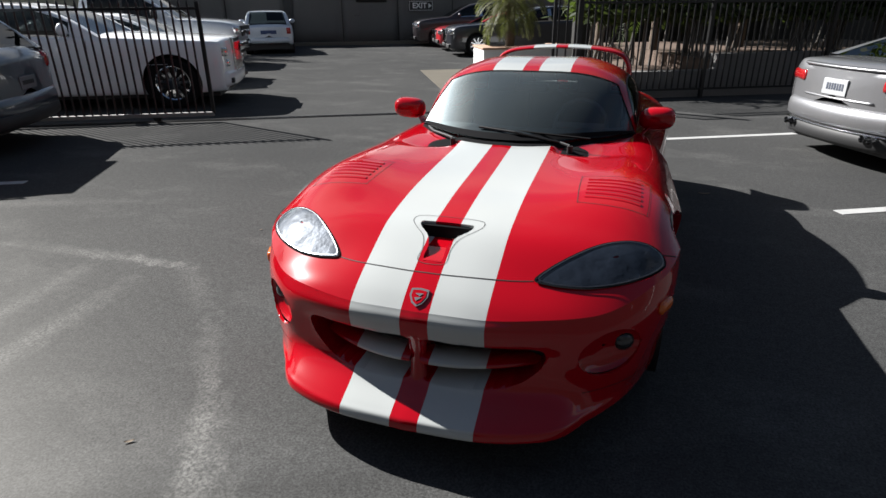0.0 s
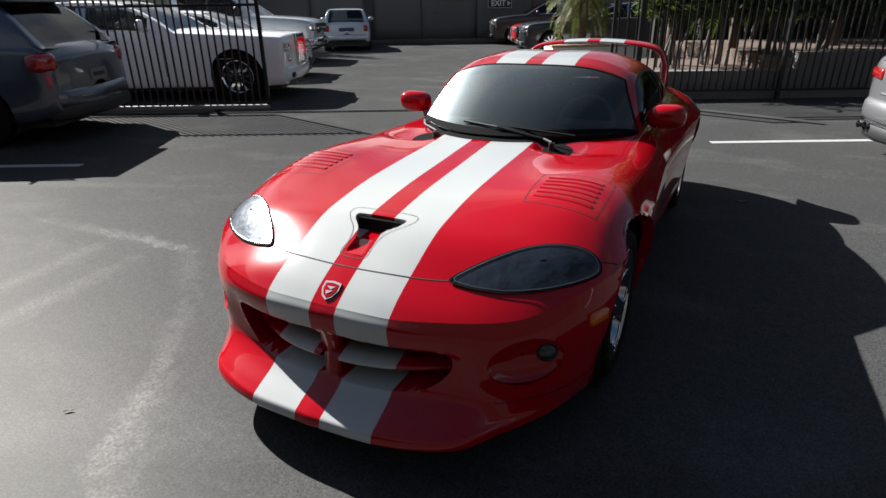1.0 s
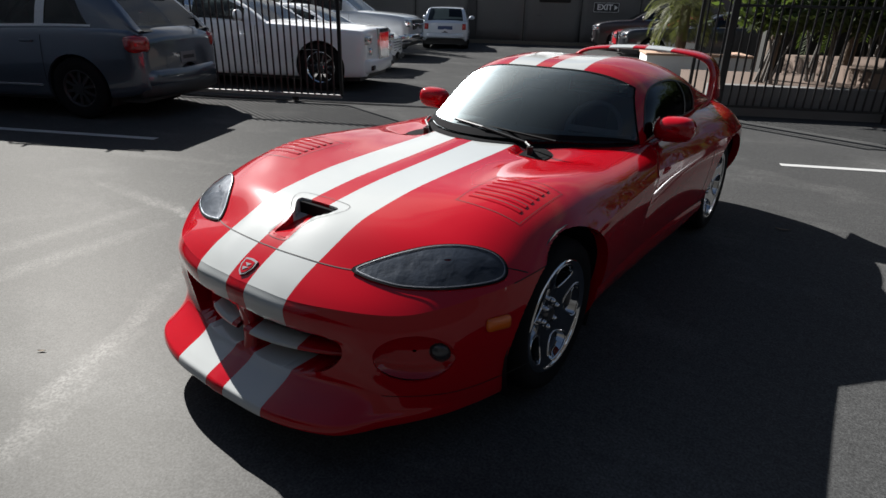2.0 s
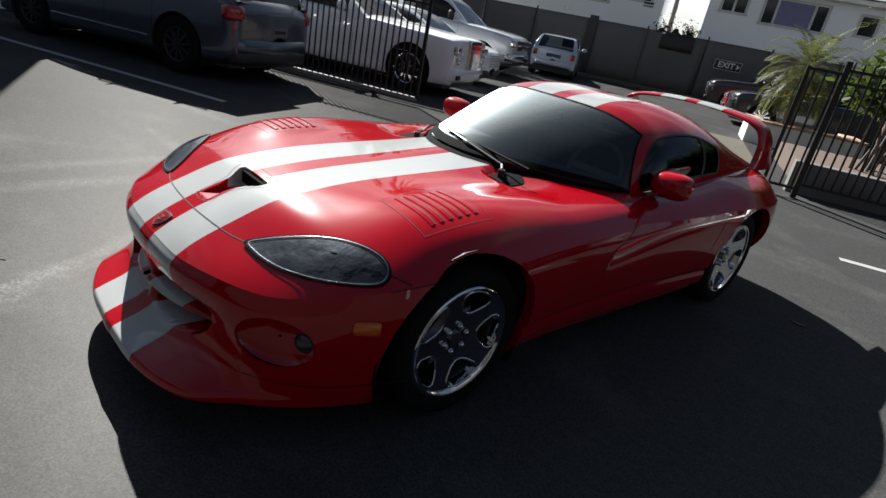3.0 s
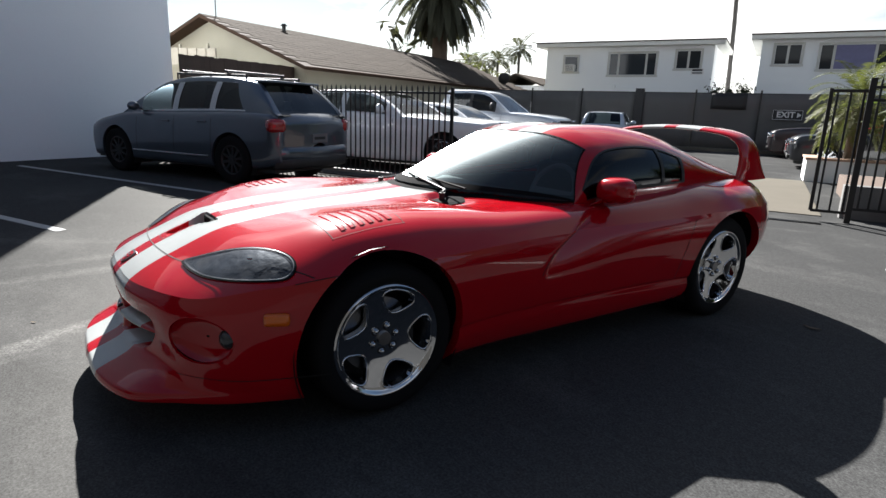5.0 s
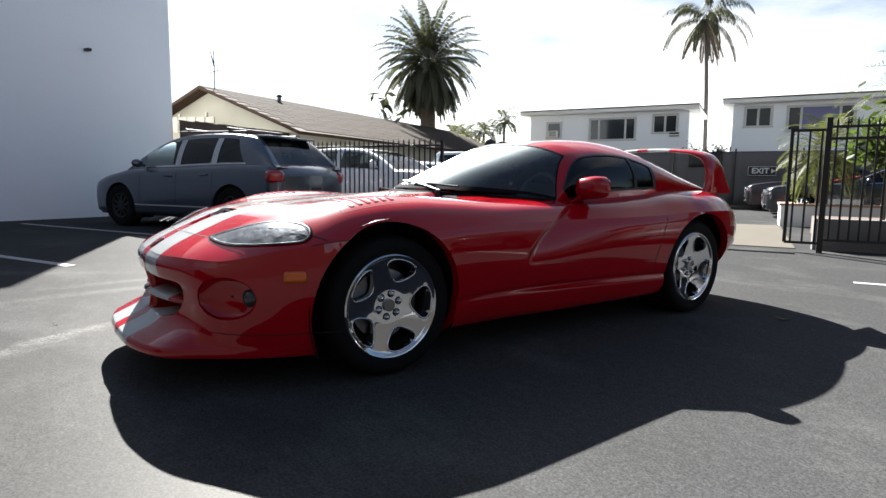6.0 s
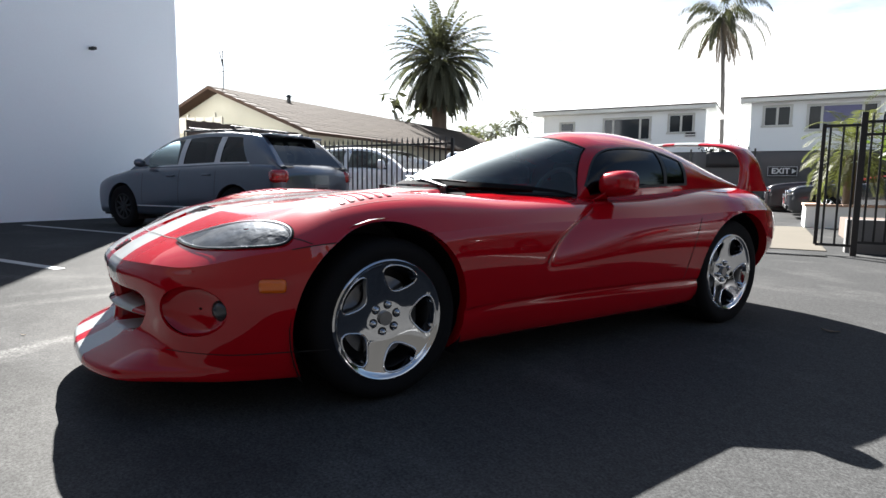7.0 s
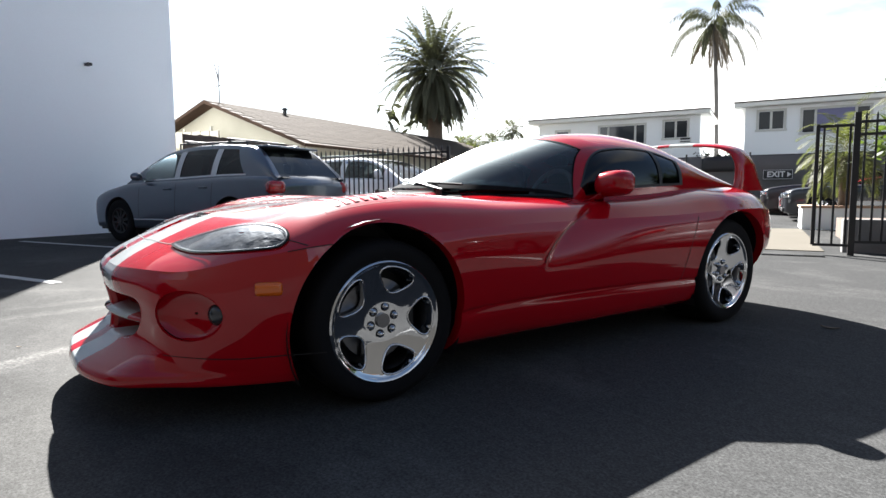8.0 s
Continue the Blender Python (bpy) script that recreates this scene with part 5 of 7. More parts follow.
        for k2 in (1, -1):
            for w in s["windows"]:
                bm = bmesh.new()
                grid(bm, self.patch(w[0], w[1], 12, 0.06, 0.50, 8, k2, -0.006, slant1=s.get("tail_slant", 0.0) if w is s["windows"][-1] else 0.0))
                bmesh.ops.recalc_face_normals(bm, faces=bm.faces)
                part("side_window", bm, w[2] if len(w) > 2 else s.get("glass_mat", GLASS_CAR), self.root, "dark tinted side window", True)
            # bright or dark strip along the belt and between the panes
            if s.get("belt_mat"):
                bm = bmesh.new()
                grid(bm, self.patch(s["windows"][0][0], s["windows"][-1][1], 30, 0.045, 0.075, 2, k2, 0.004))
                for a, b in zip(s["windows"], s["windows"][1:]):
                    grid(bm, self.patch(a[1] - 0.005, b[0] + 0.005, 3, 0.06, 0.50, 8, k2, 0.003))
                part("window_trim", bm, s["belt_mat"], self.root)

    def on_side(self, name, mat, y0, y1, z0, z1, thick=0.012, label="", bevel=0.004, inset=0.0):
        """A plate on both flanks."""
        for k2 in (1, -1):
            bm = bmesh.new()
            x = (self.side_x(y0, (z0 + z1) / 2) + self.side_x(y1, (z0 + z1) / 2)) / 2 - inset
            box(bm, min(k2 * (x - 0.02), k2 * (x + thick)), max(k2 * (x - 0.02), k2 * (x + thick)), y0, y1, z0, z1, bevel)
            part(name, bm, mat, self.root, label)

    def seams(self, ys, z0, z1, lean=0.0):
        for k2 in (1, -1):
            for y in ys:
                rows = []
                for i in range(9):
                    z = z0 + (z1 - z0) * i / 8
                    yy = y + lean * (z - z0)
                    x = self.side_x(yy, z) + 0.0025
                    rows.append([(k2 * x, yy - 0.004, z), (k2 * x, yy + 0.004, z)])
                bm = bmesh.new()
                grid(bm, rows)
                part("shut_line", bm, GAP, self.root)

    def mirrors(self, y, z, mat=None, size=(0.11, 0.06, 0.075)):
        for k2 in (1, -1):
            x = self.width(y) - 0.03
            bm = bmesh.new()
            ball(bm, (k2 * (x + size[0] * 0.9), y, z), 1.0, 14, size)
            rod(bm, (k2 * (x - 0.06), y, z - 0.05), (k2 * (x + 0.04), y, z - 0.02), 0.022, 8)
            part("door_mirror", bm, mat or self.paint, self.root, smooth=True)

    def end_bar(self, name, mat, half, depth, z0, z1, rear=True, proud=0.03, label="", bow=None):
        """A rounded bar that wraps round the nose or the tail."""
        L = self.s["length"]
        bow = self.s.get("nose_bow", 0.10) if bow is None else bow
        rows = []
        for i in range(25):
            x = half * (2 * i / 24 - 1)
            b = bow * (x / self.s["half"]) ** 2 + 0.10 * max(0, abs(x) / half - 0.86) / 0.14 * (depth > 0.1)
            zm, h = (z0 + z1) / 2, (z1 - z0) / 2
            ring = []
            for a in [2 * math.pi * j / 14 for j in range(14)]:
                c, s2 = math.cos(a), math.sin(a)
                yy = depth / 2 * (abs(c) ** 0.6) * (1 if c > 0 else -1)
                ring.append((x, (L - b + proud - depth / 2 + yy) if rear else (b - proud + depth / 2 - yy), zm + h * (abs(s2) ** 0.6) * (1 if s2 > 0 else -1)))
            rows.append(ring)
        bm = bmesh.new()
        vs = grid(bm, rows, True)
        bm.faces.new(vs[0])
        bm.faces.new(vs[-1])
        bmesh.ops.recalc_face_normals(bm, faces=bm.faces)
        return part(name, bm, mat, self.root, label, True)

    def end_box(self, name, mat, x0, x1, y0, y1, z0, z1, both_sides=True, label="", bevel=0.015, parent=None, turn=0.0):
        out = []
        for k2 in ((1, -1) if both_sides else (1,)):
            bm = bmesh.new()
            a, b = (min(k2 * x0, k2 * x1), max(k2 * x0, k2 * x1))
            cx, cy = (a + b) / 2, (y0 + y1) / 2
            box(bm, a - cx, b - cx, y0 - cy, y1 - cy, z0, z1, bevel, Matrix.Translation((cx, cy, 0)) @ pose(0, 0, 0, 0, 0, turn * k2))
            out.append(part(name, bm, mat, parent or self.root, label, bevel > 0.008))
        return out


def place(u, v, yaw):
    return LOT @ pose(u, v, 0, 0, 0, yaw)


# plate colour darkened for the shade it hangs in
PLATE_SHADED = material("shaded_plate", (0.16, 0.16, 0.17), 0.5, vary=0.2, scale=30)
RIM_DARK = material("dull_grey_rim", (0.028, 0.028, 0.030), 0.5, metal=0.3, vary=0.3, scale=12)
# blue-grey estate car on tall wheels beside the white wall
suv = Hull("suv", place(-8.70, 6.05, -89), "blue-grey metallic luxury SUV with roof bars", dict(
    length=4.78, half=0.965, clear=0.24, yf=0.94, yr=3.795, r=0.385, gap=0.045, rim=0.235, spokes=10, rim_mat=RIM_DARK,
    plan=((0, 0.80), (0.06, 0.88), (0.25, 0.95), (0.7, 0.99), (2.4, 1.0), (4.0, 0.99), (4.5, 0.955), (4.7, 0.91), (4.78, 0.86)),
    deck=((0, 0.66), (0.12, 0.80), (0.4, 0.91), (0.8, 0.99), (1.25, 1.06), (2.5, 1.09), (3.8, 1.13), (4.55, 1.12), (4.70, 1.06), (4.78, 0.98)),
    belly=((0, 0.30), (0.3, 0.25), (2, 0.26), (4.3, 0.28), (4.78, 0.38)), bow=0.03, shoulder=0.045, lean=0.24,
    roof=((1.15, 1.05), (1.5, 1.31), (1.9, 1.535), (2.2, 1.635), (2.7, 1.690), (3.4, 1.685), (3.9, 1.640), (4.15, 1.585), (4.40, 1.38), (4.66, 1.10)),
    ws0=1.15, ws1=2.0, rw0=4.02, rw1=4.68, windows=((1.62, 2.42, GLASS_CLEAR), (2.54, 3.30), (3.42, 4.08)), tail_slant=-0.62, belt_mat=ALLOY), PAINT_BLUEGREY)
suv.seams((1.52, 2.48, 3.36), 0.46, 1.03, 0.06)
suv.on_side("sill_strip", ALLOY, 1.40, 3.30, 0.405, 0.432, 0.016)
suv.on_side("door_handle", PAINT_BLUEGREY, 2.22, 2.40, 0.925, 0.955, 0.03, bevel=0.01)
suv.on_side("door_handle", PAINT_BLUEGREY, 3.10, 3.28, 0.945, 0.975, 0.03, bevel=0.01)
suv.mirrors(1.62, 1.16)
for k2 in (1, -1):
    bm = bmesh.new()
    ball(bm, (0, 0, 0), 1.0, 28)
    for v in bm.verts:       # a cushion shape
        f = (abs(v.co.x) ** 3.6 + abs(v.co.y) ** 3.6 + abs(v.co.z) ** 3.6) ** (-1 / 3.6)
        v.co = Vector((v.co.x * f * 0.148, v.co.y * f * 0.158, v.co.z * f * 0.112))
    bmesh.ops.transform(bm, matrix=Matrix.Translation((k2 * 0.775, 4.575, 0.945)) @ pose(0, 0, 0, 0, 0, -24 * k2), verts=bm.verts)
    part("tail_light", bm, RED_LENS, suv.root, "red tail light", True)
suv.end_box("headlamp", LAMP_DARK, 0.56, 0.80, 0.05, 0.24, 0.68, 0.80, bevel=0.04, turn=18)
suv.end_bar("rear_bumper", PAINT_BLUEGREY, 0.86, 0.30, 0.40, 0.64, proud=0.05)
suv.end_bar("bumper_trim", DARK_TRIM, 0.84, 0.26, 0.28, 0.475, proud=0.056)
suv.end_box("spoiler", PAINT_BLUEGREY, 0.0, 0.60, 3.98, 4.30, 1.585, 1.625, bevel=0.015)
bm = bmesh.new()
box(bm, -0.18, 0.18, 4.785, 4.802, 0.68, 0.82, 0.004)
pl = part("number_plate", bm, PLATE_SHADED, suv.root, "number plate in a dark recess, shade put into its grey")
bm = bmesh.new()
box(bm, -0.13, 0.13, 4.801, 4.805, 0.73, 0.775)
part("plate_bar", bm, DARK_TRIM, pl)
bm = bmesh.new()
rows = [[(x, 4.47 - 0.12 * (z - 1.22), z) for x in (0.28, 0.44)] for z in (1.19, 1.25, 1.31)]
grid(bm, rows)
part("window_sticker", bm, PLATE, suv.root, "white paper sticker")
for k2 in (1, -1):
    bm = bmesh.new()
    rod(bm, (k2 * 0.60, 2.25, 1.72), (k2 * 0.60, 3.85, 1.69), 0.016, 8)
    for y in (2.25, 3.05, 3.85):
        rod(bm, (k2 * 0.60, y, 1.60), (k2 * 0.60, y, 1.71), 0.014, 8)
    part("roof_rail", bm, DARK_TRIM, suv.root, "thin metal roof rail")
for y in (2.45, 3.45):
    bm = bmesh.new()
    rod(bm, (-0.66, y, 1.755), (0.66, y, 1.755), 0.016, 8)
    for k2 in (1, -1):
        rod(bm, (k2 * 0.60, y, 1.70), (k2 * 0.60, y, 1.755), 0.02, 8)
    part("roof_bar", bm, DARK_TRIM, suv.root, "metal roof crossbar")

# long white limousine behind the gate
limo = Hull("limousine", place(-2.13, 9.62, 90), "long white luxury limousine with an upright chrome grille", dict(
    length=5.84, half=0.995, clear=0.20, yf=0.87, yr=4.44, r=0.405, gap=0.05, rim=0.272, spokes=11, rim_mat=CHROME,
    plan=((0, 0.90), (0.06, 0.94), (0.3, 0.975), (1.0, 1.0), (4.6, 1.0), (5.4, 0.95), (5.75, 0.88), (5.84, 0.84)),
    deck=((0, 1.00), (0.05, 1.03), (0.4, 1.06), (1.2, 1.10), (1.9, 1.13), (3.5, 1.15), (5.0, 1.13), (5.5, 1.07), (5.84, 0.95)),
    belly=((0, 0.26), (0.5, 0.24), (5.2, 0.26), (5.84, 0.36)), bow=0.035, shoulder=0.05, lean=0.22, nose_bow=0.10,
    roof=((1.85, 1.12), (2.3, 1.40), (2.75, 1.585), (3.2, 1.635), (3.9, 1.63), (4.5, 1.56), (4.9, 1.40), (5.3, 1.14)),
    ws0=1.85, ws1=2.75, rw0=4.62, rw1=5.25, windows=((2.28, 3.30), (3.46, 4.42)), belt_mat=CHROME), PAINT_WHITE)
limo.seams((2.05, 3.38, 4.30), 0.42, 1.08)
limo.mirrors(2.30, 1.24, size=(0.12, 0.07, 0.10))
limo.on_side("door_handle", CHROME, 3.12, 3.30, 0.96, 0.985, 0.03, bevel=0.008)
limo.on_side("coach_line", PAINT_SILVER, 0.9, 4.9, 0.70, 0.708, 0.004, bevel=0.0)
grille = limo.end_box("grille", CHROME, -0.30, 0.30, -0.035, 0.06, 0.50, 1.06, False, "upright chrome radiator grille", 0.012)[0]
for i in range(13):
    bm = bmesh.new()
    box(bm, -0.264 + 0.044 * i - 0.008, -0.264 + 0.044 * i + 0.008, -0.050, -0.030, 0.54, 0.99, 0.004)
    part("grille_bar", bm, CHROME, grille)
limo.end_box("headlamp", LAMP_REFLECTOR, 0.50, 0.84, 0.01, 0.12, 0.80, 0.93, label="rectangular headlamp", turn=-8)
limo.end_box("fog_lamp", LAMP_REFLECTOR, 0.56, 0.70, 0.0, 0.10, 0.62, 0.74, label="round lower lamp", bevel=0.03, turn=-8)
limo.end_bar("front_bumper", PAINT_WHITE, 0.93, 0.20, 0.30, 0.56, False, 0.055, "white front bumper")
limo.end_box("air_intake", DARK_TRIM, 0.40, 0.72, -0.030, 0.10, 0.36, 0.44, turn=-6)

# white saloon between the limousine and the pickup
saloon = Hull("saloon", place(-2.62, 12.55, 90), "white saloon car with silver grille", dict(
    length=4.9, half=0.93, clear=0.18, yf=0.92, yr=3.80, r=0.335, rim=0.235, spokes=10,
    plan=((0, 0.80), (0.06, 0.88), (0.3, 0.95), (0.9, 1.0), (3.8, 1.0), (4.5, 0.95), (4.8, 0.88), (4.9, 0.82)),
    deck=((0, 0.66), (0.1, 0.76), (0.5, 0.86), (1.3, 0.96), (2.5, 0.99), (4.2, 1.03), (4.7, 0.99), (4.9, 0.88)),
    belly=((0, 0.22), (0.4, 0.2), (4.4, 0.22), (4.9, 0.32)), shoulder=0.05, lean=0.24,
    roof=((1.25, 0.95), (1.7, 1.22), (2.1, 1.39), (2.6, 1.45), (3.2, 1.44), (3.7, 1.34), (4.25, 1.04)),
    ws0=1.25, ws1=2.15, rw0=3.45, rw1=4.2, windows=((1.72, 2.50), (2.60, 3.40)), belt_mat=CHROME), PAINT_WHITE)
saloon.mirrors(1.65, 1.04)
saloon.seams((1.45, 2.55, 3.45), 0.34, 0.94)
saloon.end_box("headlamp", LAMP_REFLECTOR, 0.50, 0.82, 0.03, 0.20, 0.62, 0.76, bevel=0.03, turn=-14)
for i in range(5):
    saloon.end_box("grille_bar", CHROME, -0.32, 0.32, -0.015, 0.05, 0.46 + 0.06 * i, 0.48 + 0.06 * i, False, bevel=0.006)
saloon.end_box("air_intake", DARK_TRIM, 0.1, 0.7, 0.0, 0.1, 0.26, 0.38)

# silver pickup truck
pickup = Hull("pickup_truck", place(-3.05, 16.55, 90), "silver full-size pickup truck with chrome bumper", dict(
    length=5.8, half=1.01, clear=0.34, yf=1.0, yr=4.70, r=0.41, gap=0.07, rim=0.245, spokes=5,
    plan=((0, 0.86), (0.06, 0.91), (0.3, 0.965), (0.8, 1.0), (5.4, 0.99), (5.8, 0.97)),
    deck=((0, 0.98), (0.08, 1.08), (0.35, 1.16), (1.0, 1.22), (1.6, 1.25), (2.5, 1.26), (4.0, 1.25), (5.8, 1.25)),
    belly=((0, 0.42), (0.4, 0.38), (2, 0.36), (5.8, 0.5)), shoulder=0.05, lean=0.20, open_cabin=False,
    roof=((1.55, 1.24), (1.95, 1.55), (2.35, 1.83), (2.8, 1.92), (3.5, 1.92), (3.85, 1.86), (4.0, 1.26)),
    ws0=1.55, ws1=2.40, rw0=3.82, rw1=4.0, windows=((2.02, 2.85), (2.95, 3.70)), belt_mat=DARK_TRIM), PAINT_SILVER)
pickup.mirrors(2.05, 1.40, DARK_TRIM, (0.14, 0.07, 0.13))
pickup.seams((1.80, 2.90, 3.85), 0.50, 1.20)
pickup.end_box("headlamp", LAMP_REFLECTOR, 0.58, 0.92, 0.03, 0.22, 0.86, 1.06, label="large headlamp", bevel=0.04, turn=-12)
pickup.end_box("grille", DARK_TRIM, -0.55, 0.55, -0.01, 0.08, 0.78, 1.06, False, "dark grille in a chrome frame", 0.03)
pickup.end_box("grille_frame", CHROME, -0.55, 0.55, -0.04, 0.05, 0.90, 0.95, False, bevel=0.01)
pickup.end_bar("front_bumper", CHROME, 0.95, 0.22, 0.46, 0.68, False, 0.07, "chrome front bumper")

# small white hatchback, its tail to the lot
PAINT_PALE = car_paint("pale_silver_car_paint", (0.52, 0.57, 0.63), 0.3)
mini = Hull("hatchback", place(-3.35, 23.75, 187.5), "small pale silver hatchback with dark rear window", dict(
    length=3.72, half=0.845, clear=0.18, yf=0.68, yr=3.15, r=0.31, rim=0.215, spokes=5,
    plan=((0, 0.78), (0.1, 0.88), (0.5, 0.97), (1.5, 1.0), (3.2, 1.0), (3.6, 0.95), (3.72, 0.90)),
    deck=((0, 0.66), (0.15, 0.80), (0.8, 0.92), (2.0, 0.95), (3.4, 0.97), (3.62, 0.93), (3.72, 0.86)),
    belly=((0, 0.24), (0.4, 0.2), (3.4, 0.24), (3.72, 0.34)), shoulder=0.04, lean=0.16,
    roof=((0.95, 0.92), (1.35, 1.28), (1.65, 1.385), (2.4, 1.41), (3.1, 1.38), (3.25, 1.33), (3.58, 0.96)),
    ws0=0.95, ws1=1.6, rw0=3.18, rw1=3.58, windows=((1.35, 2.25), (2.33, 3.05)), belt_mat=CHROME), PAINT_PALE)
mini.mirrors(1.25, 1.02)
mini.end_box("tail_light", RED_LENS, 0.60, 0.74, 3.58, 3.715, 0.66, 0.86, label="red tail light", bevel=0.02)
mini.end_bar("bumper", PAINT_PALE, 0.74, 0.24, 0.36, 0.56, proud=0.06)
mini.end_box("number_plate", PLATE_DARK, -0.26, 0.26, 3.70, 3.735, 0.66, 0.78, False, "dark blue plate", 0.004)

# silver coupe parked across the lines, its tail to the red car
coupe = Hull("coupe", place(9.35, 3.79, 90), "silver-grey two-door coupe with twin exhausts", dict(
    length=4.63, half=0.927, clear=0.17, yf=0.88, yr=3.63, r=0.335, rim=0.24, spokes=5, twin=True,
    plan=((0, 0.80), (0.06, 0.88), (0.3, 0.95), (0.9, 1.0), (3.4, 1.0), (4.1, 0.97), (4.4, 0.92), (4.56, 0.85), (4.63, 0.78)),
    deck=((0, 0.60), (0.1, 0.72), (0.5, 0.84), (1.3, 0.94), (2.5, 0.96), (3.7, 0.995), (4.3, 0.985), (4.52, 0.965), (4.63, 0.90)),
    belly=((0, 0.22), (0.4, 0.2), (4.0, 0.24), (4.4, 0.34), (4.63, 0.44)), shoulder=0.06, lean=0.26, nose_bow=0.20,
    roof=((1.25, 0.93), (1.7, 1.18), (2.1, 1.33), (2.6, 1.37), (3.1, 1.33), (3.6, 1.18), (4.15, 0.995)),
    ws0=1.25, ws1=2.1, rw0=3.1, rw1=4.1, windows=((1.7, 2.75), (2.82, 3.40)), belt_mat=CHROME), PAINT_GREY)
coupe.mirrors(1.65, 1.0)
coupe.seams((1.45, 2.78), 0.34, 0.92)
coupe.end_box("tail_light", RED_LENS, 0.46, 0.80, 4.38, 4.545, 0.755, 0.87, label="wide red tail light", bevel=0.035, turn=-21)
coupe.end_bar("rear_bumper", PAINT_GREY, 0.83, 0.34, 0.36, 0.60, proud=0.05)
coupe.end_bar("boot_lip", PAINT_GREY, 0.66, 0.16, 0.93, 0.962, proud=0.02)
coupe.end_bar("boot_edge", PAINT_GREY, 0.45, 0.05, 0.635, 0.655, proud=0.022)
pl = coupe.end_box("number_plate", PLATE_GREY, -0.155, 0.155, 4.630, 4.652, 0.675, 0.83, False, "white number plate", 0.004)[0]
bm = bmesh.new()
for i in range(7):
    box(bm, -0.115 + 0.033 * i, -0.095 + 0.033 * i, 4.651, 4.656, 0.725, 0.79)
part("plate_bar", bm, PLATE_INK, pl)
coupe.end_bar("diffuser", DARK_TRIM, 0.74, 0.24, 0.20, 0.375, proud=0.042)
coupe.end_bar("bumper_strip", CHROME, 0.70, 0.03, 0.352, 0.366, proud=0.045)
for k2 in (1, -1):
    for dx in (0.48, 0.57):
        bm = bmesh.new()
        bmesh.ops.create_cone(bm, cap_ends=False, segments=18, radius1=0.034, radius2=0.034, depth=0.16, matrix=Matrix.Translation((k2 * dx, 4.57, 0.325)) @ pose(0, 0, 0, 90))
        part("exhaust_pipe", bm, CHROME, coupe.root, "chrome exhaust pipe", True)

# three cars beyond the driveway
SEDAN = dict(length=4.9, half=0.93, clear=0.18, yf=0.90, yr=3.80, r=0.345, rim=0.245, spokes=10,
             plan=((0, 0.80), (0.06, 0.88), (0.3, 0.95), (0.9, 1.0), (3.8, 1.0), (4.5, 0.95), (4.8, 0.88), (4.9, 0.82)),
             deck=((0, 0.70), (0.08, 0.82), (0.4, 0.92), (1.3, 1.00), (2.5, 1.02), (4.2, 1.04), (4.7, 1.0), (4.9, 0.9)),
             belly=((0, 0.24), (0.4, 0.2), (4.4, 0.22), (4.9, 0.32)), shoulder=0.05, lean=0.24,
             roof=((1.35, 1.0), (1.8, 1.25), (2.2, 1.42), (2.7, 1.48), (3.3, 1.47), (3.8, 1.36), (4.35, 1.05)),
             ws0=1.35, ws1=2.25, rw0=3.5, rw1=4.3, windows=((1.82, 2.60), (2.70, 3.50)), belt_mat=CHROME)
for nm, u, v, col, lab, k2 in (("saloon", 2.95, 18.3, PAINT_BLACK, "black saloon car with bright headlamps", 1.0), ("sports_car", 2.95, 20.8, PAINT_RED2, "low red car between two dark ones", 0.86), ("limousine", 2.4, 23.4, PAINT_BLACK2, "black limousine with a bright chrome grille", 1.08)):
    sp = dict(SEDAN)
    if nm == "saloon":      # a long bonnet
        sp.update(length=5.6, yr=4.35, plan=tuple((a + (0.7 if a > 1 else 0), b) for a, b in SEDAN["plan"]), belly=tuple((a + (0.7 if a > 1 else 0), b) for a, b in SEDAN["belly"]),
                  ws0=2.0, ws1=2.85, rw0=4.1, rw1=4.95, windows=((2.45, 3.2), (3.3, 4.1)))
    for key in ("deck", "roof"):
        sp[key] = tuple((a + (0.65 if nm == "saloon" and (key == "roof" or a > 1) else 0), b * k2) for a, b in SEDAN[key])
    h = Hull(nm, place(u, v, -90), lab, sp, col)
    h.mirrors(2.4 if nm == "saloon" else 1.75, 1.08 * k2)
    h.end_box("headlamp", LAMP_REFLECTOR, 0.50, 0.82, 0.03, 0.20, 0.66 * k2, 0.80 * k2, bevel=0.03, turn=-14, label="bright headlamp")
    h.end_box("grille", CHROME, -0.30, 0.30, -0.03, 0.06, 0.45 * k2, 0.80 * k2, False, bevel=0.02)
    h.end_box("air_intake", DARK_TRIM, 0.1, 0.7, -0.005, 0.1, 0.27, 0.38)
    h.seams((2.2, 3.25, 4.1) if nm == "saloon" else (1.5, 2.65, 3.5), 0.34, 0.95 * k2)

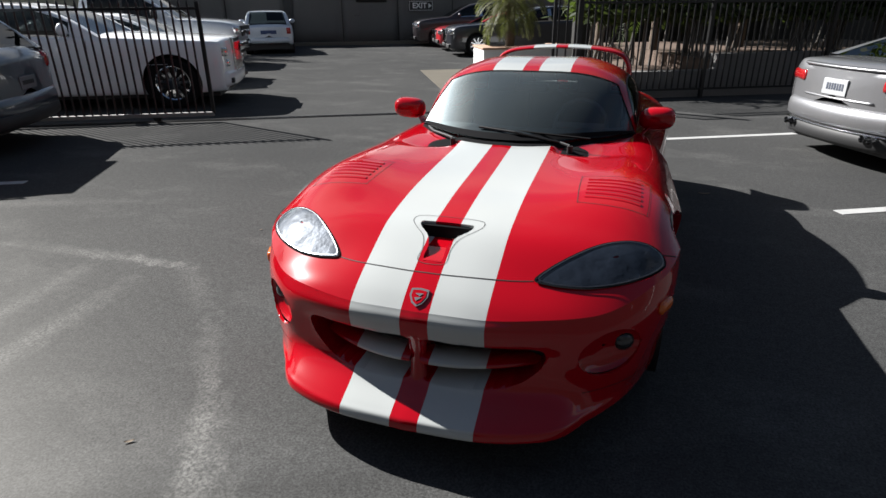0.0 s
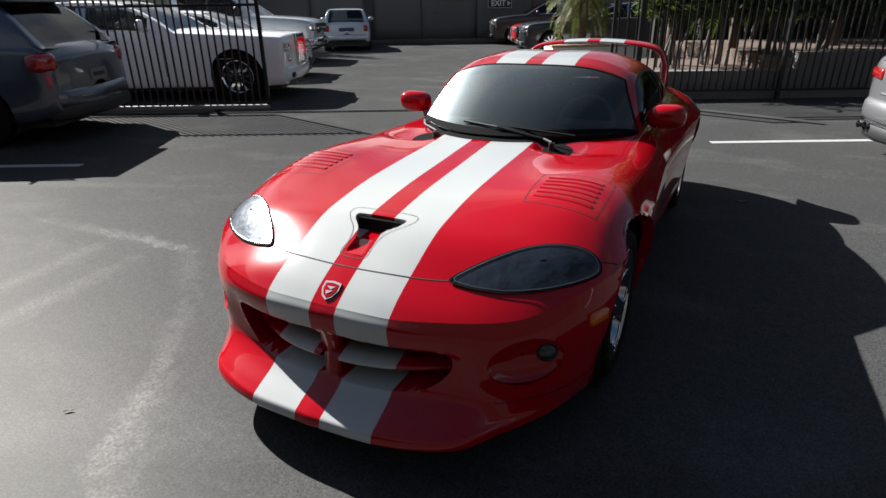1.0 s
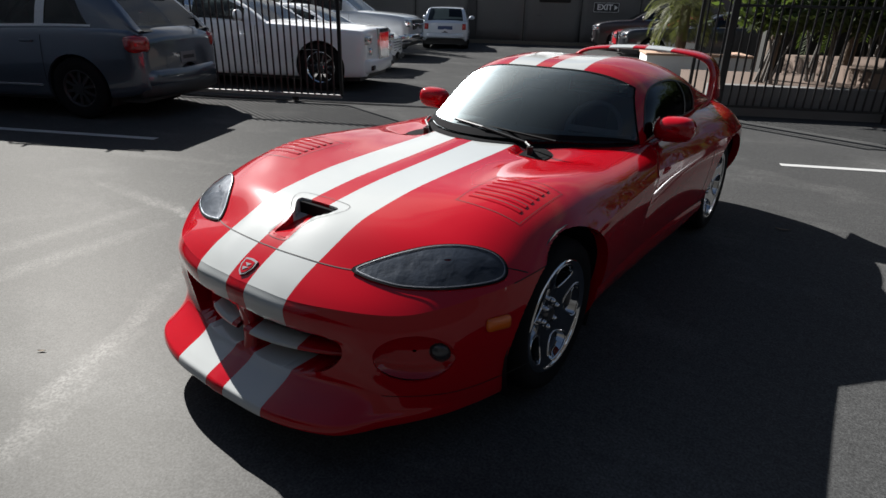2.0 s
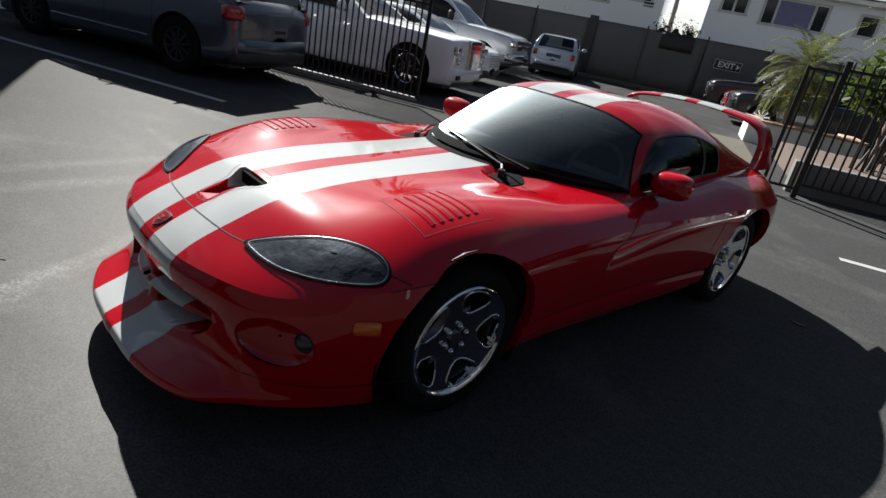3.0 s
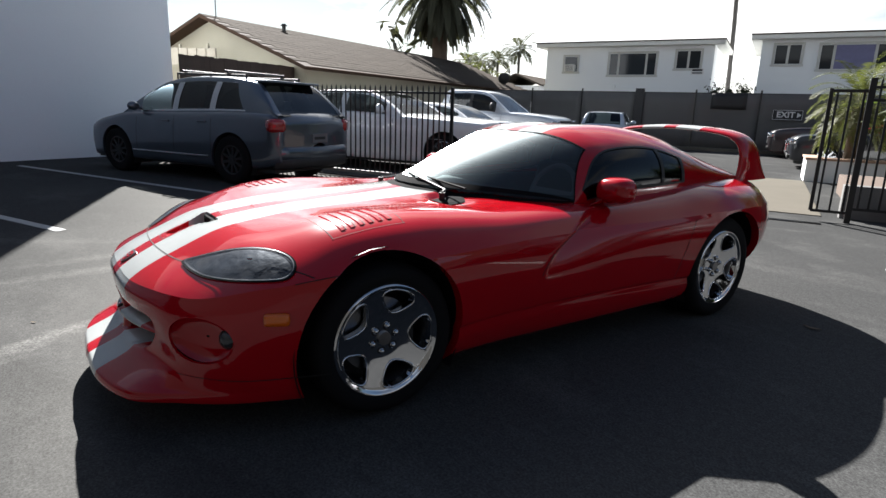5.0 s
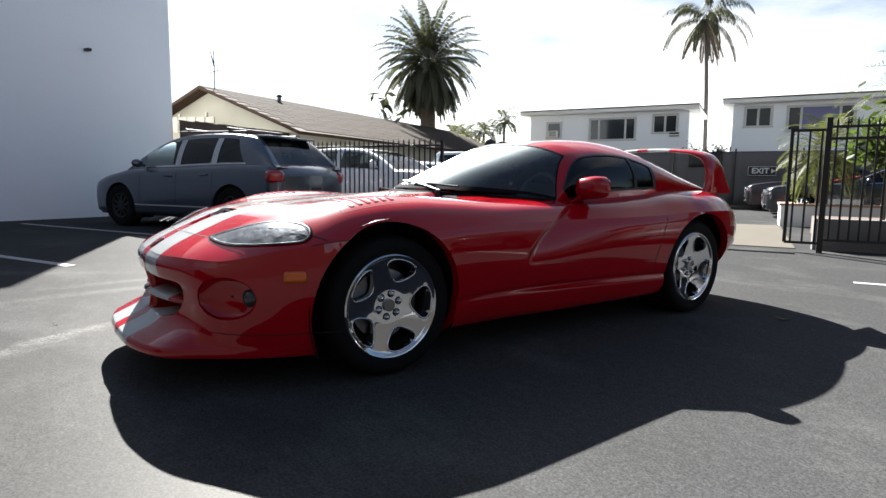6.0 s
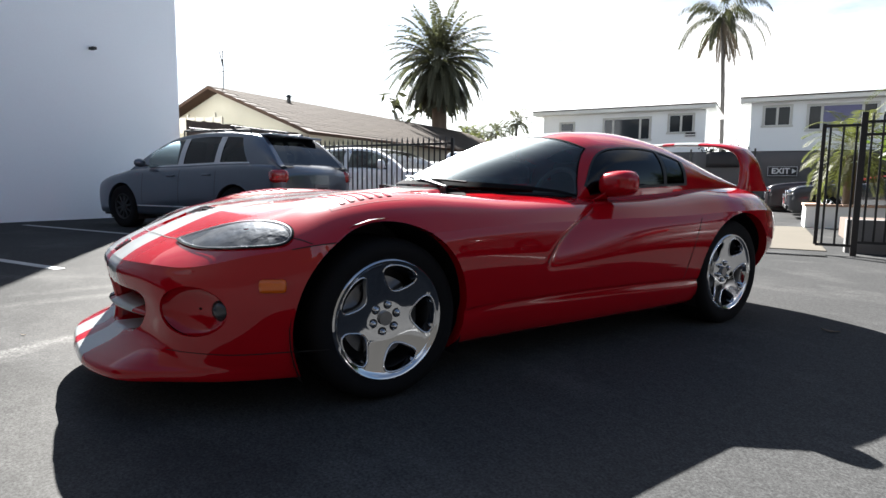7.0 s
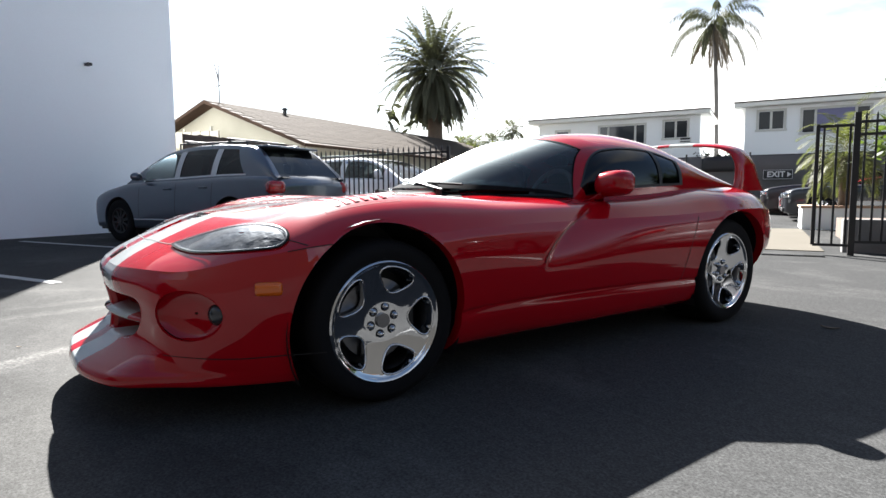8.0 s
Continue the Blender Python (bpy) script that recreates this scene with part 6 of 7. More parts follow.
# ---- gates and fences ----
def bar_fence(name, u0, u1, v, z0, z1, step, label, posts=(), tips=0.12, group="", rails=(0.0, 0.16), category="gate"):
    """Iron bars between rails, along u."""
    root = thing(name, LOT @ pose(u0, v, 0), label, category, group)
    n = int(round((u1 - u0) / step))
    bm = bmesh.new()
    rod(bm, (0, 0, z0), (0, 0, z1 + tips * 0.6), 0.0145, 6)
    if tips:
        bmesh.ops.create_cone(bm, cap_ends=True, segments=6, radius1=0.016, radius2=0.0, depth=0.06, matrix=Matrix.Translation((0, 0, z1 + tips * 0.6 + 0.03)))
    first = part("bar", bm, IRON, root)
    first.location = (step * 0.5, 0, 0)
    for i in range(1, n):
        b = bpy.data.objects.new("bar", first.data)
        scene.collection.objects.link(b)
        b.parent = root
        b.location = (step * (i + 0.5), 0, 0)
    for z in sorted({z0, z1 - rails[1], z1}):
        bm = bmesh.new()
        box(bm, 0, u1 - u0, -0.018, 0.018, z - 0.018, z + 0.018, 0.003)
        part("rail", bm, IRON, root)
    for p, h, w in posts:
        bm = bmesh.new()
        box(bm, p - u0 - w / 2, p - u0 + w / 2, -w / 2, w / 2, 0.0 if h < 0 else z0, abs(h), 0.004)
        part("post", bm, IRON, root)
    return root


DUSTY_STEEL = material("dusty_steel", (0.26, 0.25, 0.235), 0.7, metal=0.2, vary=0.3, scale=12, bump=0.05)
gate = bar_fence("sliding_gate", -9.3, -2.14, 7.36, 0.12, 1.53, 0.109, "black iron sliding gate of upright bars", ((-2.14, 1.62, 0.045), (-5.6, 1.60, 0.04), (-9.3, 1.60, 0.045)), rails=(0.0, 0.0))
for u in (-2.95, -8.6):
    bm = bmesh.new()
    bmesh.ops.create_cone(bm, cap_ends=True, segments=20, radius1=0.055, radius2=0.055, depth=0.035, matrix=Matrix.Translation((u + 9.3, 0.06, 0.067)) @ pose(0, 0, 0, 90))
    box(bm, u + 9.3 - 0.07, u + 9.3 + 0.07, 0.03, 0.09, 0.09, 0.125, 0.004)
    part("caster", bm, IRON, gate, "small wheel under the gate")
bm = bmesh.new()
box(bm, 0.0, 7.16, -0.032, 0.032, 0.085, 0.140, 0.004)
part("bottom_channel", bm, DUSTY_STEEL, gate, "dusty grey steel channel along the foot of the gate")
leaf = bar_fence("gate_leaf", 3.08, 3.50, 7.80, 0.13, 1.66, 0.14, "narrow black iron gate leaf", ((3.08, 1.69, 0.045), (3.50, -1.82, 0.07)), tips=0.0, rails=(0.0, 0.0))
fence = bar_fence("iron_fence", 3.56, 13.0, 8.05, 0.16, 1.72, 0.115, "tall black iron fence with spear tips", tuple((u, -1.85, 0.06) for u in (5.9, 8.2, 10.5, 12.9)), category="fence")
GREY_BLOCK = material("grey_block", (0.17, 0.165, 0.16), 0.9, vary=0.3, scale=3, bump=0.3, bump_scale=50)
slab("kerb", 3.45, 6.2, 8.2, 8.4, -0.05, 0.45, GREY_BLOCK, "low grey block wall behind the iron fence", "wall", 0.01)
slab("kerb", 6.2, 13.0, 8.2, 8.4, -0.05, 0.72, GREY_BLOCK, "low grey block wall behind the iron fence", "wall", 0.01)

# screened boundary fence
root = thing("screen_fence", LOT @ pose(0, 25.0, 0), "high fence hung with dark mesh screening", "fence")
us = [-14.5 + 2.35 * i for i in range(14)]
for i, (a, b) in enumerate(zip(us, us[1:])):
    bm = bmesh.new()
    n = 10
    rows = []
    for j in range(n + 1):
        u = a + 0.03 + (b - a - 0.06) * j / n
        rows.append([(u, 0.012 * math.sin(7 * u) + 0.01 * math.sin(17 * u + z), z) for z in (0.02, 0.6, 1.2, 1.8, 2.25)])
    grid(bm, rows)
    bmesh.ops.recalc_face_normals(bm, faces=bm.faces)
    bmesh.ops.solidify(bm, geom=bm.faces[:], thickness=0.012)
    part("panel", bm, SCREEN, root, smooth=True)
    bm = bmesh.new()
    rod(bm, (a, 0.03, 0), (a, 0.03, 2.36), 0.035, 10)
    ball(bm, (a, 0.03, 2.37), 0.04, 8)
    part("post", bm, IRON, root)
for z in (2.27, 1.15, 0.1):
    bm = bmesh.new()
    rod(bm, (us[0], 0.03, z), (us[-1], 0.03, z), 0.02, 8)
    part("rail", bm, IRON, root)
bm = bmesh.new()
box(bm, -2.78, -2.42, -0.12, 0.0, 0.0, 2.42, 0.01)
part("gate_pillar", bm, DARK_TRIM, root, "dark upright board")

# thin dark sheet set just in front of the mesh
bm = bmesh.new()
grid(bm, [[(0.20 + 1.28 * i / 8, -0.055 + 0.012 * math.sin(5 * i), z) for z in (1.66, 1.85, 2.05, 2.26)] for i in range(9)])
bmesh.ops.recalc_face_normals(bm, faces=bm.faces)
bmesh.ops.solidify(bm, geom=bm.faces[:], thickness=0.01)
part("patch", bm, DARK_TRIM, root, "dark patch in front of the mesh screening", True)

# exit sign on the screen
sign = thing("exit_sign", LOT @ pose(2.93, 24.93, 1.50), "dark sign with white letters EXIT and an arrow", "sign")
bm = bmesh.new()
box(bm, -0.52, 0.52, -0.02, 0.02, -0.20, 0.20, 0.004)
part("board", bm, DARK_TRIM, sign)
SIGN_WHITE = material("sign_white", (0.75, 0.75, 0.73), 0.6, vary=0.08, scale=10)
for a in ((-0.50, 0.50, 0.165, 0.18), (-0.50, 0.50, -0.18, -0.165), (-0.50, -0.485, -0.18, 0.18), (0.485, 0.50, -0.18, 0.18)):
    bm = bmesh.new()
    box(bm, a[0], a[1], -0.025, -0.021, a[2], a[3])
    part("border", bm, SIGN_WHITE, sign)
txt = bpy.data.curves.new("exit", "FONT")
txt.body, txt.size, txt.align_x, txt.align_y, txt.extrude, txt.offset = "EXIT", 0.30, "CENTER", "CENTER", 0.003, 0.008
to = new("lettering", txt)
to.data.materials.append(SIGN_WHITE)
to.parent = sign
to.matrix_local = pose(-0.06, -0.026, 0, 90)
bm = bmesh.new()
bm.faces.new([bm.verts.new(p) for p in ((0.32, -0.026, -0.10), (0.46, -0.026, 0.0), (0.32, -0.026, 0.10))])
part("arrow", bm, SIGN_WHITE, sign)

# ---- buildings ----
WINDOW_GLASS = material("window_glass", (0.02, 0.025, 0.03), 0.06, vary=0.2, scale=3, spec=0.25)
WINDOW_PAINT = material("window_paint", (0.56, 0.56, 0.53), 0.6, vary=0.15, scale=4)
CURTAIN = material("curtain", (0.20, 0.20, 0.34), 0.8, vary=0.3, scale=4)


def window(parent, u0, u1, z0, z1, splits, depth=0.0, curtain=False):
    """A framed window on a wall that faces -v; splits: fractions where mullions stand."""
    w = new("window")
    w.parent = parent
    bm = bmesh.new()
    for a in ((u0 - 0.11, u1 + 0.11, z1, z1 + 0.10), (u0 - 0.15, u1 + 0.15, z0 - 0.10, z0), (u0 - 0.11, u0, z0, z1), (u1, u1 + 0.11, z0, z1)):
        box(bm, a[0], a[1], -0.05, 0.03, a[2], a[3], 0.006)
    for f in splits:
        u = u0 + (u1 - u0) * f
        box(bm, u - 0.055, u + 0.055, -0.035, 0.03, z0, z1)
    part("frame", bm, WINDOW_PAINT, w)
    cuts = [0.0] + list(splits) + [1.0]
    for a, b in zip(cuts, cuts[1:]):
        bm = bmesh.new()
        box(bm, u0 + (u1 - u0) * a + 0.02, u0 + (u1 - u0) * b - 0.02, -0.012, 0.012, z0 + 0.02, z1 - 0.02)
        part("pane", bm, CURTAIN if curtain and b - a > 0.4 else WINDOW_GLASS, w)


def flat_block(u0, u1, v, depth, h, label, windows):
    """A two-storey stucco block with a shallow overhanging roof."""
    root = thing("apartment_building", LOT @ pose(0, v, 0), label, "building")
    bm = bmesh.new()
    box(bm, u0, u1, 0.0, depth, 0, h)
    part("wall", bm, STUCCO_FAR, root)
    bm = bmesh.new()
    box(bm, u0 - 0.5, u1 + 0.5, -0.55, depth + 0.5, h, h + 0.22, 0.02)
    roof = part("roof", bm, TRIM_WHITE, root, "flat roof with pale boxed eaves")
    bm = bmesh.new()
    box(bm, u0 - 0.52, u1 + 0.52, -0.58, depth + 0.52, h + 0.20, h + 0.27, 0.01)
    part("gutter", bm, SHINGLE, roof)
    bm = bmesh.new()
    box(bm, u0 - 0.06, u0 + 0.18, -0.06, 0.0, 0, 2.9, 0.01)
    part("pilaster", bm, STUCCO_FAR, root)
    bm = bmesh.new()
    box(bm, u1 - 0.18, u1 + 0.06, -0.06, 0.0, 0, 2.9, 0.01)
    part("pilaster", bm, STUCCO_FAR, root)
    for w in windows:
        window(root, *w)
    return root


bA = flat_block(-9.7, -0.65, 33.0, 5.0, 4.98, "white two-storey stucco apartment block with pale eaves", ((-2.46, -1.28, 3.81, 4.72, (0.5,)), (-6.0, -3.51, 3.48, 4.63, (0.2, 0.8)), (-8.58, -7.84, 3.66, 4.5, ())))
bB = flat_block(1.48, 13.5, 33.0, 8.0, 5.15, "white stucco apartment block with curtained windows", ((2.10, 3.22, 4.0, 4.91, (0.5,)), (4.02, 6.75, 3.75, 4.88, (0.2, 0.8), 0.0, True), (8.2, 8.9, 3.9, 4.75, ())))
# window cooling unit
bm = bmesh.new()
box(bm, -8.50, -7.92, -0.32, 0.0, 3.67, 4.05, 0.02)
ac = part("cooling_unit", bm, TRIM_WHITE, bA, "white window cooling unit")
for i in range(5):
    bm = bmesh.new()
    box(bm, -8.44, -7.98, -0.330, -0.318, 3.72 + 0.06 * i, 3.75 + 0.06 * i)
    part("vent_slat", bm, DARK_TRIM, ac)
# small notice on the block: unreadable lines
bm = bmesh.new()
box(bm, -1.68, -1.05, -0.05, -0.02, 3.50, 3.82, 0.004)
nt = part("notice", bm, SIGN_WHITE, bA, "small white notice with dark lines")
bm = bmesh.new()
for z0, z1 in ((3.68, 3.78), (3.56, 3.62)):
    box(bm, -1.62, -1.12, -0.056, -0.051, z0, z1)
part("notice_line", bm, DARK_TRIM, nt)
bm = bmesh.new()
rod(bm, (-5.6, -0.05, 2.75), (-5.6, -0.05, 2.95), 0.09, 10)
part("meter", bm, STUCCO_FAR, bA)

# bungalow with a brown shingle roof
house = thing("bungalow", LOT @ pose(-13.75, 12.4, 0), "low cream bungalow under a brown shingle roof", "house")
bm = bmesh.new()
W, LN, ZE, ZR = 3.9, 17.0, 2.52, 3.96
fr = [bm.verts.new(p) for p in ((-W, 0, 0), (W, 0, 0), (W, 0, ZE), (0, 0, ZR - 0.12), (-W, 0, ZE))]
bk = [bm.verts.new((p.co.x, LN, p.co.z)) for p in fr]
bm.faces.new(fr)
bm.faces.new(bk)
for i in range(5):
    bm.faces.new((fr[i], fr[(i + 1) % 5], bk[(i + 1) % 5], bk[i]))
bmesh.ops.recalc_face_normals(bm, faces=bm.faces)
part("wall", bm, CREAM, house)
slope = math.atan2(ZR - ZE, W)
roofp = {}
for k2 in (1, -1):
    bm = bmesh.new()
    run = math.hypot(W + 0.45, (W + 0.45) * math.tan(slope))
    box(bm, 0, run, -0.5, LN + 0.5, -0.10, 0.0)
    r = part("roof", bm, DARK_WOOD, house, "roof slope with dark fascia")
    r.matrix_local = Matrix.Translation((0, 0, ZR)) @ (pose(0, 0, 0, 0, math.degrees(slope), 0) if k2 == 1 else pose(0, 0, 0, 0, 0, 180) @ Matrix.Translation((0, -LN, 0)) @ pose(0, 0, 0, 0, math.degrees(slope), 0))
    roofp[k2] = (r, run)
r, run = roofp[1]
bm = bmesh.new()
box(bm, 0, 0.27, 0, 0.985, 0.0, 0.007, 0.0)
tile = bpy.data.meshes.new("shingle")
bm.to_mesh(tile)
bm.free()
tile.materials.append(SHINGLE)
n_row, n_col = int(run / 0.245), int((LN + 1) / 1.0)
for i in range(n_row):
    for j in range(n_col):
        ob = bpy.data.objects.new("shingle", tile)
        scene.collection.objects.link(ob)
        ob.parent = r
        ob.matrix_local = pose(0.245 * i, -0.5 + j * 1.0 + (0.5 if i % 2 else 0) * 0.98, 0.004 + random.uniform(0, 0.003), 0, -0.8, random.uniform(-0.2, 0.2))
bm = bmesh.new()
rod(bm, (-0.05, 0.2, ZR), (-0.05, 0.2, ZR + 1.25), 0.018, 6)
rod(bm, (-0.05, 0.2, ZR + 0.75), (-0.18, 0.15, ZR + 1.3), 0.03, 6, 0.012)
rod(bm, (-0.25, 0.2, ZR + 0.55), (0.18, 0.2, ZR + 0.6), 0.012, 6)
part("aerial", bm, IRON, house, "thin roof aerial")
for y, z in ((2.9, 0.0),):
    bm = bmesh.new()
    rod(bm, (0.3, y, ZR - 0.2), (0.3, y, ZR + 0.08), 0.07, 10)
    rod(bm, (0.3, y, ZR + 0.07), (0.3, y, ZR + 0.14), 0.13, 10, 0.06)
    part("roof_vent", bm, IRON, house)
bm = bmesh.new()
ball(bm, (0, 0, 0), 0.32, 14, (1, 0.25, 1))
dish = part("satellite_dish", bm, DARK_TRIM, house, smooth=True)
dish.matrix_local = pose(3.4, 15.9, 3.0, 20, 0, 30)

WEATHERED = material("weathered_paint", (0.46, 0.42, 0.35), 0.85, vary=0.3, scale=3, second=(0.34, 0.29, 0.22), bump=0.2, bump_scale=30, spec=0.1)
# row of weathered white panels on posts in front of the bungalow's gable
panels = thing("panel_fence", LOT @ pose(-16.4, 11.2, 0), "row of weathered white panels on posts", "fence")
for i in range(10):
    bm = bmesh.new()
    box(bm, 0.42 * i, 0.42 * i + 0.385, -0.025, 0.025, 2.36, 2.93 - 0.012 * i, 0.012)
    part("panel", bm, WEATHERED, panels)
for i in (0, 3, 6, 9):
    bm = bmesh.new()
    box(bm, 0.42 * i - 0.07, 0.42 * i + 0.0, 0.03, 0.10, 0.0, 2.98 if i else 3.12, 0.01)
    part("post", bm, CREAM, panels)
bm = bmesh.new()
box(bm, -0.05, 4.2, 0.028, 0.07, 2.44, 2.52)
part("rail", bm, CREAM, panels)

# dark boarded fence along the bungalow
bfence = thing("board_fence", LOT @ pose(-10.3, 8.45, 0), "dark stained close-boarded wooden fence", "fence")
bm = bmesh.new()
box(bm, -0.012, 0.012, 0.0, 0.145, 0.03, 2.38, 0.0)
plank = bpy.data.meshes.new("plank")
bm.to_mesh(plank)
bm.free()
DARK_BOARD = material("dark_board", (0.055, 0.036, 0.028), 0.75, vary=0.3, scale=6, bump=0.2, bump_scale=60, obvary=0.3)
plank.materials.append(DARK_BOARD)
for i in range(112):
    ob = bpy.data.objects.new("plank", plank)
    scene.collection.objects.link(ob)
    ob.parent = bfence
    ob.matrix_local = pose(random.uniform(-0.004, 0.004), 0.15 * i, random.uniform(-0.015, 0.015))
for z in (0.5, 1.6):
    bm = bmesh.new()
    box(bm, -0.06, -0.014, 0.0, 16.8, z, z + 0.09)
    part("rail", bm, DARK_BOARD, bfence)

# camera box on the white wall
cam_box = thing("wall_camera", LOT @ pose(-10.49, 6.25, 3.66), "small dark security camera on a white wall", "camera")
bm = bmesh.new()
box(bm, 0.0, 0.06, -0.03, 0.03, -0.02, 0.05, 0.008)
part("bracket", bm, STUCCO_FAR, cam_box)
bm = bmesh.new()
box(bm, 0.06, 0.22, -0.045, 0.045, -0.03, 0.03, 0.012)
part("housing", bm, DARK_TRIM, cam_box)

# unseen dark walls added behind the camera to block sky and darken reflections
DARK_WALL = material("closing_wall_dark", (0.020, 0.019, 0.017), 0.9, vary=0.2, scale=0.8, bump=0.2, bump_scale=40)
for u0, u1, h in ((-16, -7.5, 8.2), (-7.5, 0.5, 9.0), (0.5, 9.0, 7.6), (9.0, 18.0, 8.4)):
    slab("sky_block_south", u0, u1, -15.0, -11.0, -0.2, h, DARK_WALL, "unseen dark wall added to block sky and darken reflections", "wall")
    slab("trim", u0, u1 - 0.02, -15.0, -10.97, h, h + 0.4, DARK_WOOD, "unseen dark parapet on the added wall", "trim")
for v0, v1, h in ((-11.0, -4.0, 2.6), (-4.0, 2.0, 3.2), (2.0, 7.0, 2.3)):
    slab("sky_block_east", 14.0, 18.0, v0, v1, -0.2, h, DARK_WALL, "unseen dark wall added to block sky and darken reflections", "wall")
    slab("trim", 13.97, 18.0, v0, v1 - 0.02, h, h + 0.4, DARK_WOOD, "unseen dark parapet on the added wall", "trim")

# added plain backdrop, in place of dense trees and a dark building
slab("backdrop_north", 6.3, 20.0, 15.4, 15.7, -0.2, 3.0, DARK_WALL, "dark backdrop wall added behind the paved yard", "wall")

# ---- plants ----
def leaf_material(name, color, second, through, scale=3.0):
    """Leaves: dull faces that let some light through."""
    m = material(name, color, 0.6, vary=0.4, scale=scale, second=second, spec=0.25)
    n, l = m.node_tree.nodes, m.node_tree.links
    b, out = n["Principled BSDF"], n["Material Output"]
    tr, mx = n.new("ShaderNodeBsdfTranslucent"), n.new("ShaderNodeMixShader")
    tr.inputs["Color"].default_value = (*through, 1)
    mx.inputs[0].default_value = 0.35
    l.new(b.outputs["BSDF"], mx.inputs[1])
    l.new(tr.outputs["BSDF"], mx.inputs[2])
    l.new(mx.outputs[0], out.inputs["Surface"])
    return m


LEAF_DARK = leaf_material("palm_leaf_dark", (0.052, 0.058, 0.040), (0.088, 0.084, 0.055), (0.060, 0.066, 0.028), 2.0)
LEAF_HEDGE = material("hedge_leaf", (0.020, 0.028, 0.015), 0.7, vary=0.4, scale=3.0, second=(0.034, 0.042, 0.022), spec=0.1)
LEAF_DEAD = material("palm_leaf_dead", (0.17, 0.13, 0.085), 0.8, vary=0.4, scale=2.0)
LEAF_BRIGHT = leaf_material("palm_leaf_bright", (0.066, 0.080, 0.026), (0.115, 0.105, 0.042), (0.12, 0.14, 0.035), 5.0)
LEAF_SHRUB = leaf_material("shrub_leaf", (0.035, 0.056, 0.022), (0.06, 0.075, 0.03), (0.08, 0.12, 0.02))
PALM_BARK = material("palm_bark", (0.16, 0.12, 0.09), 0.9, vary=0.4, scale=6, bump=0.6, bump_scale=25)
GREY_BARK = material("grey_bark", (0.13, 0.12, 0.11), 0.9, vary=0.3, scale=6, bump=0.3, bump_scale=30)
rng = random.Random(7)


def frond(verts, faces, base, direction, length, droop, leaf, width, n=26, fold=0.5, hang=0.0):
    """A rib that bends down with its own weight, and narrow leaflets on both sides; hang: how far the leaflets droop."""
    d = Vector(direction).normalized()
    p = Vector(base)
    step = length / n
    up = Vector((0, 0, 1))
    for i in range(n):
        f = i / (n - 1)
        q = p + d * step
        side = d.cross(up)
        side = side.normalized() if side.length > 1e-3 else Vector((1, 0, 0))
        nrm = side.cross(d)
        # rib
        w = width * 0.5 * (1.15 - f)
        k0 = len(verts)
        verts += [p - side * w, p + side * w, q + side * w, q - side * w]
        faces.append((k0, k0 + 1, k0 + 2, k0 + 3))
        size = leaf * (0.35 + 0.65 * math.sin(math.pi * min(1, 0.12 + 0.86 * f))) * rng.uniform(0.8, 1.15)
        if f > 0.06:
            for s in (1, -1):
                out = (side * s * 0.86 * (1 - 0.6 * hang) + d * 0.5 + nrm * (fold * 0.5) * (1 - hang) + Vector((0, 0, -0.18 * rng.random() - 1.3 * hang * rng.uniform(0.6, 1.2)))).normalized()
                a = q - d * step * 0.4
                tip = a + out * size + Vector((0, 0, -size * 0.16))
                mid = a + out * size * 0.5
                t = out.cross(nrm)
                t = t.normalized() * width * 0.85 if t.length > 1e-4 else Vector((0, 0, width))
                k0 = len(verts)
                verts += [a, mid + t, tip, mid - t]
                faces.append((k0, k0 + 1, k0 + 2, k0 + 3))
        p = q
        d = (d + Vector((0, 0, -droop / n)) * (0.5 + f)).normalized()


def leaf_mesh(name, verts, faces, mat, parent, label=""):
    me = bpy.data.meshes.new(name)
    me.from_pydata([tuple(v) for v in verts], [], faces)
    me.materials.append(mat)
    ob = new(name, me)
    ob.parent = parent
    return tagged(ob, label)


def trunk(parent, r0, r1, h, mat, rings=26, lean=(0, 0), rough=0.05):
    bm = bmesh.new()
    rows = []
    for i in range(rings):
        f = i / (rings - 1)
        r = r0 + (r1 - r0) * f
        rows.append([(lean[0] * f * f + r * (1 + rough * rng.uniform(-1, 1) + (rough * 1.5 if i % 2 else 0)) * math.cos(a), lean[1] * f * f + r * (1 + rough * rng.uniform(-1, 1)) * math.sin(a), h * f - (0.1 if i == 0 else 0)) for a in [2 * math.pi * j / 12 for j in range(12)]])
    grid(bm, rows, True)
    bmesh.ops.recalc_face_normals(bm, faces=bm.faces)
    return part("trunk", bm, mat, parent, smooth=True)


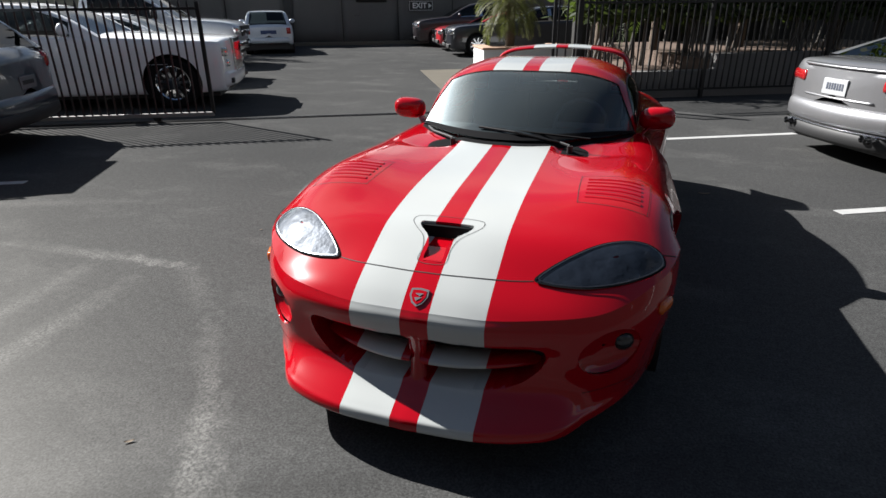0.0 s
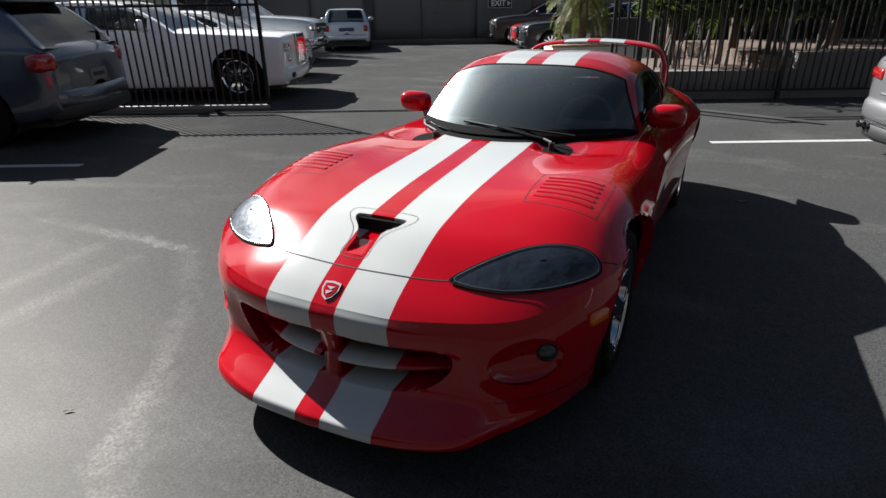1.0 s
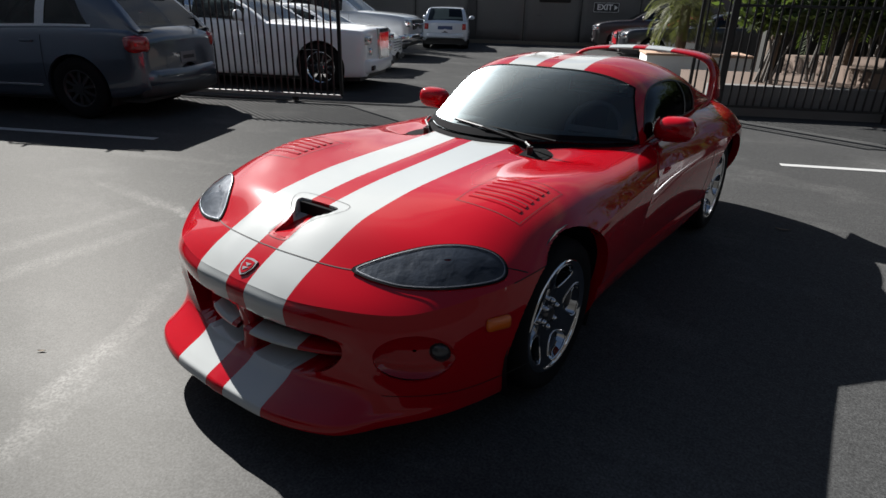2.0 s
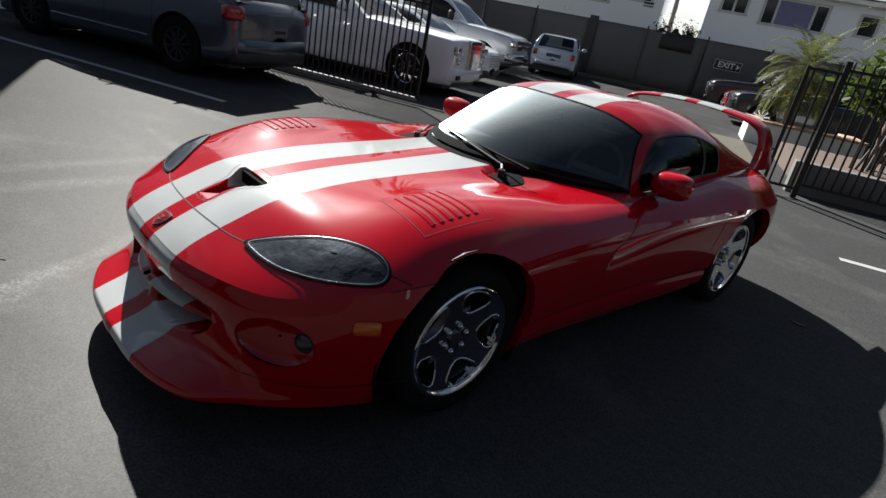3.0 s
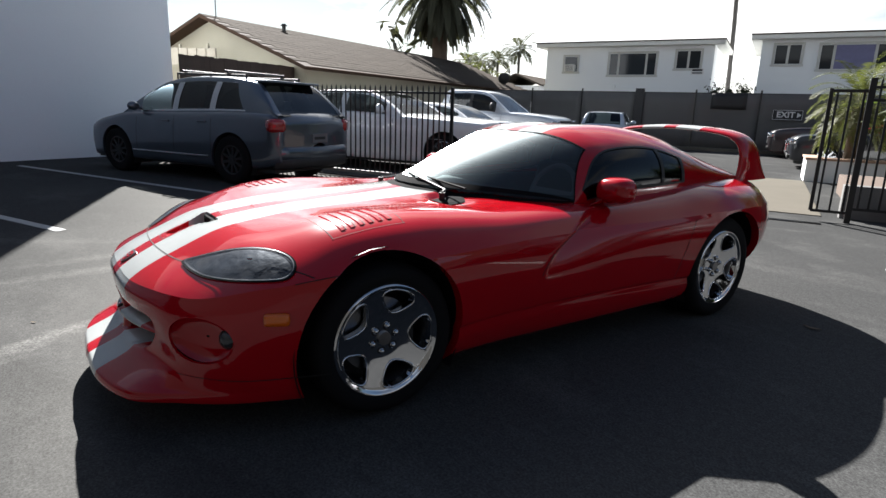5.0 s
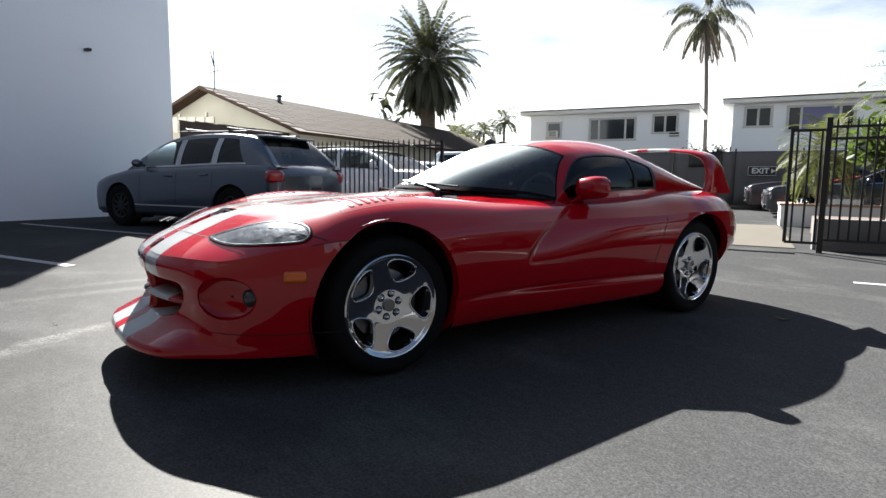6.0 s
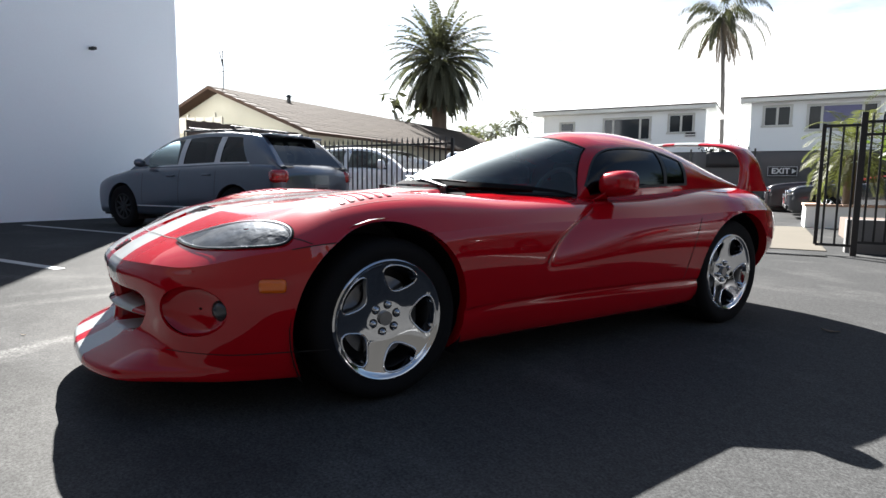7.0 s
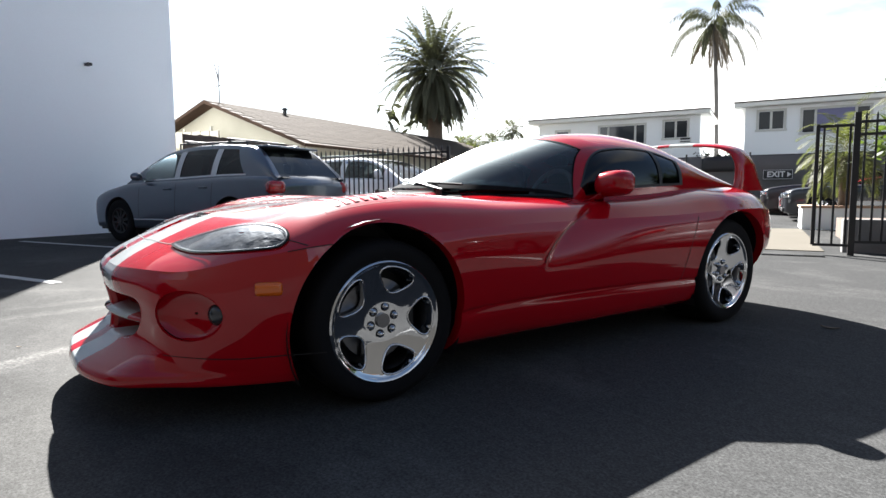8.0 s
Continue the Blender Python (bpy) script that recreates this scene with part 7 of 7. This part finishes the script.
def palm(name, u, v, label, h, r, fronds, length, leaf, width, mat, spread, dead=0, lean=(0, 0), bark=PALM_BARK, n=26, hang=0.0, droop=1.2, group="palm trees"):
    root = thing(name, LOT @ pose(u, v, 0), label, "palm tree", group)
    trunk(root, r * 1.15, r, h, bark, lean=lean)
    top = Vector((lean[0], lean[1], h))
    verts, faces = [], []
    for i in range(fronds):
        az = i * 2.39996 + rng.uniform(-0.15, 0.15)
        f = (i + 0.5) / fronds
        el = spread[0] + (spread[1] - spread[0]) * f ** 0.85
        d = Vector((math.cos(az) * math.cos(el), math.sin(az) * math.cos(el), math.sin(el)))
        frond(verts, faces, top + Vector((0, 0, 0.25 * (1 - f))) + d * r * 0.6, d, length * rng.uniform(0.86, 1.08), droop + 0.8 * rng.random() + (0.6 if el < 0 else 0), leaf, width, n, hang=hang)
    crown = leaf_mesh("crown", verts, faces, mat, root, "arching feather fronds")
    if dead:
        verts, faces = [], []
        for i in range(dead):
            az = i * 2.39996 + 1.0
            el = rng.uniform(-1.35, -0.75)
            d = Vector((math.cos(az) * math.cos(el), math.sin(az) * math.cos(el), math.sin(el)))
            frond(verts, faces, top + Vector((math.cos(az) * r, math.sin(az) * r, -0.15)), d, length * rng.uniform(0.6, 0.95), 0.8, leaf * 0.7, width, n, hang=0.5)
        leaf_mesh("dead_fronds", verts, faces, LEAF_DEAD if bark is GREY_BARK else mat, root, "hanging withered fronds")
    return root


palm("date_palm", -14.4, 28.4, "stout date palm with a dense drooping crown", 7.7, 0.40, 112, 3.35, 0.42, 0.055, LEAF_DARK, (1.42, -0.75), dead=100, droop=0.9, hang=0.35, n=36)
palm("queen_palm", -0.60, 45.2, "tall slender palm with sparse hanging fronds", 12.7, 0.13, 17, 4.0, 0.75, 0.040, LEAF_DARK, (1.15, -0.10), dead=9, lean=(-0.5, 0), bark=GREY_BARK, droop=1.9, hang=0.75, n=40)
for u, v, h in ((-23.3, 62, 7.9), (-26.3, 63, 6.9), (-28.0, 61, 6.2), (-29.8, 62, 6.4)):
    palm("queen_palm", u, v, "far slender palm above the roofs", h, 0.14, 18, 2.3, 0.7, 0.09, LEAF_DARK, (1.1, -0.4), n=14, bark=GREY_BARK)
palm("pygmy_palm", 4.05, 14.2, "low feathery palm in a planter, yellow-green fronds", 1.58, 0.11, 44, 1.12, 0.30, 0.015, LEAF_BRIGHT, (1.25, -0.65), n=30)
palm("pygmy_palm", 4.9, 10.4, "low feathery palm behind the iron fence", 2.2, 0.09, 30, 1.3, 0.28, 0.011, LEAF_BRIGHT, (1.25, -0.6), lean=(0.15, 0), n=24)
palm("pygmy_palm", 6.4, 10.9, "low feathery palm behind the iron fence", 1.9, 0.09, 28, 1.4, 0.28, 0.012, LEAF_SHRUB, (1.25, -0.6), n=24)
palm("pygmy_palm", 8.6, 11.2, "low feathery palm behind the iron fence", 2.3, 0.10, 28, 1.5, 0.3, 0.012, LEAF_SHRUB, (1.25, -0.6), n=24)


def shrub(u, v, z0, z1, rad, count, leaf, mat, label, name="shrub", stems=7):
    """Stems with leaf blades in uneven tufts."""
    root = thing(name, LOT @ pose(u, v, 0), label, "shrub", "planting behind the fence")
    bm = bmesh.new()
    tips = []
    for i in range(stems):
        az = rng.uniform(0, 6.28)
        a = Vector((rng.uniform(-0.3, 0.3) * rad, rng.uniform(-0.3, 0.3) * rad, 0))
        b = Vector((math.cos(az) * rad * rng.uniform(0.2, 0.8), math.sin(az) * rad * rng.uniform(0.2, 0.8), rng.uniform(0.55, 1.0) * z1))
        rod(bm, a, (a + b) / 2 + Vector((0, 0, 0.1)), 0.03, 6, 0.022)
        rod(bm, (a + b) / 2 + Vector((0, 0, 0.1)), b, 0.022, 6, 0.008)
        tips += [b, (a + b) / 2 + Vector((rng.uniform(-0.2, 0.2), rng.uniform(-0.2, 0.2), 0.1)), a.lerp(b, 0.75)]
    part("stem", bm, GREY_BARK, root)
    verts, faces = [], []
    for i in range(count):
        c = rng.choice(tips)
        p = c + Vector((rng.gauss(0, 0.30) * rad, rng.gauss(0, 0.30) * rad, rng.gauss(0, 0.16) * z1))
        if p.z < z0:
            p.z = z0 + rng.random() * 0.3
        d = Vector((rng.uniform(-1, 1), rng.uniform(-1, 1), rng.uniform(-0.7, 0.7))).normalized()
        t = d.cross(Vector((rng.uniform(-1, 1), rng.uniform(-1, 1), rng.uniform(-1, 1)))).normalized()
        l, w = leaf * rng.uniform(0.6, 1.3), leaf * rng.uniform(0.10, 0.20)
        k0 = len(verts)
        verts += [p, p + d * l * 0.5 + t * w, p + d * l, p + d * l * 0.5 - t * w]
        faces.append((k0, k0 + 1, k0 + 2, k0 + 3))
    leaf_mesh("foliage", verts, faces, mat, root, "dense narrow dark leaves")
    return root


for i in range(9):
    tall = (2.0, 2.5)[i] if i < 2 else 3.5 + 0.35 * (i % 3)
    shrub(4.7 + 1.05 * i, 9.75 + 0.5 * (i % 2), 1.3, tall, 0.8 if i < 2 else 0.95, 1500 if i < 2 else 3400, 0.26, LEAF_SHRUB, "tall dark leafy shrub behind the iron fence")
for i in range(4):
    shrub(8.0 + 1.6 * i, 13.9 + 0.6 * (i % 2), 1.4, 4.4 + 0.6 * (i % 3), 1.1, 2400, 0.32, LEAF_SHRUB, "tall dark leafy shrub at the back of the paved yard")
for u, v, h in ((-0.25, 31.0, 2.62), (0.42, 31.2, 2.72), (1.08, 31.0, 2.66)):
    bush = shrub(u, v, 0.2, h * 0.86, 0.42, 5200, 0.17, LEAF_HEDGE, "dense dark hedge bush between two white buildings", "hedge", 12)
    rows = []
    for i in range(14):
        f = i / 13
        r = 0.46 * min(1.0, 2.4 * (1 - f) + 0.02) ** 0.5
        rows.append([((r + 0.05 * rng.uniform(-1, 1)) * math.cos(a), (r + 0.05 * rng.uniform(-1, 1)) * math.sin(a), h * f) for a in [2 * math.pi * k / 16 for k in range(16)]])
    bm = bmesh.new()
    grid(bm, rows, True)
    bmesh.ops.recalc_face_normals(bm, faces=bm.faces)
    part("inner_foliage", bm, LEAF_HEDGE, bush, smooth=True)
for u, v, h in ((-20.6, 46.0, 4.9), (-19.2, 47.0, 4.4)):
    shrub(u, v, 1.0, h, 1.1, 900, 0.45, LEAF_BRIGHT, "yellow-green bushy tree behind a low house", "tree")
shrub(-14.7, 24.5, 3.0, 4.9, 0.7, 160, 0.9, LEAF_DARK, "large-leaved plant beside the bungalow", stems=4)

# planter walls with clay caps beside the driveway
def planter(u0, u1, v0, v1, h, label, mat=STUCCO_FAR):
    root = thing("planter", LOT @ pose(u0, v0, 0), label, "planter", "planters")
    bm = bmesh.new()
    box(bm, 0, u1 - u0, 0, v1 - v0, -0.05, h, 0.01)
    part("wall", bm, mat, root)
    n = max(2, int((v1 - v0) / 0.31))
    m2 = max(2, int((u1 - u0) / 0.31))
    for j in range(n):
        for i in (0, m2 - 1):
            bm = bmesh.new()
            box(bm, i * (u1 - u0 + 0.06) / m2 - 0.03, (i + 1) * (u1 - u0 + 0.06) / m2 - 0.036, j * (v1 - v0 + 0.06) / n - 0.03, (j + 1) * (v1 - v0 + 0.06) / n - 0.036, h, h + 0.05, 0.008)
            part("cap_tile", bm, TERRACOTTA, root)
    for i in range(1, m2 - 1):
        bm = bmesh.new()
        box(bm, i * (u1 - u0 + 0.06) / m2 - 0.03, (i + 1) * (u1 - u0 + 0.06) / m2 - 0.036, -0.03, 0.28, h, h + 0.05, 0.008)
        part("cap_tile", bm, TERRACOTTA, root)
    bm = bmesh.new()
    box(bm, 0.28, max(0.3, u1 - u0 - 0.28), 0.28, v1 - v0 - 0.28, h - 0.02, h + 0.02)
    part("soil", bm, DARK_WOOD, root)
    return root


planter(3.24, 5.6, 13.7, 15.0, 0.47, "white planter wall with clay cap tiles")
# brown paving, its colour darkened for the trees' shade over the yard
YARD_SHADED = material("shaded_brown_paving", (0.13, 0.088, 0.065), 0.85, vary=0.35, scale=4, bump=0.3, bump_scale=30)
slab("pavement", 6.22, 13.0, 8.42, 13.5, -0.05, 0.60, YARD_SHADED, "brown paved terrace behind the fence, tree shade in its colour", "pavement")
slab("pavement", 3.70, 6.2, 8.42, 11.8, -0.05, 0.34, YARD_SHADED, "brown paved terrace behind the fence, tree shade in its colour", "pavement")


# dry leaves on the asphalt
DRY_LEAF = material("dry_leaf", (0.20, 0.15, 0.10), 0.8, vary=0.4, scale=40)
for x, y, turn, size in ((-1.06, -0.23, 40, 0.020), (1.35, 3.77, 10, 0.05), (-1.9, 1.9, 70, 0.018)):
    rows = []
    for i in range(7):
        f = i / 6
        w = 0.32 * math.sin(math.pi * (0.06 + 0.9 * f))
        rows.append([(size * (2 * f - 1), size * w * k, 0.004 + size * (0.10 * abs(k) + 0.15 * (2 * f - 1) ** 2)) for k in (-1, -0.5, 0, 0.5, 1)])
    bm = bmesh.new()
    grid(bm, rows)
    ob = link("dry_leaf", bm, DRY_LEAF)
    ob.matrix_world = pose(x, y, 0.0, 0, 0, turn)
    tagged(ob, "small curled brown dry leaf on the asphalt", "leaf", "fallen leaves")


# low houses far behind the screened fence
for u0, u1, v0, h, ridge, wall_mat in ((-21.5, -17.2, 43.0, 3.1, 0.55, CREAM), (-17.0, -13.4, 42.0, 3.3, 0.75, STUCCO_FAR)):
    house = thing("low_house", LOT @ pose(u0, v0, 0), "far low house with a shallow grey roof", "house", "houses")
    bm = bmesh.new()
    box(bm, 0, u1 - u0, 0, 6.0, 0, h)
    part("wall", bm, wall_mat, house)
    bm = bmesh.new()
    w = u1 - u0
    rows = [[(-0.3, y, h - 0.05), (w / 2, y, h + ridge), (w + 0.3, y, h - 0.05), (w + 0.3, y, h + 0.08), (w / 2, y, h + ridge + 0.13), (-0.3, y, h + 0.08)] for y in (-0.4, 6.4)]
    vs = grid(bm, rows, True)
    for r in vs:
        bm.faces.new(r)
    bmesh.ops.recalc_face_normals(bm, faces=bm.faces)
    part("roof", bm, SHINGLE, house)
    bm = bmesh.new()
    box(bm, w * 0.62, w * 0.62 + 0.9, -0.03, 0.02, h - 1.2, h - 0.35)
    part("window", bm, GLASS_TINT, house, "dark window")
